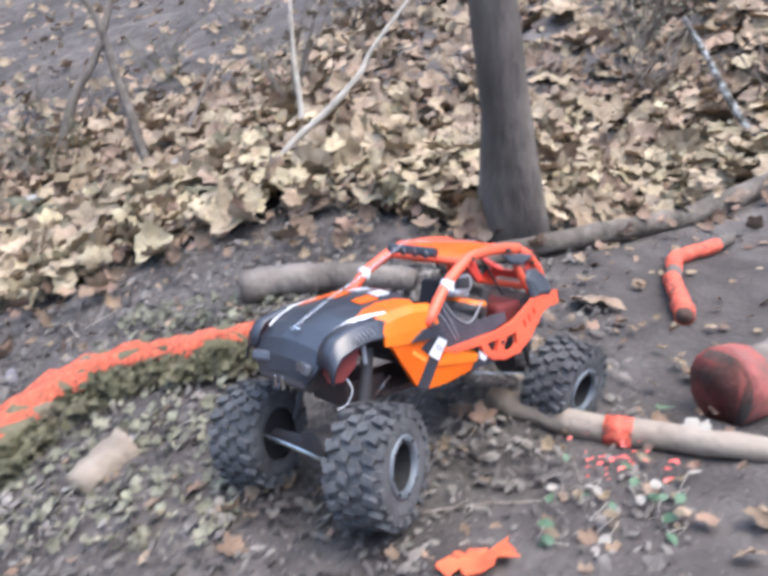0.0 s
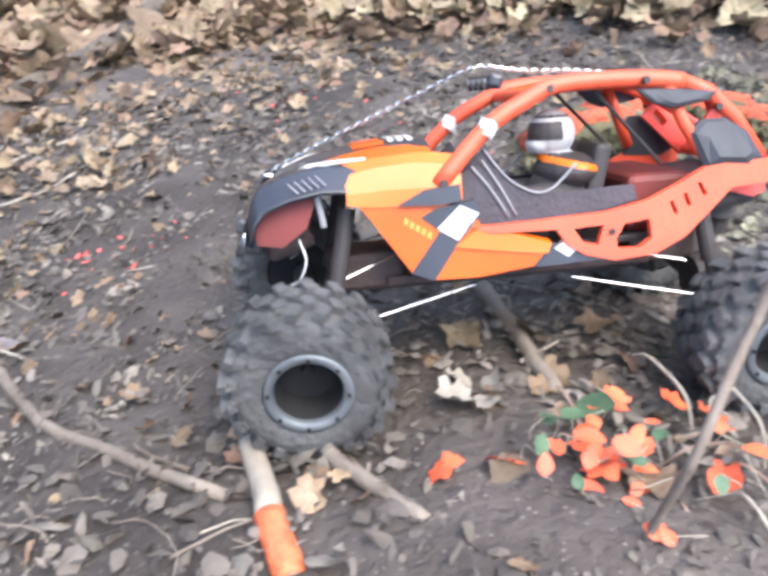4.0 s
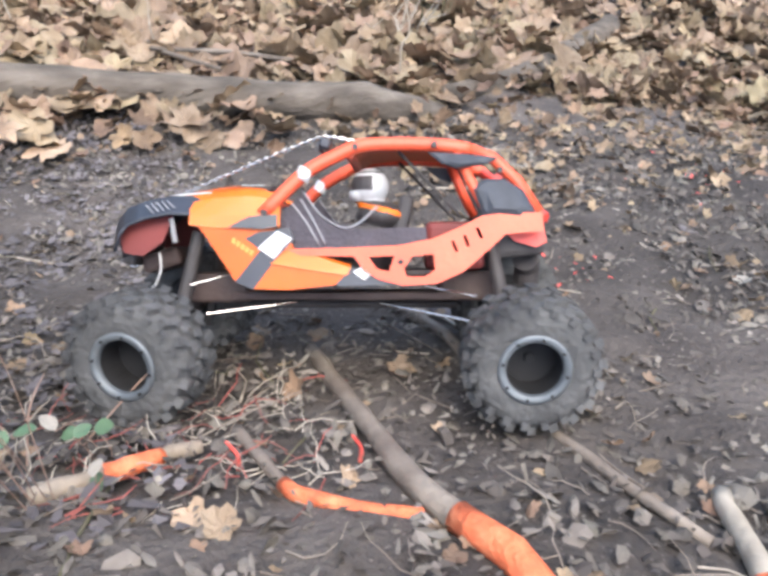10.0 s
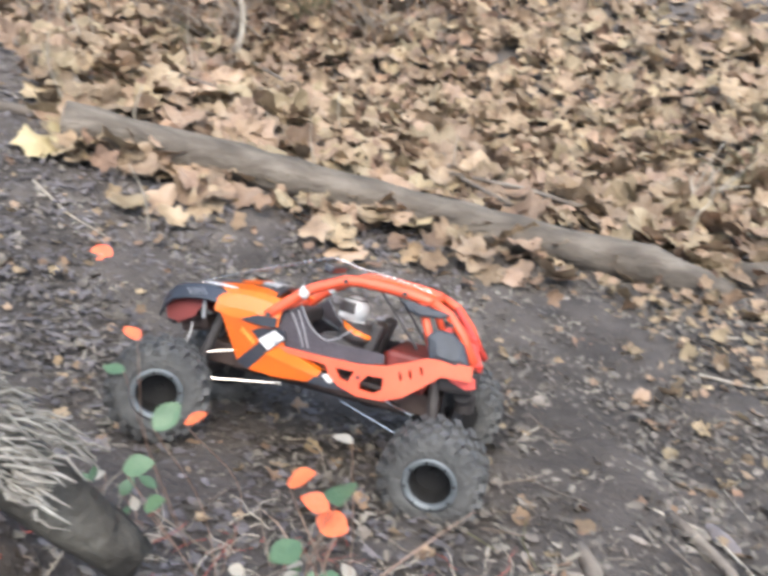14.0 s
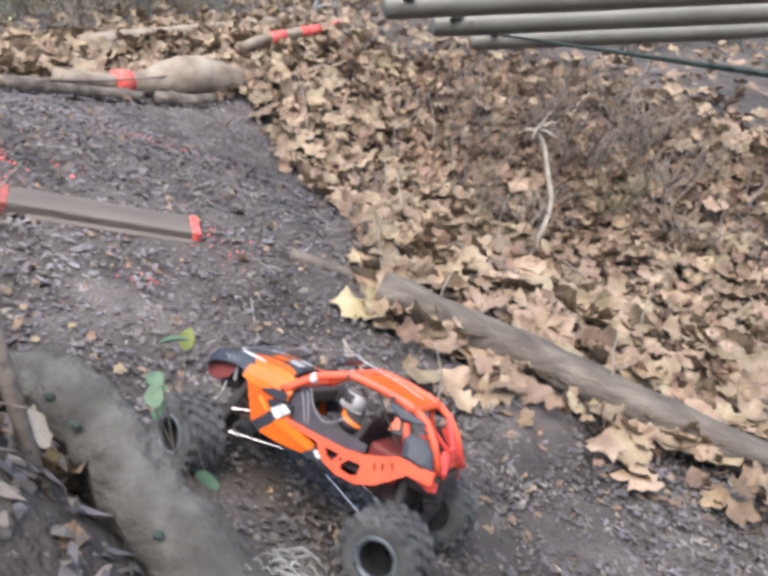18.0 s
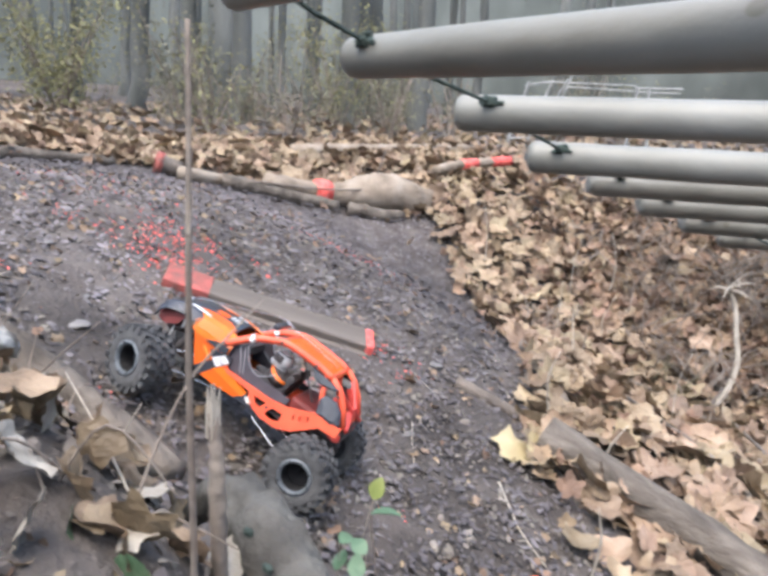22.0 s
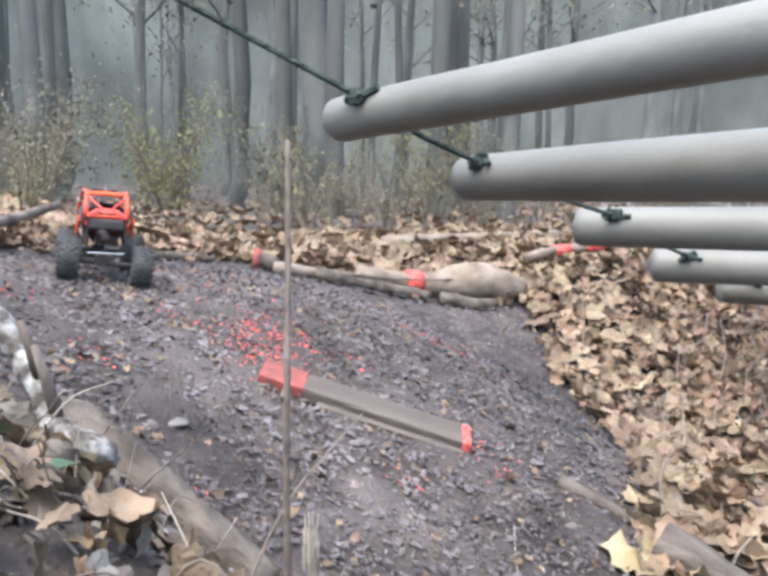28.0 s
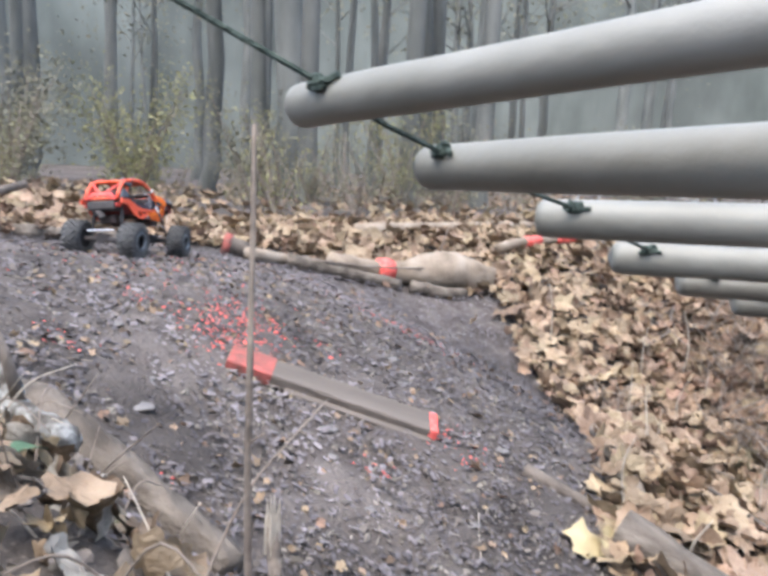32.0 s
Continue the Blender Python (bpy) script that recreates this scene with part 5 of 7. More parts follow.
stone("squarish grey stone in the leaf litter", 2.613, 0.699, (0.05, 0.045, 0.04), 1)
stone("grey stone in the leaf litter", 2.984, 1.643, (0.09, 0.06, 0.04), 2)
lying("bark_piece", "pale broken piece of bark beside the painted root", "bark", [(1.14, 0.1), (1.1, 0.115), (1.065, 0.125)], 0.034, BARK_PALE, 10, 0.85, seed=92, count=8, wobble=0.2)
lying("bark_piece", "pale broken branch on the track", "branch", [(0.9, 0.345), (0.85, 0.362), (0.8, 0.37)], 0.01, BARK, 9, 0.5, seed=93, count=8, wobble=0.15)
for k, (x, y) in enumerate([(-1.43, 0.56), (-1.36, 0.62), (-1.62, 0.82), (-1.2, 0.72), (-1.5, 0.7), (-1.1, 0.9), (-2.0, 0.75), (0.25, 0.72), (0.31, 0.55), (-1.33, 0.66), (0.8, 0.7), (1.4, 0.5), (-2.5, 1.4), (-1.9, 1.6)]):
    stone("flat grey shale flake on the track", x, y, (0.016 + 0.006 * (k % 3), 0.011, 0.004), 20 + k, SHALE)

for x, y, s in ((-1.541, 0.62, 0.042), (-1.481, 1.05, 0.026), (-1.4, 1.0, 0.02), (-1.62, 1.42, 0.022), (-1.75, 1.5, 0.024), (-1.25, 0.98, 0.022), (-1.9, 0.72, 0.03), (-2.2, 1.3, 0.03), (-1.66, 0.7, 0.026), (-2.4, 1.75, 0.03), (-1.15, 1.2, 0.02), (-1.32, 1.5, 0.022)):
    stone("broad flat grey slab of shale on the track", x, y, (s, s * 0.6, s * 0.16), int(-x * 100 + y * 1000), STONE_FLAT)
for x, y, size, turn, seed in ((0.86, 0.45, 0.05, 0.6, 5), (0.9, 0.425, 0.04, 2.1, 8), (0.83, 0.475, 0.034, 4.0, 9)):
    rng = random.Random(seed)
    v, f = leaf_mesh(rng, size, 1.1)
    m = Matrix.Translation(on_ground(x, y, 0.014)) @ Euler((0.5, -0.3, turn)).to_matrix().to_4x4()
    tagged(raw("pale_leaf", [tuple(m @ Vector(q)) for q in v], f, LEAF_GREY, smooth=True), "pale grey-green crumpled leaf on the soil", "leaf", "pale leaves on the soil")
# low green growth and litter where the bank ends
rng = random.Random(47)
for i in range(12):
    x, y = rng.uniform(-0.4, -0.06), rng.uniform(0.26, 0.4)
    g = ground_z(x, y)
    plant("low green ivy seedling by the bank", (x, y), [(x + rng.uniform(-0.025, 0.025), y + rng.uniform(-0.025, 0.025), g + rng.uniform(0.015, 0.06), rng.uniform(0.014, 0.026), rng.choice((G, G, G, W, W))) for _ in range(3)], 500 + i, TWIG_PALE if i % 2 else RED_STALK)
for i in range(16):
    x, y, a, l = rng.uniform(-0.35, 0.0), rng.uniform(0.27, 0.42), rng.uniform(0, 6.28), rng.uniform(0.06, 0.14)
    z = ground_z(x, y)
    stem("twig", "dry bent twig among the seedlings", [(x, y, z - 0.004), (x + math.cos(a) * l * 0.5, y + math.sin(a) * l * 0.5, z + rng.uniform(0.005, 0.03)), (x + math.cos(a) * l, y + math.sin(a) * l, z + rng.uniform(0.003, 0.03))], [0.001, 0.0009, 0.0005], TWIG if i % 3 else RED_STALK, "twig", "twigs among the seedlings")
lying("twig", "thin reddish twig pointing at a red-tipped leaf", "twig", [(-0.960, 1.304), (-0.854, 1.229), (-0.766, 1.197)], 0.003, TWIG_PALE, 6, 0.0, "twigs on the track", seed=190, count=10, tip=0.6)
# broad sprayed and withered leaves beside the start of the track
rng = random.Random(77)
BROAD = {}
for key, mat, sizes in (("red", LEAF_PAINT, (0.1, 0.034, 0.03)), ("grey", LEAF_GREY, (0.05, 0.042, 0.036)), ("tan", LEAF_BROWN, (0.05, 0.04, 0.045)), ("green", LEAF_GREEN, (0.034, 0.03))):
    BROAD[key] = [leaf_kind(rng, s, 1.3 if key in ("grey", "tan") else 0.5, key == "green") for s in sizes]
    for me in BROAD[key]:
        me.materials.append(mat)
lay_leaf(BROAD["red"][0], 0.926, -0.4, rng, 0.012, 0.15, "broad leaf sprayed with red marking paint")
for key, x, y, lift, lab in (("grey", 0.556, 0.084, 0.012, "grey curled leaf on the soil"), ("grey", 0.542, 0.045, 0.014, "grey curled leaf on the soil"), ("grey", 0.53, 0.066, 0.016, "grey curled leaf on the soil"), ("grey", 0.566, 0.056, 0.01, "grey curled leaf on the soil"),
                             ("green", 0.586, -0.006, 0.02, "small green leaf on the soil"), ("green", 0.701, -0.022, 0.014, "small green leaf on the soil"), ("tan", 0.559, -0.08, 0.012, "brown withered leaf among sprayed leaves"), ("tan", 0.487, -0.016, 0.01, "brown withered leaf among sprayed leaves"),
                             ("tan", 0.757, 0.092, 0.01, "brown withered leaf on the soil"), ("tan", 0.66, 0.084, 0.008, "brown withered leaf on the soil"), ("tan", 0.72, 0.05, 0.01, "brown withered leaf on the soil"), ("tan", 0.62, 0.13, 0.01, "brown withered leaf on the soil"), ("grey", 0.6, -0.1, 0.012, "grey curled leaf on the soil")):
    lay_leaf(rng.choice(BROAD[key]), x, y, rng, lift, 0.35, lab)
for x, y in ((0.651, -0.079), (0.548, -0.035), (0.643, -0.055), (0.465, 0.018), (0.614, -0.025), (0.551, -0.047), (0.591, -0.113), (0.535, -0.055), (0.5, -0.005)):
    lay_leaf(BROAD["red"][1 + (x > 0.55)], x, y, rng, 0.018, 0.4, "leaf sprayed with red marking paint")
for i in range(9):
    x, y, a, l = rng.uniform(0.55, 0.67), rng.uniform(-0.13, -0.02), rng.uniform(0, 6.28), rng.uniform(0.04, 0.08)
    z = ground_z(x, y)
    stem("dry_stalk", "pale arching dry stalk among sprayed leaves", curve_points([(x, y, z - 0.005), (x + math.cos(a) * l * 0.3, y + math.sin(a) * l * 0.3, z + l * 0.3), (x + math.cos(a) * l * 0.8, y + math.sin(a) * l * 0.8, z + l * 0.25), (x + math.cos(a) * l, y + math.sin(a) * l, z + 0.004)], 4), [0.0012, 0.0013, 0.0009], TWIG_PALE if i % 2 else RED_STALK, "stalk", "dry stalks beside the track")
# fine curled rootlets and dead stalks round the seedlings
for name, label, mat, count, seed in (("rootlets", "tangle of fine pale dead stalks round the seedlings", TWIG_PALE, 150, 61), ("red_rootlets", "fine red-sprayed dead stalks round the seedlings", MARK_WORN, 90, 62), ("brown_rootlets", "fine brown rootlets lying on the soil", TWIG, 200, 63)):
    rng = random.Random(seed)
    bm = bmesh.new()
    for i in range(count):
        x, y, a, l = rng.uniform(-0.32, 0.1), rng.uniform(0.23, 0.42), rng.uniform(0, 6.28), rng.uniform(0.015, 0.06)
        if name == "brown_rootlets":
            x, y = rng.uniform(-0.3, 0.8), rng.uniform(0.0, 0.6)
        p, line = Vector((x, y, ground_z(x, y) + 0.002)), []
        rise = rng.uniform(0.0, 0.35) if name != "brown_rootlets" else 0.05
        for k in range(5):
            line.append(p.copy())
            a += rng.uniform(-0.7, 0.7)
            p += Vector((math.cos(a), math.sin(a), rise * (1 - 0.6 * k))) * l / 4
            p.z = max(p.z, ground_z(p.x, p.y) + 0.0015)
        tube(bm, line, [0.0007, 0.0007, 0.0006, 0.0005, 0.0003], 4)
    tagged(part(name, bm, mat), label, "rootlets", kind="stuff")
rng = random.Random(79)
for x, y in ((0.034, 0.272), (0.131, 0.26)):
    z = ground_z(x, y)
    stem("dry_stalk", "thin stalk sprayed red standing in the soil", [(x, y, z - 0.005), (x + 0.002, y + 0.002, z + 0.014), (x - 0.004, y + 0.006, z + 0.03)], [0.002, 0.0018, 0.0012], MARK, "stalk", "dry stalks beside the track")
# thin twigs strewn over the dark track
for i in range(80):
    x, y, a, l = rng.uniform(-0.4, 1.6), rng.uniform(-0.2, 1.25), rng.uniform(0, 6.28), rng.uniform(0.03, 0.12)
    b = a + rng.uniform(-0.6, 0.6)
    lying("twig", "thin dry twig on the dark track", "twig", [(x, y), (x + math.cos(a) * l * 0.5, y + math.sin(a) * l * 0.5), (x + math.cos(a) * l * 0.5 + math.cos(b) * l * 0.5, y + math.sin(a) * l * 0.5 + math.sin(b) * l * 0.5)], rng.uniform(0.0009, 0.002), (TWIG, TWIG, BARK_MOSS, TWIG_PALE)[i % 4], 5, 0.0, "twigs on the track", seed=800 + i, count=7, tip=0.5, lifts=(0.003, 0.006))
# tangle of thin branches in the litter beyond the climb
for k, (x, y, tall, n, mat) in enumerate([(-1.64, 3.6, 0.34, 9, BARK), (-1.35, 3.15, 0.3, 9, TWIG), (-1.9, 3.9, 0.36, 10, BARK), (-1.97, 4.3, 0.4, 10, BARK), (-1.2, 2.9, 0.26, 7, BARK_MOSS), (-1.5, 3.35, 0.28, 7, BARK), (-1.0, 2.55, 0.22, 6, TWIG), (-1.0, 3.78, 0.42, 26, BARK), (-0.88, 4.1, 0.5, 26, BARK), (-0.81, 3.5, 0.36, 22, BARK_MOSS), (-1.3, 3.95, 0.42, 24, BARK), (-0.67, 3.76, 0.45, 24, BARK), (-0.5, 3.4, 0.36, 18, TWIG)]):
    brush("tangle of dry brown twigs standing in the leaf litter", x, y, tall, n, mat, 470 + k, 0.8)
for x, y, l in ((-1.689, 2.795, 0.3), (-1.787, 3.486, 0.34), (-0.876, 1.641, 0.13), (-1.6, 3.1, 0.25), (-1.45, 2.6, 0.2)):
    z = ground_z(x, y)
    stem("twig", "thin pale twig standing upright in the litter", [(x, y, z - 0.01), (x + rng.uniform(-0.03, 0.03), y, z + l * 0.5), (x + rng.uniform(-0.05, 0.05), y + rng.uniform(-0.03, 0.03), z + l)], [0.004, 0.003, 0.0014], TWIG_PALE, "twig", "upright twigs in the litter")
lying("branch", "dark crooked branch at the edge of the litter", "branch", [(-1.394, 2.046), (-1.25, 1.93), (-1.17, 1.88), (-1.05, 1.74)], 0.016, BARK, 9, 0.1, "branches in the litter", seed=93, wobble=0.15, lifts=(0.02, 0.03))
# undergrowth in front of the far trunks, haze mixed into its leaf colours
for k in range(46):
    a, d = radians(rng.uniform(95, 180)), rng.uniform(6.6, 11.5)
    x, y = d * math.cos(a), d * math.sin(a)
    build_bush("bush", "thin undergrowth in pale haze tones before the far trunks", on_ground(x, y), rng.uniform(0.5, 1.3), BUSH_GREY if k % 5 else BUSH, rng.randrange(5, 12), 600 + k, 7)

# bent stalk with a withered head, standing in the brush
bent = stem("withered_stalk", "bent grey stalk with a withered head in the litter", [(-0.752, 2.618, -0.660), (-0.867, 2.696, -0.600), (-0.973, 2.807, -0.562), (-1.026, 2.948, -0.513), (-1.003, 2.998, -0.435), (-0.996, 3.051, -0.327), (-1.028, 3.076, -0.219), (-1.063, 3.105, -0.101), (-1.101, 3.105, -0.042)], [0.012, 0.012, 0.011, 0.01, 0.006], TWIG_PALE, "stalk")
rng = random.Random(52)
top = Vector((-1.101, 3.105, -0.042))
for i in range(9):
    d = Vector((rng.uniform(-1, 1), rng.uniform(-1, 1), rng.uniform(-0.4, 0.8))).normalized() * rng.uniform(0.05, 0.14)
    bm = bmesh.new()
    tube(bm, [top, top + d * 0.6 + Vector((0, 0, 0.01)), top + d], [0.006, 0.004, 0.0015], 5)
    part("withered_twig", bm, TWIG_PALE, bent)
for k in range(22):
    x, y = rng.gauss(-1.2, 0.5), rng.gauss(4.0, 0.4)
    brush("tangle of dry brown twigs standing in the leaf litter", x, y, rng.uniform(0.2, 0.42), 9, BARK if k % 3 else TWIG, 700 + k, 0.9)
rng = random.Random(61)
for i in range(14):
    x, y = rng.uniform(0.501, 0.629), rng.uniform(-0.111, -0.015)
    g = ground_z(x, y)
    plant("low seedling with red-sprayed leaves", (x, y), [(x + rng.uniform(-0.02, 0.02), y + rng.uniform(-0.02, 0.02), g + rng.uniform(0.008, 0.035), rng.uniform(0.012, 0.021), rng.choice((P, P, O, P, G))) for _ in range(2)], 800 + i, TWIG_PALE)
for i in range(14):
    x, y = rng.uniform(0.923, 1.085), rng.uniform(-0.602, -0.458)
    g = ground_z(x, y)
    plant("low faded green seedling in the litter", (x, y), [(x + rng.uniform(-0.02, 0.02), y + rng.uniform(-0.02, 0.02), g + rng.uniform(0.006, 0.03), rng.uniform(0.012, 0.022), rng.choice((G, G, W, LEAF_BROWN))) for _ in range(2)], 830 + i, TWIG_PALE)


# ---- the buggy: x forward, y to its left, z up from the tyres' foot ----
PAINT_O = material("orange_shell", [(0.6, 0.09, 0.001), (0.72, 0.12, 0.002)], 14, 0.42, coat=0.05, bump=0.05)
PAINT_Y = material("amber_shell", [(0.76, 0.145, 0.008), (0.84, 0.19, 0.014)], 14, 0.36, coat=0.2, bump=0.05)
CAGE = material("orange_red_plastic", [(0.74, 0.095, 0.045), (0.84, 0.135, 0.065)], 18, 0.42, bump=0.08, bump_scale=160)
CAGE_RED = material("red_plastic", [(0.62, 0.06, 0.05), (0.76, 0.1, 0.075)], 18, 0.45, bump=0.08)
SHELL_K = material("black_shell", [(0.024, 0.026, 0.035), (0.042, 0.046, 0.06)], 16, 0.34, coat=0.3, bump=0.05)
CARBON = material("grey_carbon", [(0.032, 0.037, 0.048), (0.055, 0.062, 0.076)], 60, 0.6)
PLASTIC = material("dark_plastic", [(0.034, 0.03, 0.031), (0.06, 0.053, 0.053)], 20, 0.6, bump=0.1)
CHASSIS = material("dusty_chassis", [(0.05, 0.032, 0.03), (0.1, 0.07, 0.062)], 16, 0.7, bump=0.3)
RED_IN = material("red_inner", [(0.12, 0.019, 0.017), (0.2, 0.032, 0.028)], 12, 0.6)
LINING = material("lining_fabric", [(0.03, 0.026, 0.034), (0.065, 0.058, 0.072)], 26, 0.7, bump=0.3, bump_scale=220)
WHITE = material("white_decal", [(0.6, 0.6, 0.61), (0.74, 0.74, 0.74)], 20, 0.4)
GREY_BAR = material("grey_print", [(0.2, 0.2, 0.22), (0.3, 0.3, 0.32)], 20, 0.4)
AMBER_BAR = material("amber_print", [(0.75, 0.3, 0.05), (0.85, 0.38, 0.08)], 20, 0.4)
HELMET = material("silver_helmet", [(0.36, 0.37, 0.38), (0.55, 0.55, 0.56)], 30, 0.3)
STEEL = material("bright_steel", [(0.6, 0.6, 0.6), (0.75, 0.75, 0.75)], 30, 0.25, metal=1.0)
RING = material("bead_ring", [(0.1, 0.115, 0.13), (0.22, 0.245, 0.265)], 22, 0.55, metal=0.5, bump=0.1)
RUBBER = material("dusty_rubber", [(0.048, 0.048, 0.05), (0.082, 0.083, 0.085), (0.12, 0.12, 0.121)], 22, 0.8, bump=0.5, bump_scale=160)
HUB = material("black_hub", [(0.009, 0.009, 0.01), (0.02, 0.02, 0.022)], 30, 0.75)
GLASSY = material("lamp_lens", [(0.05, 0.05, 0.056), (0.12, 0.12, 0.13)], 30, 0.2, coat=0.4)


def shift(bm, y, lean=0.0, ref=0.0, side=1):
    """Moves a plate made in the xz plane out to y, tilted inwards with height by lean."""
    for v in bm.verts:
        v.co.y = side * (v.co.y + y - lean * (v.co.z - ref))
    if side < 0:
        bmesh.ops.reverse_faces(bm, faces=bm.faces)


def dome(outline, y, rise, side, lean=0.0, ref=0.0):
    """A bulging panel over an outline of (x, z) at y, raised in the middle."""
    bm = bmesh.new()
    cx, cz = sum(p[0] for p in outline) / len(outline), sum(p[1] for p in outline) / len(outline)
    rings = []
    for f, up in ((1.0, -0.003), (1.0, 0.0), (0.86, rise * 0.55), (0.55, rise)):
        rings.append([bm.verts.new((cx + (px - cx) * f, side * (y + up - lean * (pz - ref)), cz + (pz - cz) * f)) for px, pz in outline])
    n = len(outline)
    for a, b in zip(rings, rings[1:]):
        for k in range(n):
            bm.faces.new((a[k], a[(k + 1) % n], b[(k + 1) % n], b[k]))
    bm.faces.new(rings[-1])
    bm.faces.new(list(reversed(rings[0])))
    bmesh.ops.recalc_face_normals(bm, faces=bm.faces)
    return bm


def build_wheel(root, x, y, side):
    """One wheel as a part with its own axis at the hub, with tyre, knobs, bead ring and hub under it."""
    wheel = new("wheel")
    wheel.parent = root
    wheel.location = (x, y, 0.06)
    R, W, n = 0.0565, 0.056, 44
    prof = [(0.031, -0.5), (0.036, -0.53), (0.045, -0.54), (0.052, -0.5), (0.0555, -0.4), (0.0565, -0.2), (0.0568, 0), (0.0565, 0.2), (0.0555, 0.4), (0.052, 0.5), (0.045, 0.54), (0.036, 0.53), (0.031, 0.5)]
    bm = bmesh.new()
    rings = []
    for r, w in prof:
        rings.append([bm.verts.new((r * math.cos(2 * math.pi * k / n), w * W, r * math.sin(2 * math.pi * k / n))) for k in range(n)])
    for a, b in zip(rings, rings[1:]):
        for k in range(n):
            bm.faces.new((a[k], b[k], b[(k + 1) % n], a[(k + 1) % n]))
    tyre = part("tyre", bm, RUBBER, wheel, "dusty black knobby tyre", smooth=True)
    bm = bmesh.new()
    rows = 19
    for k in range(rows):
        a = 2 * math.pi * k / rows
        for j, (w, off, lx, ly, tilt) in enumerate(((-0.36, 0.0, 0.0085, 0.014, 0.35), (-0.12, 0.5, 0.009, 0.011, -0.3), (0.12, 0.0, 0.009, 0.011, 0.3), (0.36, 0.5, 0.0085, 0.014, -0.35), (-0.52, 0.25, 0.007, 0.006, 0), (0.52, 0.75, 0.007, 0.006, 0))):
            b = a + off * 2 * math.pi / rows
            rad = 0.0582 if j < 4 else 0.0525
            m = Matrix.Rotation(-b, 4, "Y") @ Matrix.Translation((rad, w * W, 0)) @ Matrix.Rotation(tilt, 4, "X") @ Matrix.Diagonal((0.0078 if j < 4 else 0.0066, ly, lx, 1))
            bmesh.ops.create_cube(bm, size=1, matrix=m)
    part("tread", bm, RUBBER, tyre, "worn tread blocks")
    o = side
    bm = bmesh.new()
    ring = []
    for r, w in ((0.0315, 0.5), (0.0318, 0.535), (0.0295, 0.55), (0.0255, 0.54), (0.0245, 0.5), (0.0242, 0.44)):
        ring.append([bm.verts.new((r * math.cos(2 * math.pi * k / 36), o * w * W, r * math.sin(2 * math.pi * k / 36))) for k in range(36)])
    for a, b in zip(ring, ring[1:]):
        for k in range(36):
            f = (a[k], a[(k + 1) % 36], b[(k + 1) % 36], b[k])
            bm.faces.new(f if o > 0 else tuple(reversed(f)))
    rim = part("bead_ring", bm, RING, wheel, "blue-grey metal bead ring", smooth=True)
    for k in range(8):
        a = math.pi * k / 4
        bm = bmesh.new()
        tube(bm, [(0.028 * math.cos(a), o * 0.548 * W, 0.028 * math.sin(a)), (0.028 * math.cos(a), o * 0.575 * W, 0.028 * math.sin(a))], 0.0016, 6)
        part("bolt", bm, HUB, rim)
    bm = bmesh.new()
    well = [[bm.verts.new((0.0244 * math.cos(2 * math.pi * k / 32), o * w * W, 0.0244 * math.sin(2 * math.pi * k / 32))) for k in range(32)] for w in (0.44, -0.1)]
    for k in range(32):
        f = (well[0][k], well[0][(k + 1) % 32], well[1][(k + 1) % 32], well[1][k])
        bm.faces.new(f if o > 0 else tuple(reversed(f)))
    tube(bm, [(0, -o * 0.45 * W, 0), (0, -o * 0.1 * W, 0), (0, -o * 0.08 * W, 0)], [0.0305, 0.0305, 0.026], 32)
    tube(bm, [(0, -o * 0.1 * W, 0), (0, -o * 0.02 * W, 0)], [0.006, 0.004], 14)
    part("hub", bm, HUB, wheel, "black recessed hub")
    return wheel


def rod(name, a, b, r, mat, parent, label="", sides=8):
    bm = bmesh.new()
    tube(bm, [a, b], r, sides)
    return part(name, bm, mat, parent, label, smooth=False)


AXLES = []


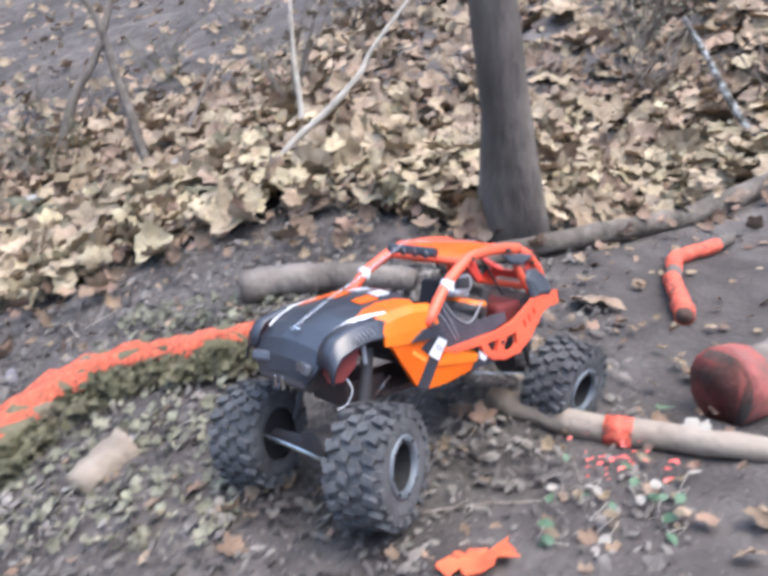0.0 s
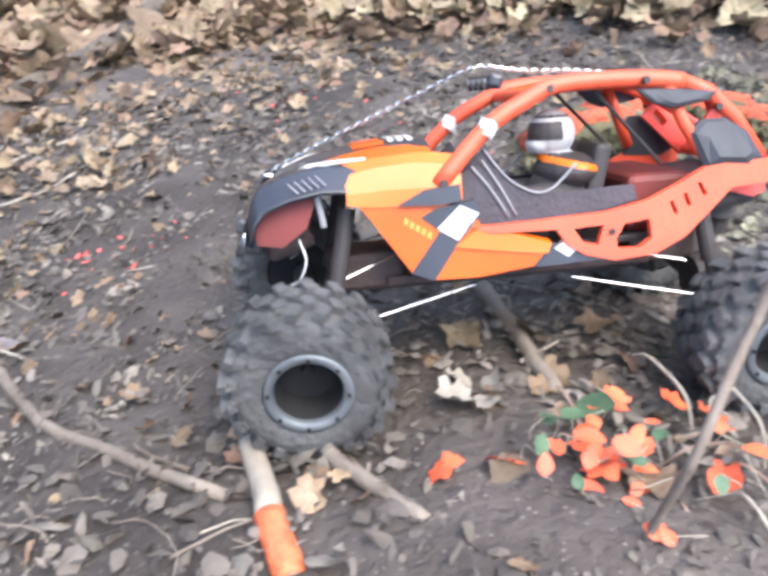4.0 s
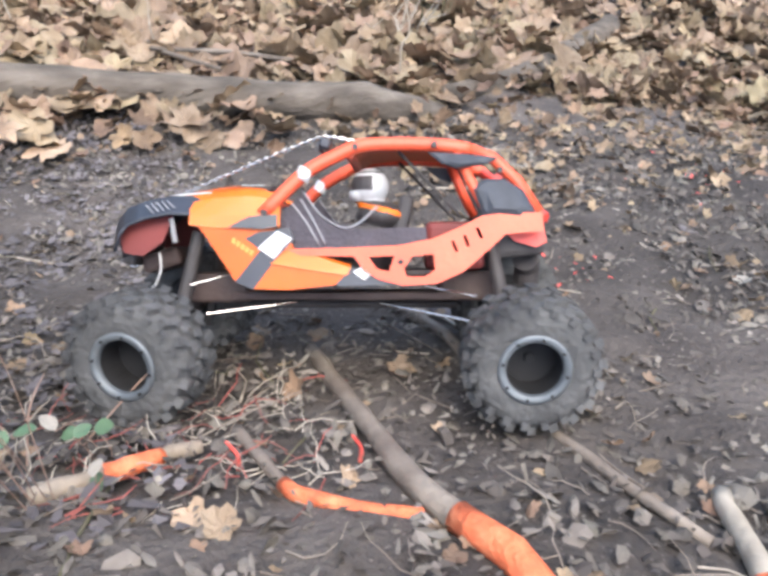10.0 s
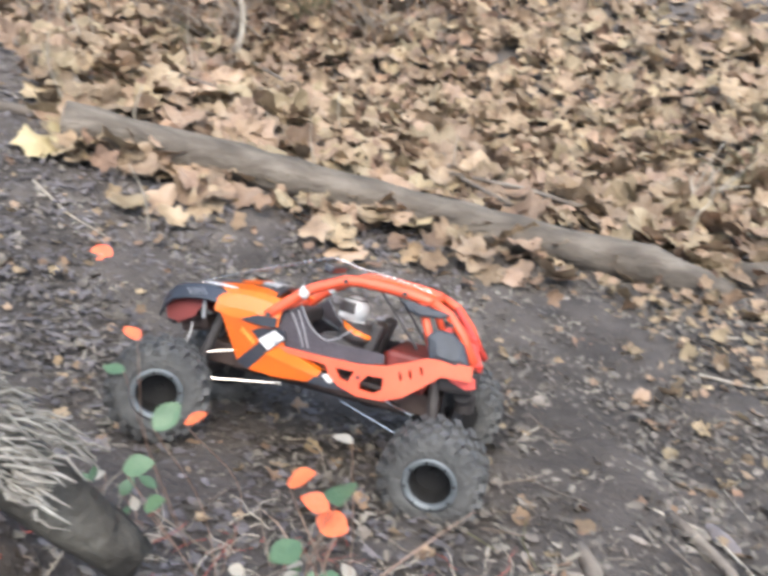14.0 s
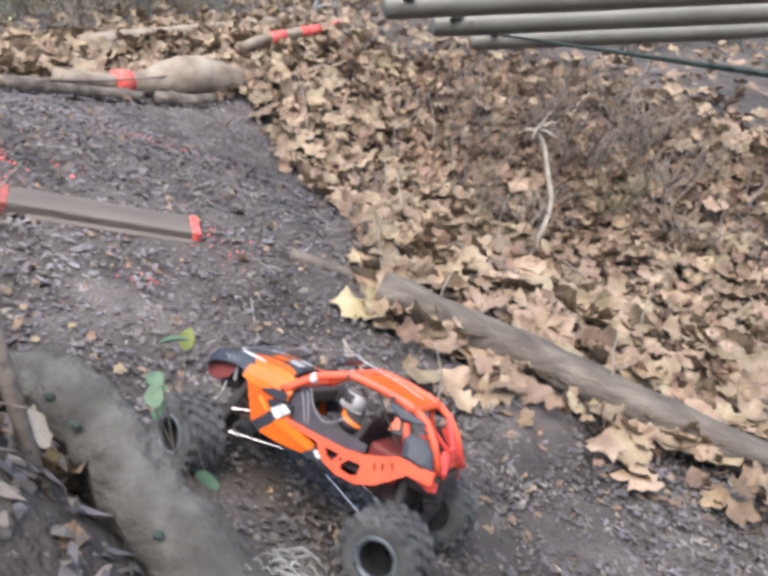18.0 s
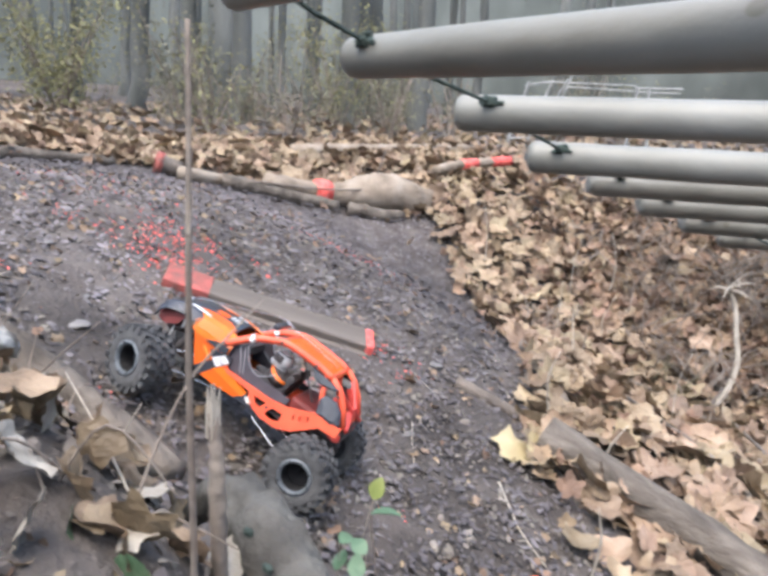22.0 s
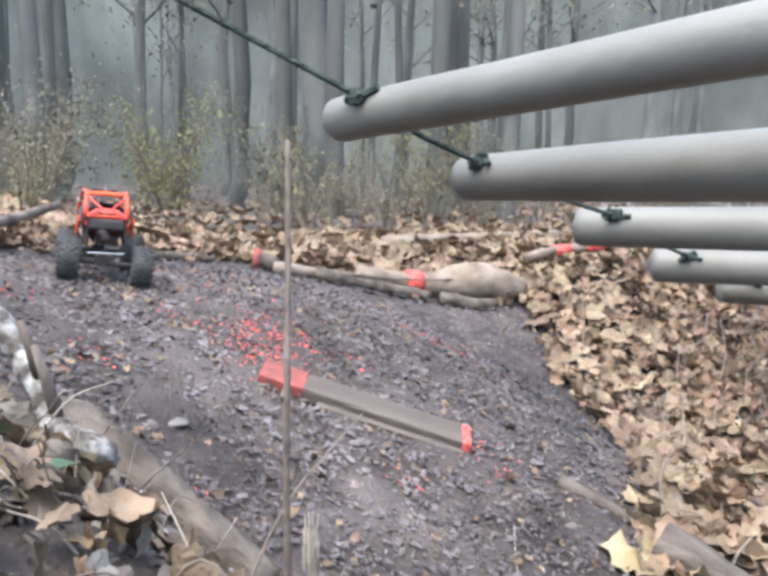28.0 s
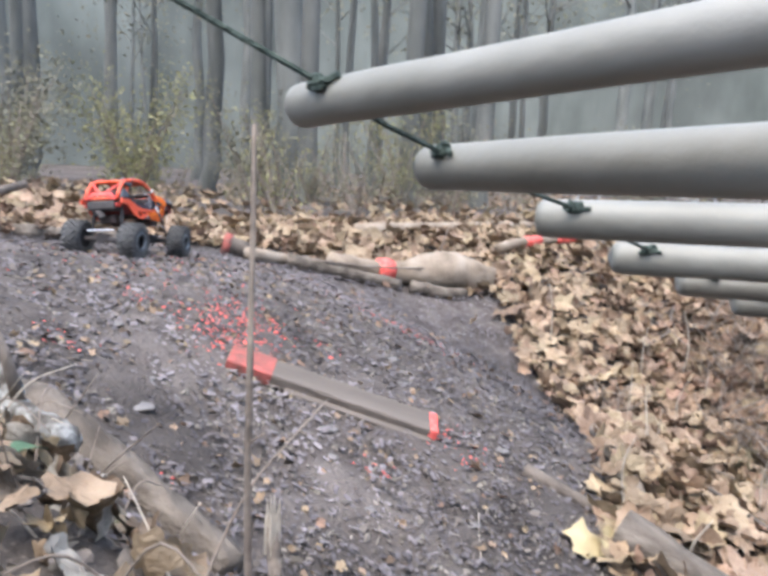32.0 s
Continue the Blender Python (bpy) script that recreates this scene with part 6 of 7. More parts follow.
def build_buggy():
    root = tagged(new("toy_buggy"), "orange and black remote-controlled rock-crawling buggy with large knobby tyres", "toy car")
    # chassis
    bm = bmesh.new()
    box(bm, (0.22, 0.075, 0.008), (-0.005, 0, 0.112), bevel=0.002)
    box(bm, (0.06, 0.06, 0.03), (0.12, 0, 0.12), bevel=0.004)
    box(bm, (0.06, 0.06, 0.03), (-0.13, 0, 0.122), bevel=0.004)
    part("chassis", bm, CHASSIS, root, "dusty dark chassis tub")
    bm = bmesh.new()
    box(bm, (0.17, 0.118, 0.006), (-0.03, 0, 0.135), bevel=0.002)
    box(bm, (0.006, 0.112, 0.05), (0.055, 0, 0.165), Euler((0, -0.25, 0)).to_matrix(), 0.002)
    box(bm, (0.03, 0.108, 0.02), (0.045, 0, 0.19), Euler((0, 0.2, 0)).to_matrix(), 0.004)
    part("cockpit", bm, PLASTIC, root, "dark moulded cockpit floor and dash")
    for s in (1, -1):
        bm = bmesh.new()
        box(bm, (0.05, 0.042, 0.012), (-0.03, s * 0.032, 0.148), bevel=0.004)
        box(bm, (0.014, 0.042, 0.065), (-0.062, s * 0.032, 0.178), Euler((0, -0.22, 0)).to_matrix(), 0.004)
        part("seat", bm, PLASTIC, root, "black bucket seat")
    bm = bmesh.new()
    box(bm, (0.056, 0.11, 0.046), (-0.114, 0, 0.161), bevel=0.006)
    part("engine_cover", bm, RED_IN, root, "red inner rear cover")
    # nose, hood and fenders
    def shell(name, stations, mat, label, thick=0.004):
        bm = bmesh.new()
        rows = []
        for x, w, zc, ze in stations:
            rows.append([bm.verts.new((x, w * u, ze + (zc - ze) * (1 - abs(u) ** 2.2))) for u in (-1, -0.8, -0.55, -0.25, 0, 0.25, 0.55, 0.8, 1)])
        for a, b in zip(rows, rows[1:]):
            for k in range(8):
                bm.faces.new((a[k], b[k], b[k + 1], a[k + 1]))
        bmesh.ops.recalc_face_normals(bm, faces=bm.faces)
        bmesh.ops.solidify(bm, geom=list(bm.faces), thickness=thick)
        return part(name, bm, mat, root, label, smooth=False)
    stations = [(0.214, 0.036, 0.158, 0.15), (0.211, 0.05, 0.174, 0.164), (0.202, 0.058, 0.19, 0.181), (0.185, 0.06, 0.203, 0.196), (0.16, 0.061, 0.2125, 0.2055), (0.146, 0.06, 0.2155, 0.2075), (0.12, 0.061, 0.22, 0.209), (0.095, 0.062, 0.2225, 0.21), (0.066, 0.064, 0.2225, 0.206)]
    shell("nose", stations[:6], SHELL_K, "glossy black nose")
    shell("hood", stations[5:], SHELL_K, "black hood with orange sides")

    def top_z(x, y):
        """Height of the nose and hood."""
        xs = [s[0] for s in reversed(stations)]
        w, zc, ze = (float(np.interp(x, xs, [s[k] for s in reversed(stations)])) for k in (1, 2, 3))
        return ze + (zc - ze) * (1 - min(1, abs(y) / w) ** 2.2)

    def patch(name, rows, mat, label, lift=0.0012, cross=4):
        """A thin sheet that follows the hood; rows of x and its two edges in y."""
        bm = bmesh.new()
        grid = [[bm.verts.new((x, ya + (yb - ya) * k / cross, top_z(x, ya + (yb - ya) * k / cross) + lift)) for k in range(cross + 1)] for x, ya, yb in rows]
        for a, b in zip(grid, grid[1:]):
            for k in range(cross):
                bm.faces.new((a[k], b[k], b[k + 1], a[k + 1]))
        bmesh.ops.recalc_face_normals(bm, faces=bm.faces)
        bmesh.ops.solidify(bm, geom=list(bm.faces), thickness=0.0008)
        return part(name, bm, mat, root, label)

    for s in (1, -1):
        patch("hood_side", [(0.15, s * 0.047, s * 0.052), (0.135, s * 0.04, s * 0.057), (0.11, s * 0.036, s * 0.0595), (0.085, s * 0.038, s * 0.061), (0.068, s * 0.044, s * 0.0625)], PAINT_O, "orange hood side")
        patch("hood_flash", [(0.192, s * 0.046, s * 0.0475), (0.18, s * 0.046, s * 0.054), (0.16, s * 0.0475, s * 0.056), (0.14, s * 0.051, s * 0.0575), (0.118, s * 0.056, s * 0.0585)], WHITE, "white flash decal", 0.0022)
        patch("hood_panel", [(0.125, s * 0.012, s * 0.028), (0.11, s * 0.012, s * 0.03), (0.1, s * 0.014, s * 0.03)], PAINT_O, "orange print on the hood")
        for k in range(3):
            patch("print_bar", [(0.096 - 0.0075 * k, s * 0.008, s * 0.026), (0.0915 - 0.0075 * k, s * 0.007, s * 0.024)], WHITE, "white print mark", 0.0016)
        # fender flare over the wheel
        bm = bmesh.new()
        rows = []
        for x, z in ((0.2085, 0.174), (0.2045, 0.19), (0.196, 0.2), (0.177, 0.2065), (0.154, 0.2105), (0.134, 0.2095), (0.12, 0.206)):
            rows.append([bm.verts.new((x - 0.1 * max(0, y - 0.066), s * y, z - 0.3 * max(0, y - 0.058) - (0.013 if y > 0.07 else 0))) for y in (0.05, 0.062, 0.068, 0.0725, 0.0735)])
        for a, b in zip(rows, rows[1:]):
            for k in range(4):
                bm.faces.new((a[k], b[k], b[k + 1], a[k + 1]))
        bmesh.ops.recalc_face_normals(bm, faces=bm.faces)
        bmesh.ops.solidify(bm, geom=list(bm.faces), thickness=0.003)
        fender = part("fender", bm, SHELL_K, root, "dark grey front fender", smooth=True)
        for k in range(5):
            rod("line", (0.176 - 0.005 * k, s * 0.0735, 0.2 + 0.0011 * k), (0.169 - 0.005 * k, s * 0.0738, 0.1925 + 0.0011 * k), 0.0006, GREY_BAR, fender)
        # red liner behind the fender
        bm = bmesh.new()
        plate(bm, [(0.206, 0.176), (0.206, 0.166), (0.202, 0.155), (0.184, 0.152), (0.165, 0.165), (0.156, 0.188), (0.158, 0.203), (0.18, 0.2), (0.197, 0.192)], 0.003)
        shift(bm, 0.058, 0.1, 0.18, s)
        part("fender_liner", bm, RED_IN, root, "dark red inner fender liner")
        rod("fender_strut", (0.156, s * 0.062, 0.188), (0.1525, s * 0.062, 0.165), 0.0025, GREY_BAR, root, "pale grey strut")
        # amber upper shell over the flank
        bm = bmesh.new()
        rows = []
        for x, zs in ((0.135, (0.181, 0.189, 0.202, 0.2095)), (0.112, (0.178, 0.19, 0.2065, 0.2125)), (0.084, (0.177, 0.19, 0.208, 0.2145)), (0.066, (0.1755, 0.189, 0.206, 0.2135)), (0.05, (0.179, 0.191, 0.203, 0.211))):
            rows.append([bm.verts.new((x, s * y, z)) for y, z in zip((0.0755, 0.074, 0.069, 0.0585), zs)])
        for a, b in zip(rows, rows[1:]):
            for k in range(3):
                bm.faces.new((a[k], b[k], b[k + 1], a[k + 1]))
        bmesh.ops.recalc_face_normals(bm, faces=bm.faces)
        bmesh.ops.solidify(bm, geom=list(bm.faces), thickness=0.003)
        upper = part("upper_flank", bm, PAINT_Y, root, "amber shell above the flank")
        bm = bmesh.new()
        plate(bm, [(0.098, 0.1785), (0.078, 0.1885), (0.052, 0.1905), (0.0515, 0.1785), (0.067, 0.1765)], 0.004)
        shift(bm, 0.0765, 0.115, 0.178, s)
        part("patch", bm, SHELL_K, upper, "black wedge printed on the shell")
        bm = bmesh.new()
        plate(bm, [(0.131, 0.184), (0.122, 0.174), (0.103, 0.146), (0.091, 0.128), (0.074, 0.121), (0.041, 0.12), (-0.002, 0.1245), (-0.017, 0.14), (0.014, 0.15), (0.037, 0.157), (0.042, 0.174), (0.067, 0.176), (0.1, 0.1775)], 0.005)
        shift(bm, 0.074, 0.08, 0.15, s)
        flank = part("flank", bm, PAINT_O, root, "orange side panel")
        # bevel along the flank's upper edge; amber colour stands for its lit highlight
        bm = bmesh.new()
        low, high = [(0.058, 0.1445), (0.02, 0.138), (-0.013, 0.1335)], [(0.04, 0.1575), (0.012, 0.1505), (-0.0165, 0.141)]
        rows = [[bm.verts.new((x, s * 0.0785, z)) for x, z in low], [bm.verts.new((x, s * 0.0772, z - 0.001)) for x, z in high], [bm.verts.new((x, s * 0.072, z + 0.001)) for x, z in high]]
        for a, b in zip(rows, rows[1:]):
            for k in range(2):
                bm.faces.new((a[k], a[k + 1], b[k + 1], b[k]))
        bmesh.ops.recalc_face_normals(bm, faces=bm.faces)
        bmesh.ops.solidify(bm, geom=list(bm.faces), thickness=-0.001)
        part("ridge", bm, PAINT_Y, flank, "upper bevel of the flank, its highlight coloured amber")
        bm = bmesh.new()
        plate(bm, [(0.041, 0.1775), (0.07, 0.174), (0.082, 0.168), (0.068, 0.157), (0.0915, 0.1275), (0.074, 0.1205), (0.053, 0.149), (0.036, 0.167)], 0.0054)
        shift(bm, 0.0744, 0.08, 0.15, s)
        part("stripe", bm, SHELL_K, flank, "black diagonal stripe")
        bm = bmesh.new()
        plate(bm, [(0.07, 0.159), (0.052, 0.175), (0.038, 0.168), (0.055, 0.149)], 0.006)
        shift(bm, 0.075, 0.08, 0.15, s)
        dec = part("decal", bm, WHITE, flank, "white decal with fine grey lines")
        for k in range(5):
            bm = bmesh.new()
            x, z = 0.0555 - 0.0026 * k, 0.1695 - 0.0016 * k
            plate(bm, [(x, z), (x - 0.0009, z - 0.0007), (x + 0.003, z - 0.0075), (x + 0.0039, z - 0.0068)], 0.0066)
            shift(bm, 0.0751, 0.08, 0.15, s)
            part("line", bm, GREY_BAR, dec)
        for k in range(5):
            bm = bmesh.new()
            x, z = 0.0935 - 0.0042 * k, 0.169 - 0.0028 * k
            plate(bm, [(x, z), (x - 0.0026, z - 0.0016), (x - 0.0012, z - 0.0062), (x + 0.0014, z - 0.0046)], 0.0062)
            shift(bm, 0.0746, 0.08, 0.15, s)
            part("print_bar", bm, AMBER_BAR, flank)
        bm = bmesh.new()
        plate(bm, [(-0.002, 0.1415), (-0.017, 0.141), (-0.045, 0.1335), (-0.073, 0.1255), (-0.045, 0.1245), (-0.004, 0.1235)], 0.0045)
        shift(bm, 0.074, 0.08, 0.15, s)
        sill = part("sill", bm, SHELL_K, root, "black and white sill")
        bm = bmesh.new()
        plate(bm, [(-0.019, 0.1365), (-0.027, 0.142), (-0.039, 0.1365), (-0.029, 0.1295)], 0.006)
        shift(bm, 0.0746, 0.08, 0.15, s)
        part("decal", bm, WHITE, sill, "small white decal")
        # orange-red side rail with openings
        bm = bmesh.new()
        plate(bm, [(0.044, 0.158), (-0.009, 0.159), (-0.06, 0.161), (-0.092, 0.167), (-0.119, 0.1785), (-0.138, 0.188), (-0.158, 0.1905), (-0.193, 0.191), (-0.194, 0.174), (-0.159, 0.171), (-0.144, 0.157), (-0.121, 0.137), (-0.097, 0.126), (-0.065, 0.124), (-0.042, 0.13), (-0.028, 0.1385), (-0.02, 0.151), (0.03, 0.152)], 0.006,
              [[(-0.033, 0.1505), (-0.057, 0.1515), (-0.052, 0.137), (-0.041, 0.1395)], [(-0.0735, 0.151), (-0.093, 0.153), (-0.0945, 0.1385), (-0.085, 0.132), (-0.068, 0.1325), (-0.066, 0.14)], [(-0.109, 0.1645), (-0.112, 0.1655), (-0.116, 0.1555), (-0.113, 0.1545)], [(-0.12, 0.1695), (-0.123, 0.1705), (-0.1265, 0.1605), (-0.1235, 0.1595)], [(-0.1315, 0.1765), (-0.1345, 0.1775), (-0.139, 0.168), (-0.136, 0.167)]])
        shift(bm, 0.0765, 0.1, 0.15, s)
        part("side_rail", bm, CAGE, root, "orange-red side rail with cut-outs")
        bm = bmesh.new()
        tube(bm, [(-0.063, s * 0.077, 0.146), (-0.063, s * 0.0815, 0.146)], 0.0026, 10)
        part("rail_bolt", bm, PLASTIC, root)
        bm = bmesh.new()
        plate(bm, [(0.062, 0.188), (0.042, 0.2), (0.03, 0.213), (0.014, 0.191), (-0.002, 0.18), (-0.03, 0.176), (-0.058, 0.178), (-0.086, 0.178), (-0.088, 0.167), (-0.05, 0.158), (0.044, 0.155)], 0.003)
        shift(bm, 0.066, 0.15, 0.17, s)
        lining = part("door_lining", bm, LINING, root, "dark purple-grey door lining")
        for line in ([(0.03, 0.213), (0.014, 0.1915), (-0.002, 0.1805), (-0.014, 0.178), (-0.026, 0.184), (-0.041, 0.198)], [(0.04, 0.201), (0.026, 0.183), (0.014, 0.162)], [(0.032, 0.205), (0.02, 0.186), (0.008, 0.163)]):
            bm = bmesh.new()
            tube(bm, curve_points([(x, s * (0.0685 - 0.15 * (z - 0.17)), z) for x, z in line], 3), 0.0011, 6)
            part("piping", bm, GREY_BAR, lining, "pale grey piping", smooth=True)
        # roll cage
        cage = curve_points([(0.067, s * 0.071, 0.19), (0.028, s * 0.066, 0.2285), (-0.004, s * 0.062, 0.2465), (-0.024, s * 0.06, 0.255), (-0.06, s * 0.058, 0.257), (-0.1, s * 0.056, 0.2555), (-0.128, s * 0.055, 0.252)], 4)
        bm = bmesh.new()
        tube(bm, cage, 0.0066, 12)
        hoop = part("cage_rail", bm, CAGE, root, "orange-red roll cage rail", smooth=True)
        for x, z in ((0.064, 0.192), (-0.02, 0.2535), (-0.094, 0.255)):
            bm = bmesh.new()
            tube(bm, [(x, s * (0.072 if z < 0.2 else 0.062), z), (x, s * (0.0785 if z < 0.2 else 0.0675), z)], 0.003, 8)
            part("cage_bolt", bm, PLASTIC, hoop)
        bm = bmesh.new()
        tube(bm, [(0.031, s * 0.066, 0.2235), (0.025, s * 0.066, 0.233)], 0.0075, 10)
        box(bm, (0.006, 0.005, 0.011), (0.0275, s * 0.0735, 0.2285), bevel=0.001)
        part("strap", bm, WHITE, hoop, "white cable clip")
        bm = bmesh.new()
        tube(bm, [(-0.128, s * 0.055, 0.252), (-0.15, s * 0.055, 0.243), (-0.172, s * 0.056, 0.222), (-0.192, s * 0.058, 0.192)], 0.006, 8)
        part("rear_stay", bm, CAGE, root, "orange-red rear stay", smooth=True)
        bm = bmesh.new()
        tube(bm, [(-0.116, s * 0.055, 0.25), (-0.128, s * 0.058, 0.222), (-0.142, s * 0.066, 0.196)], 0.0052, 8)
        part("pillar", bm, CAGE, root, "orange-red centre pillar", smooth=True)
        bm = dome([(-0.13, 0.214), (-0.14, 0.223), (-0.16, 0.223), (-0.177, 0.212), (-0.188, 0.191), (-0.176, 0.184), (-0.14, 0.187)], 0.068, 0.006, s, 0.25, 0.2)
        part("quarter_panel", bm, CARBON, root, "dark grey rear quarter panel")
        bm = dome([(-0.088, 0.249), (-0.123, 0.247), (-0.153, 0.243), (-0.145, 0.237), (-0.115, 0.2325), (-0.102, 0.237)], 0.063, 0.003, s, 0.3, 0.24)
        part("roof_wing", bm, CARBON, root, "dark grey roof side wing")
        bm = bmesh.new()
        plate(bm, [(-0.16, 0.176), (-0.198, 0.175), (-0.2, 0.164), (-0.19, 0.1595), (-0.17, 0.165)], 0.003)
        shift(bm, 0.056, 0.05, 0.17, s)
        part("rear_liner", bm, CAGE_RED, root, "red inner panel behind the rail")
        for x, z in ((-0.156, 0.2315), (-0.19, 0.197)):
            bm = bmesh.new()
            tube(bm, [(x, s * 0.058, z), (x, s * 0.0615, z)], 0.0028, 8)
            part("stay_bolt", bm, PLASTIC, root)
        # rear frame of small plates
        bm = bmesh.new()
        plate(bm, [(-0.148, 0.222), (-0.158, 0.236), (-0.176, 0.218), (-0.196, 0.19), (-0.186, 0.186)], 0.005, [[(-0.158, 0.222), (-0.161, 0.229), (-0.172, 0.217), (-0.168, 0.212)]])
        shift(bm, 0.052, 0, 0, s)
        part("rear_plate", bm, CAGE_RED, root, "red rear cage plate")
        rod("interior_tube", (0.04, s * 0.05, 0.19), (-0.055, s * 0.05, 0.152), 0.003, CARBON, root)
        rod("interior_tube", (-0.06, s * 0.045, 0.252), (-0.12, s * 0.04, 0.19), 0.0016, PLASTIC, root, "black inner brace")
        rod("trailing_link", (0.118, s * 0.082, 0.098), (0.038, s * 0.052, 0.107), 0.001, STEEL, root, "bright steel link")
        rod("trailing_link", (-0.042, s * 0.052, 0.106), (-0.135, s * 0.084, 0.09), 0.001, STEEL, root, "bright steel link")
        rod("upper_link", (0.139, s * 0.06, 0.124), (0.1, s * 0.045, 0.135), 0.0009, STEEL, root, "bright steel upper link")
        rod("upper_link", (-0.085, s * 0.045, 0.122), (-0.134, s * 0.06, 0.113), 0.001, STEEL, root, "bright steel upper link")
        for x, lean in ((0.155, -0.012), (-0.165, 0.01)):
            bm = bmesh.new()
            tube(bm, [(x, s * 0.055, 0.075), (x + lean, s * 0.05, 0.125)], 0.0035, 10)
            tube(bm, [(x + lean * 0.6, s * 0.052, 0.11), (x + lean * 1.8, s * 0.046, 0.175)], 0.0068, 12)
            part("shock", bm, PLASTIC, root, "black coil-over shock")
    # roof
    bm = bmesh.new()
    rows = []
    for x, zc in ((-0.012, 0.2505), (-0.03, 0.2585), (-0.06, 0.2615), (-0.1, 0.2595), (-0.132, 0.253)):
        rows.append([bm.verts.new((x, y, zc - 0.05 * abs(y) ** 1.0 * 1.2)) for y in (-0.054, -0.03, 0, 0.03, 0.054)])
    for a, b in zip(rows, rows[1:]):
        for k in range(4):
            bm.faces.new((a[k], b[k], b[k + 1], a[k + 1]))
    bmesh.ops.recalc_face_normals(bm, faces=bm.faces)
    bmesh.ops.solidify(bm, geom=list(bm.faces), thickness=0.003)
    part("roof", bm, PAINT_O, root, "orange roof panel")
    for x, z, w, mat in ((-0.014, 0.2485, 0.06, CAGE), (-0.126, 0.251, 0.056, CAGE), (0.06, 0.2, 0.066, CAGE), (-0.19, 0.19, 0.058, CAGE)):
        rod("cross_bar", (x, -w, z), (x, w, z), 0.005, mat, root, "orange-red cross bar", 10)
    bm = bmesh.new()
    box(bm, (0.012, 0.075, 0.011), (0.012, 0, 0.2615), Euler((0, -0.3, 0)).to_matrix(), 0.003)
    lamp = part("light_bar", bm, SHELL_K, root, "black roof light bar")
    for k in range(4):
        bm = bmesh.new()
        tube(bm, [(0.016, -0.027 + 0.018 * k, 0.26), (0.0195, -0.027 + 0.018 * k, 0.259)], 0.0048, 12)
        part("lens", bm, GLASSY, lamp, "clear round lens")
    # rear end seen from behind
    bm = bmesh.new()
    plate(bm, [(-0.055, 0.19), (-0.03, 0.212), (0.03, 0.212), (0.055, 0.19), (0.05, 0.183), (0.02, 0.2), (-0.02, 0.2), (-0.05, 0.183)], 0.005)
    for v in bm.verts:
        x, y, z = v.co
        v.co = (-0.196 + y + 0.6 * (z - 0.19), x, z)
    part("rear_brace", bm, CAGE_RED, root, "red rear brace")
    for s in (1, -1):
        rod("rear_diagonal", (-0.186, s * 0.012, 0.21), (-0.15, s * 0.05, 0.243), 0.004, CAGE_RED, root, "red diagonal", 8)
        rod("rear_diagonal", (-0.2, s * 0.053, 0.188), (-0.187, s * 0.02, 0.207), 0.004, CAGE_RED, root, "red diagonal", 8)
    bm = bmesh.new()
    box(bm, (0.05, 0.1, 0.03), (-0.175, 0, 0.165), Euler((0, 0.1, 0)).to_matrix(), 0.006)
    part("rear_box", bm, PLASTIC, root, "black rear tub")
    bm = bmesh.new()
    tube(bm, [(-0.19, 0.0, 0.125), (-0.19, 0.006, 0.14), (-0.186, 0.02, 0.148)], 0.013, 14)
    part("spare_gear", bm, PLASTIC, root, "black round motor behind the axle")
    # nose details
    bm = bmesh.new()
    box(bm, (0.014, 0.074, 0.03), (0.205, 0, 0.158), Euler((0, -0.3, 0)).to_matrix(), 0.003)
    part("grille", bm, PLASTIC, root, "black grille")
    bm = bmesh.new()
    box(bm, (0.04, 0.05, 0.02), (0.18, 0, 0.148), Euler((0, 0.3, 0)).to_matrix(), 0.005)
    part("bumper_mount", bm, CHASSIS, root, "dusty dark bumper mount")
    for s in (1, -1):
        bm = bmesh.new()
        box(bm, (0.008, 0.026, 0.012), (0.2115, s * 0.034, 0.168), Euler((0, -0.3, s * -0.3)).to_matrix(), 0.003)
        part("headlight", bm, GLASSY, root, "smoked headlight")
        bm = bmesh.new()
        box(bm, (0.004, 0.003, 0.014), (0.216, s * 0.006, 0.147), bevel=0.001)
        part("tow_tab", bm, STEEL, root, "small steel tow tab")
        bm = bmesh.new()
        tube(bm, curve_points([(0.172, s * 0.05, 0.155), (0.168, s * 0.058, 0.14), (0.174, s * 0.056, 0.125), (0.182, s * 0.05, 0.12)], 4), 0.0008, 5)
        part("wire", bm, WHITE, root, "thin pale wire")
    # axles and steering
    for x in (0.172, -0.178):
        bm = bmesh.new()
        tube(bm, [(0, -0.072, 0), (0, 0.072, 0)], 0.0095, 12)
        tube(bm, [(-0.012, 0.012, 0.004), (0.014, 0.012, 0.004)], 0.019, 14)
        box(bm, (0.02, 0.03, 0.024), (0, 0, 0.006), bevel=0.004)
        axle = part("axle", bm, PLASTIC, root, "black solid axle")
        axle.location = (x, 0, 0.06)
        AXLES.append((axle, x))
    rod("steering_link", (0.196, -0.066, 0.066), (0.196, 0.066, 0.066), 0.0024, STEEL, root, "bright steering link")
    rod("sway_bar", (-0.205, -0.05, 0.085), (-0.205, 0.05, 0.085), 0.003, STEEL, root, "bright rear cross rod")
    rod("drive_shaft", (0.12, 0.005, 0.102), (-0.12, 0.005, 0.102), 0.004, PLASTIC, root, "black drive shaft")
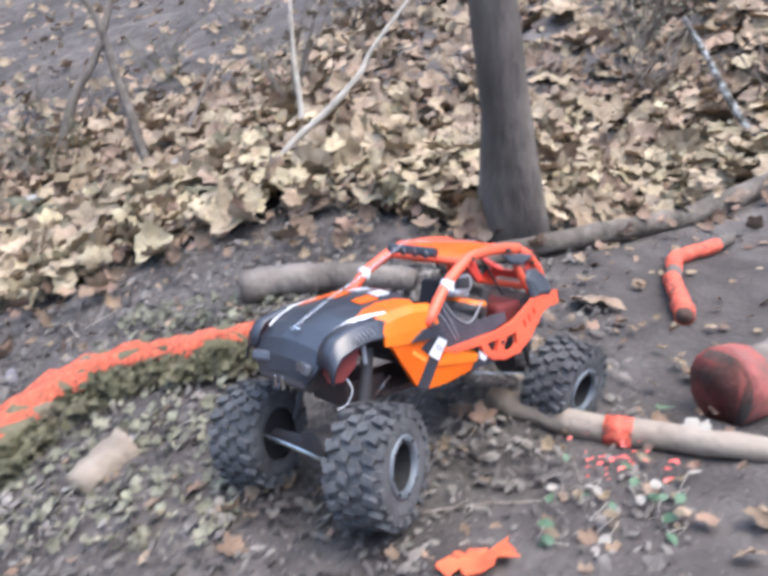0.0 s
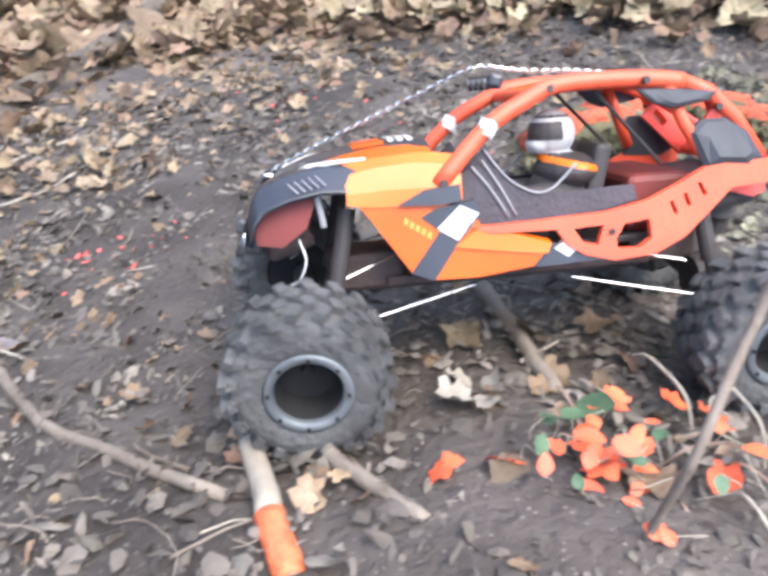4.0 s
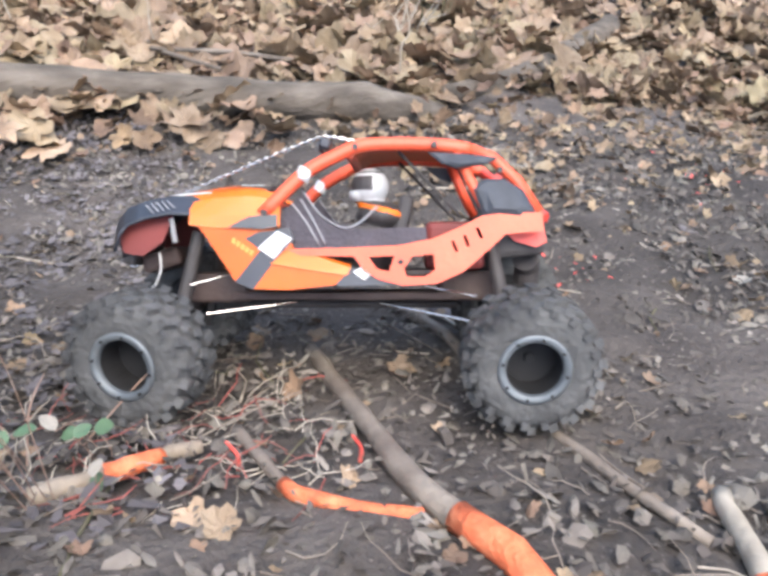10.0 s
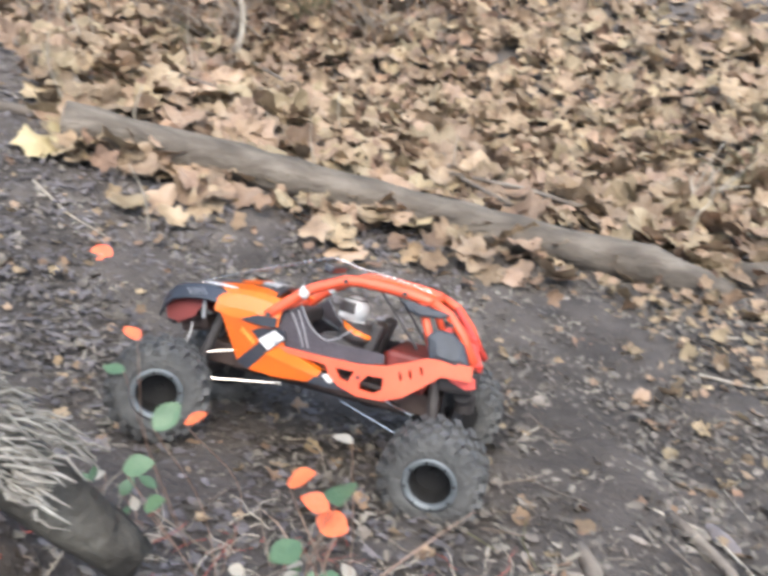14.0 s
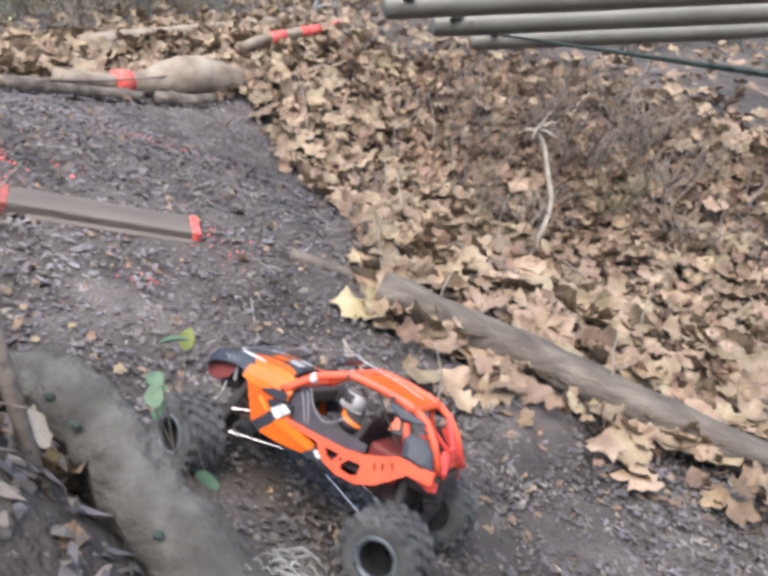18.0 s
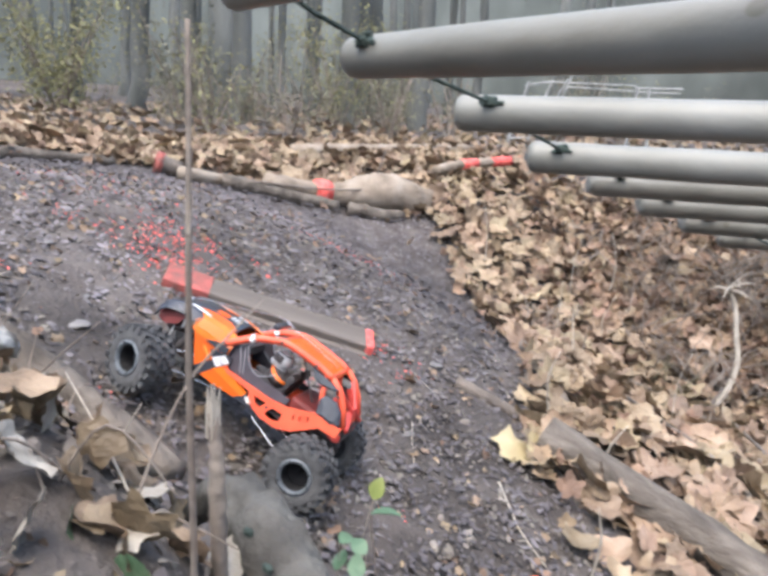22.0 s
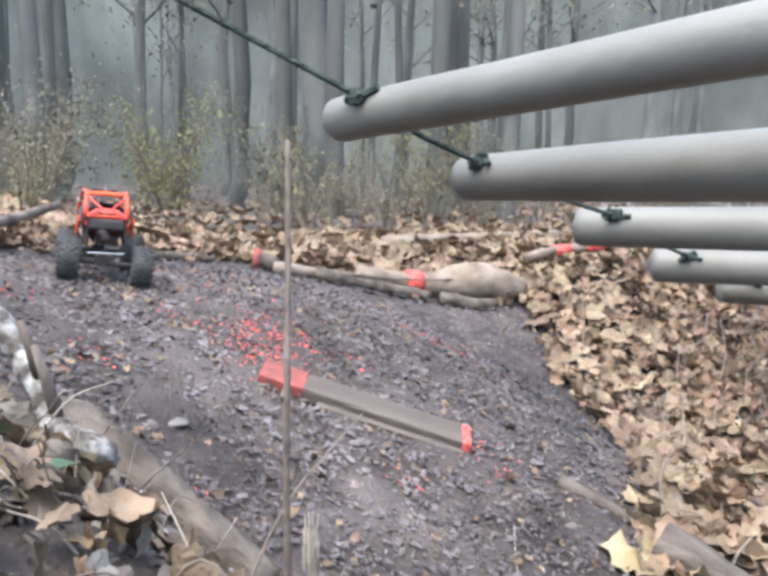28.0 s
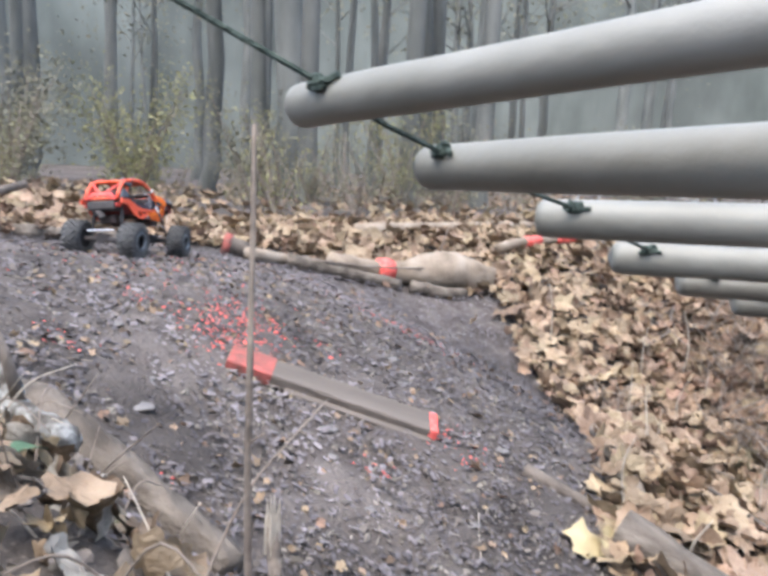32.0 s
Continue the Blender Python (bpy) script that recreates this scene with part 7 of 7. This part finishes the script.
    # chain from hood to roof
    def chain(points):
        bm = bmesh.new()
        line = curve_points(points, 60)
        length, step = 0.0, 0.0042
        spots = [line[0]]
        for a, b in zip(line, line[1:]):
            length += (b - a).length
            if length > step:
                spots.append(b.copy())
                length = 0.0
        for k, (a, b) in enumerate(zip(spots, spots[1:])):
            d = (b - a).normalized()
            side = d.orthogonal().normalized()
            side = Matrix.Rotation(math.pi / 2 * (k % 2) + 0.4, 3, d) @ side
            mid = (a + b) / 2
            ring = [mid + d * (0.0032 * math.cos(t * math.pi / 4)) + side * (0.0015 * math.sin(t * math.pi / 4)) for t in range(9)]
            tube(bm, ring, 0.0005, 4, caps=False)
        return part("chain", bm, STEEL, root, "thin bright steel chain from hood to roof")
    chain([(0.19, 0, 0.2035), (0.15, 0, 0.2215), (0.09, 0.002, 0.246), (0.03, 0, 0.27), (0.012, 0, 0.2735), (-0.02, 0, 0.2685), (-0.07, 0, 0.265), (-0.118, 0, 0.259)])
    bm = bmesh.new()
    ring = [Vector((0.192 + 0.006 * math.cos(t * math.pi / 6), 0.006 * math.sin(t * math.pi / 6), 0.2005)) for t in range(13)]
    tube(bm, ring, 0.001, 6, caps=False)
    part("hood_ring", bm, STEEL, root, "steel ring on the hood")
    return root


def build_driver():
    """Helmeted toy driver: one plain shape."""
    bm = bmesh.new()
    spots = ((0, 0, 0.03, (0.026, 0.028, 0.036)), (-0.008, 0, 0.06, (0.025, 0.032, 0.015)), (0.002, 0, 0.072, (0.013, 0.013, 0.012)), (0.003, 0, 0.089, (0.019, 0.0175, 0.0185)), (0.014, 0, 0.081, (0.0095, 0.013, 0.008)), (0.02, 0.022, 0.044, (0.026, 0.009, 0.009)), (0.02, -0.022, 0.044, (0.026, 0.009, 0.009)), (0.035, 0.014, 0.012, (0.034, 0.009, 0.01)), (0.035, -0.014, 0.012, (0.034, 0.009, 0.01)))
    for x, y, z, s in spots:
        bmesh.ops.create_uvsphere(bm, u_segments=18, v_segments=12, radius=1, matrix=Matrix.Translation((x, y, z)) @ Matrix.Diagonal((*s, 1)))
    rough = part("toy_driver", bm, PLASTIC, smooth=True)
    skin = rough.modifiers.new("skin", "REMESH")
    skin.mode, skin.voxel_size, skin.use_smooth_shade = "VOXEL", 0.0014, True
    me = bpy.data.meshes.new_from_object(rough.evaluated_get(bpy.context.evaluated_depsgraph_get()))
    bpy.data.objects.remove(rough)
    driver = new("toy_driver", me)
    driver.parent = buggy
    driver["label"] = "small toy driver with a white helmet and amber collar"
    driver.location = (-0.035, 0.034, 0.13)
    me.materials.clear()
    for mat in (PLASTIC, HELMET, PAINT_Y):
        me.materials.append(mat)
    for f in me.polygons:
        c = f.center
        visor = c.x > -0.001 and 0.0845 < c.z < 0.0985
        if c.z > 0.0745 and not visor and not 0.1015 < c.z < 0.1035:
            f.material_index = 1
        elif 0.0655 < c.z - 0.25 * c.x < 0.0705 and c.z < 0.0745 and c.x < 0.016 and c.y > -0.01:
            f.material_index = 2
    return driver


buggy = build_buggy()
WHEELS = [(build_wheel(buggy, x, s * 0.1, s), x, s * 0.1) for x in (0.174, -0.178) for s in (1, -1)]
build_driver()


# ---- what moves ----
CAR = [
    (0.0, 1.1482, -0.3123, -0.1393, 142.8, -22.0, 14.8),
    (0.5, 1.0906, -0.2872, -0.1120, 148.3, -15.4, 17.2),
    (1.0, 1.0059, -0.2489, -0.0795, 152.5, -11.3, 22.5),
    (1.5, 0.8675, -0.1497, -0.0514, 152.6, -7.1, 26.1),
    (2.0, 0.8257, -0.1044, -0.0505, 151.1, -5.6, 29.8),
    (2.5, 0.7935, -0.0582, -0.0535, 145.3, -5.1, 33.0),
    (3.0, 0.6909, -0.0272, -0.0215, 143.9, -4.7, 33.1),
    (3.5, 0.6544, 0.0076, -0.0310, 143.7, 0.0, 35.4),
    (4.0, 0.6143, 0.0725, -0.0404, 143.9, -1.1, 34.5),
    (4.5, 0.5668, 0.1207, -0.0693, 143.9, -0.5, 34.6),
    (6.5, 0.4277, 0.2008, -0.0359, 147.9, 1.8, 28.9),
    (7.0, 0.4035, 0.2163, -0.0357, 148.1, 1.9, 27.5),
    (7.5, 0.3236, 0.2495, -0.0254, 154.8, -1.5, 35.9),
    (8.0, 0.3044, 0.2472, -0.0257, 156.6, -1.1, 40.2),
    (8.5, 0.2723, 0.2646, -0.0312, 160.1, -1.3, 40.3),
    (9.0, 0.2057, 0.3051, -0.0392, 161.7, -1.7, 40.3),
    (9.5, 0.1976, 0.3460, -0.0690, 161.8, 0.4, 41.2),
    (10.0, 0.1403, 0.3886, -0.0772, 163.6, 1.5, 43.8),
    (10.5, 0.1239, 0.4017, -0.0839, 164.4, 1.3, 42.7),
    (11.0, 0.1031, 0.4165, -0.0856, 166.3, -0.0, 40.7),
    (11.5, 0.0591, 0.4570, -0.0934, 163.0, 2.6, 39.3),
    (12.0, -0.0253, 0.5333, -0.1165, 160.1, 1.0, 40.1),
    (12.5, -0.0759, 0.5600, -0.1335, 162.5, -1.3, 38.6),
    (13.0, -0.1361, 0.5843, -0.1441, 163.7, -1.3, 36.5),
    (13.5, -0.1835, 0.6013, -0.1534, 167.1, -4.3, 37.7),
    (14.0, -0.2157, 0.6127, -0.1621, 170.0, -4.8, 35.5),
    (14.5, -0.2543, 0.6207, -0.1625, 173.2, -7.1, 35.6),
    (15.0, -0.2952, 0.6426, -0.1733, 179.0, -9.7, 35.0),
    (15.5, -0.3761, 0.6604, -0.1724, 181.6, -12.7, 37.6),
    (17.5, -0.6224, 0.7519, -0.1799, 178.6, -11.7, 28.0),
    (18.0, -0.7070, 0.7507, -0.1499, 178.7, -12.5, 28.4),
    (18.5, -0.8210, 0.7397, -0.1156, 182.0, -15.0, 29.8),
    (19.0, -0.9150, 0.7451, -0.0987, 188.1, -20.6, 30.8),
    (19.5, -1.0026, 0.7640, -0.0820, 193.2, -23.1, 27.3),
    (20.0, -1.0514, 0.7762, -0.0780, 198.0, -24.2, 25.7),
    (20.5, -1.1131, 0.7609, -0.0563, 201.8, -25.1, 22.7),
    (21.0, -1.1423, 0.7544, -0.0495, 205.4, -27.1, 18.8),
    (21.5, -1.2063, 0.7463, -0.0168, 204.3, -26.7, 18.4),
    (22.0, -1.2538, 0.7564, -0.0020, 204.0, -27.1, 15.7),
    (22.5, -1.3616, 0.7549, 0.0306, 203.8, -27.4, 18.3),
    (23.0, -1.4708, 0.7496, 0.0766, 201.4, -29.7, 20.0),
    (23.5, -1.5732, 0.7519, 0.1235, 200.1, -29.0, 15.3),
    (24.0, -1.6885, 0.7337, 0.1744, 199.8, -29.9, 13.7),
    (24.5, -1.7459, 0.7033, 0.2158, 205.1, -28.1, 6.8),
    (25.0, -1.8165, 0.6675, 0.2521, 214.3, -24.0, 0.1),
    (25.5, -1.9280, 0.6476, 0.3031, 211.2, -22.7, -3.3),
    (27.5, -2.3674, 0.7407, 0.3488, 175.6, -2.1, 2.9),
    (28.0, -2.5266, 0.8264, 0.3497, 163.8, 0.4, 4.4),
    (28.5, -2.6519, 0.9133, 0.3307, 154.6, 4.3, 2.0),
    (29.0, -2.6897, 0.9725, 0.3159, 146.7, 8.4, -1.0),
    (29.5, -2.6636, 0.9652, 0.3256, 144.0, 8.3, 1.7),
    (30.0, -2.6303, 0.9495, 0.3218, 140.5, 4.8, 2.2),
    (30.5, -2.6908, 0.9815, 0.3187, 139.8, 5.6, 4.3),
    (31.0, -2.7709, 1.0903, 0.3090, 133.9, 6.6, 0.4),
    (32.0, -2.7485, 1.1263, 0.3081, 129.2, 6.0, -5.3),
]


def car_pose(x, y, z, yaw, pitch, roll):
    return pose(x, y, z, roll, pitch, yaw)


# seconds, lift of the left front and rear wheel in metres, steering to the left in degrees
SPRINGS = [
    (0.0, 0.012, 0.008, 18), (1.0, 0.012, 0.008, 16), (2.0, 0.010, 0.003, -8), (3.0, 0.003, 0.004, -7), (4.0, 0.007, 0.002, -2), (6.0, 0.016, 0.0, 14), (7.0, 0.020, -0.001, 20),
    (8.0, 0.010, -0.002, 14), (9.0, 0.011, 0.001, -10), (10.0, 0.001, 0.0, -12), (11.0, 0.007, 0.001, -8), (12.0, 0.006, 0.003, 22), (13.0, 0.015, 0.003, 20), (14.0, 0.014, 0.005, 22),
    (15.0, 0.009, 0.004, 22), (16.5, 0.009, 0.006, 4), (18.0, 0.009, 0.012, -16), (19.0, 0.021, 0.022, -14), (20.0, 0.025, 0.030, 6), (22.0, 0.025, 0.037, -22), (24.0, 0.016, 0.035, -18),
    (25.0, 0.024, 0.030, -8), (26.5, 0.012, 0.012, -14), (28.0, 0.002, 0.004, -10), (32.0, 0.002, 0.004, 6)]


def motions():
    walk(buggy, [(r[0], car_pose(*r[1:])) for r in CAR])
    # wheels roll with the way made, steer in front, and tilt with their axles
    t = np.array([r[0] for r in CAR])
    place = np.array([r[1:] for r in CAR])
    fine = np.arange(0, 32.01, 0.1)
    now = np.stack([np.interp(fine, t, place[:, k]) for k in range(6)], 1)
    springs = np.array(SPRINGS)
    heading = np.stack([np.cos(np.radians(now[:, 3])), np.sin(np.radians(now[:, 3]))], 1)
    ahead = np.r_[0, (np.diff(now[:, :2], axis=0) * heading[:-1]).sum(1)]
    roll = np.degrees(np.cumsum(np.clip(ahead, -0.07, 0.07)) / 0.06)
    steer = np.interp(fine, springs[:, 0], springs[:, 3])
    tilts = {}
    for axle, ax in AXLES:
        left = np.interp(fine, springs[:, 0], springs[:, 1 if ax > 0 else 2])
        right = []
        for row in now:
            p = car_pose(*row) @ Vector((ax, -0.1, 0))
            right.append(ground_z(p.x, p.y) - p.z)
        right = np.convolve(np.pad(np.clip(right, -0.016, 0.05), 4, mode="edge"), np.ones(9) / 9, "valid")
        tilt = np.degrees(np.arctan2(left - right, 0.2))
        tilts[ax > 0] = (left, right, tilt)
        walk(axle, [(float(a), pose(ax, 0, 0.06 + float(l + r) / 2, float(g), 0, 0)) for a, l, r, g in zip(fine, left, right, tilt)])
    for wheel, wx, wy in WHEELS:
        left, right, tilt = tilts[wx > 0]
        walk(wheel, [(float(a), pose(wx, wy, 0.06 + float(d), 0, 0, float(s) if wx > 0 else 0) @ pose(0, 0, 0, float(g)) @ pose(0, 0, 0, 0, float(o))) for a, d, g, s, o in zip(fine, left if wy > 0 else right, tilt, steer, roll)])


motions()
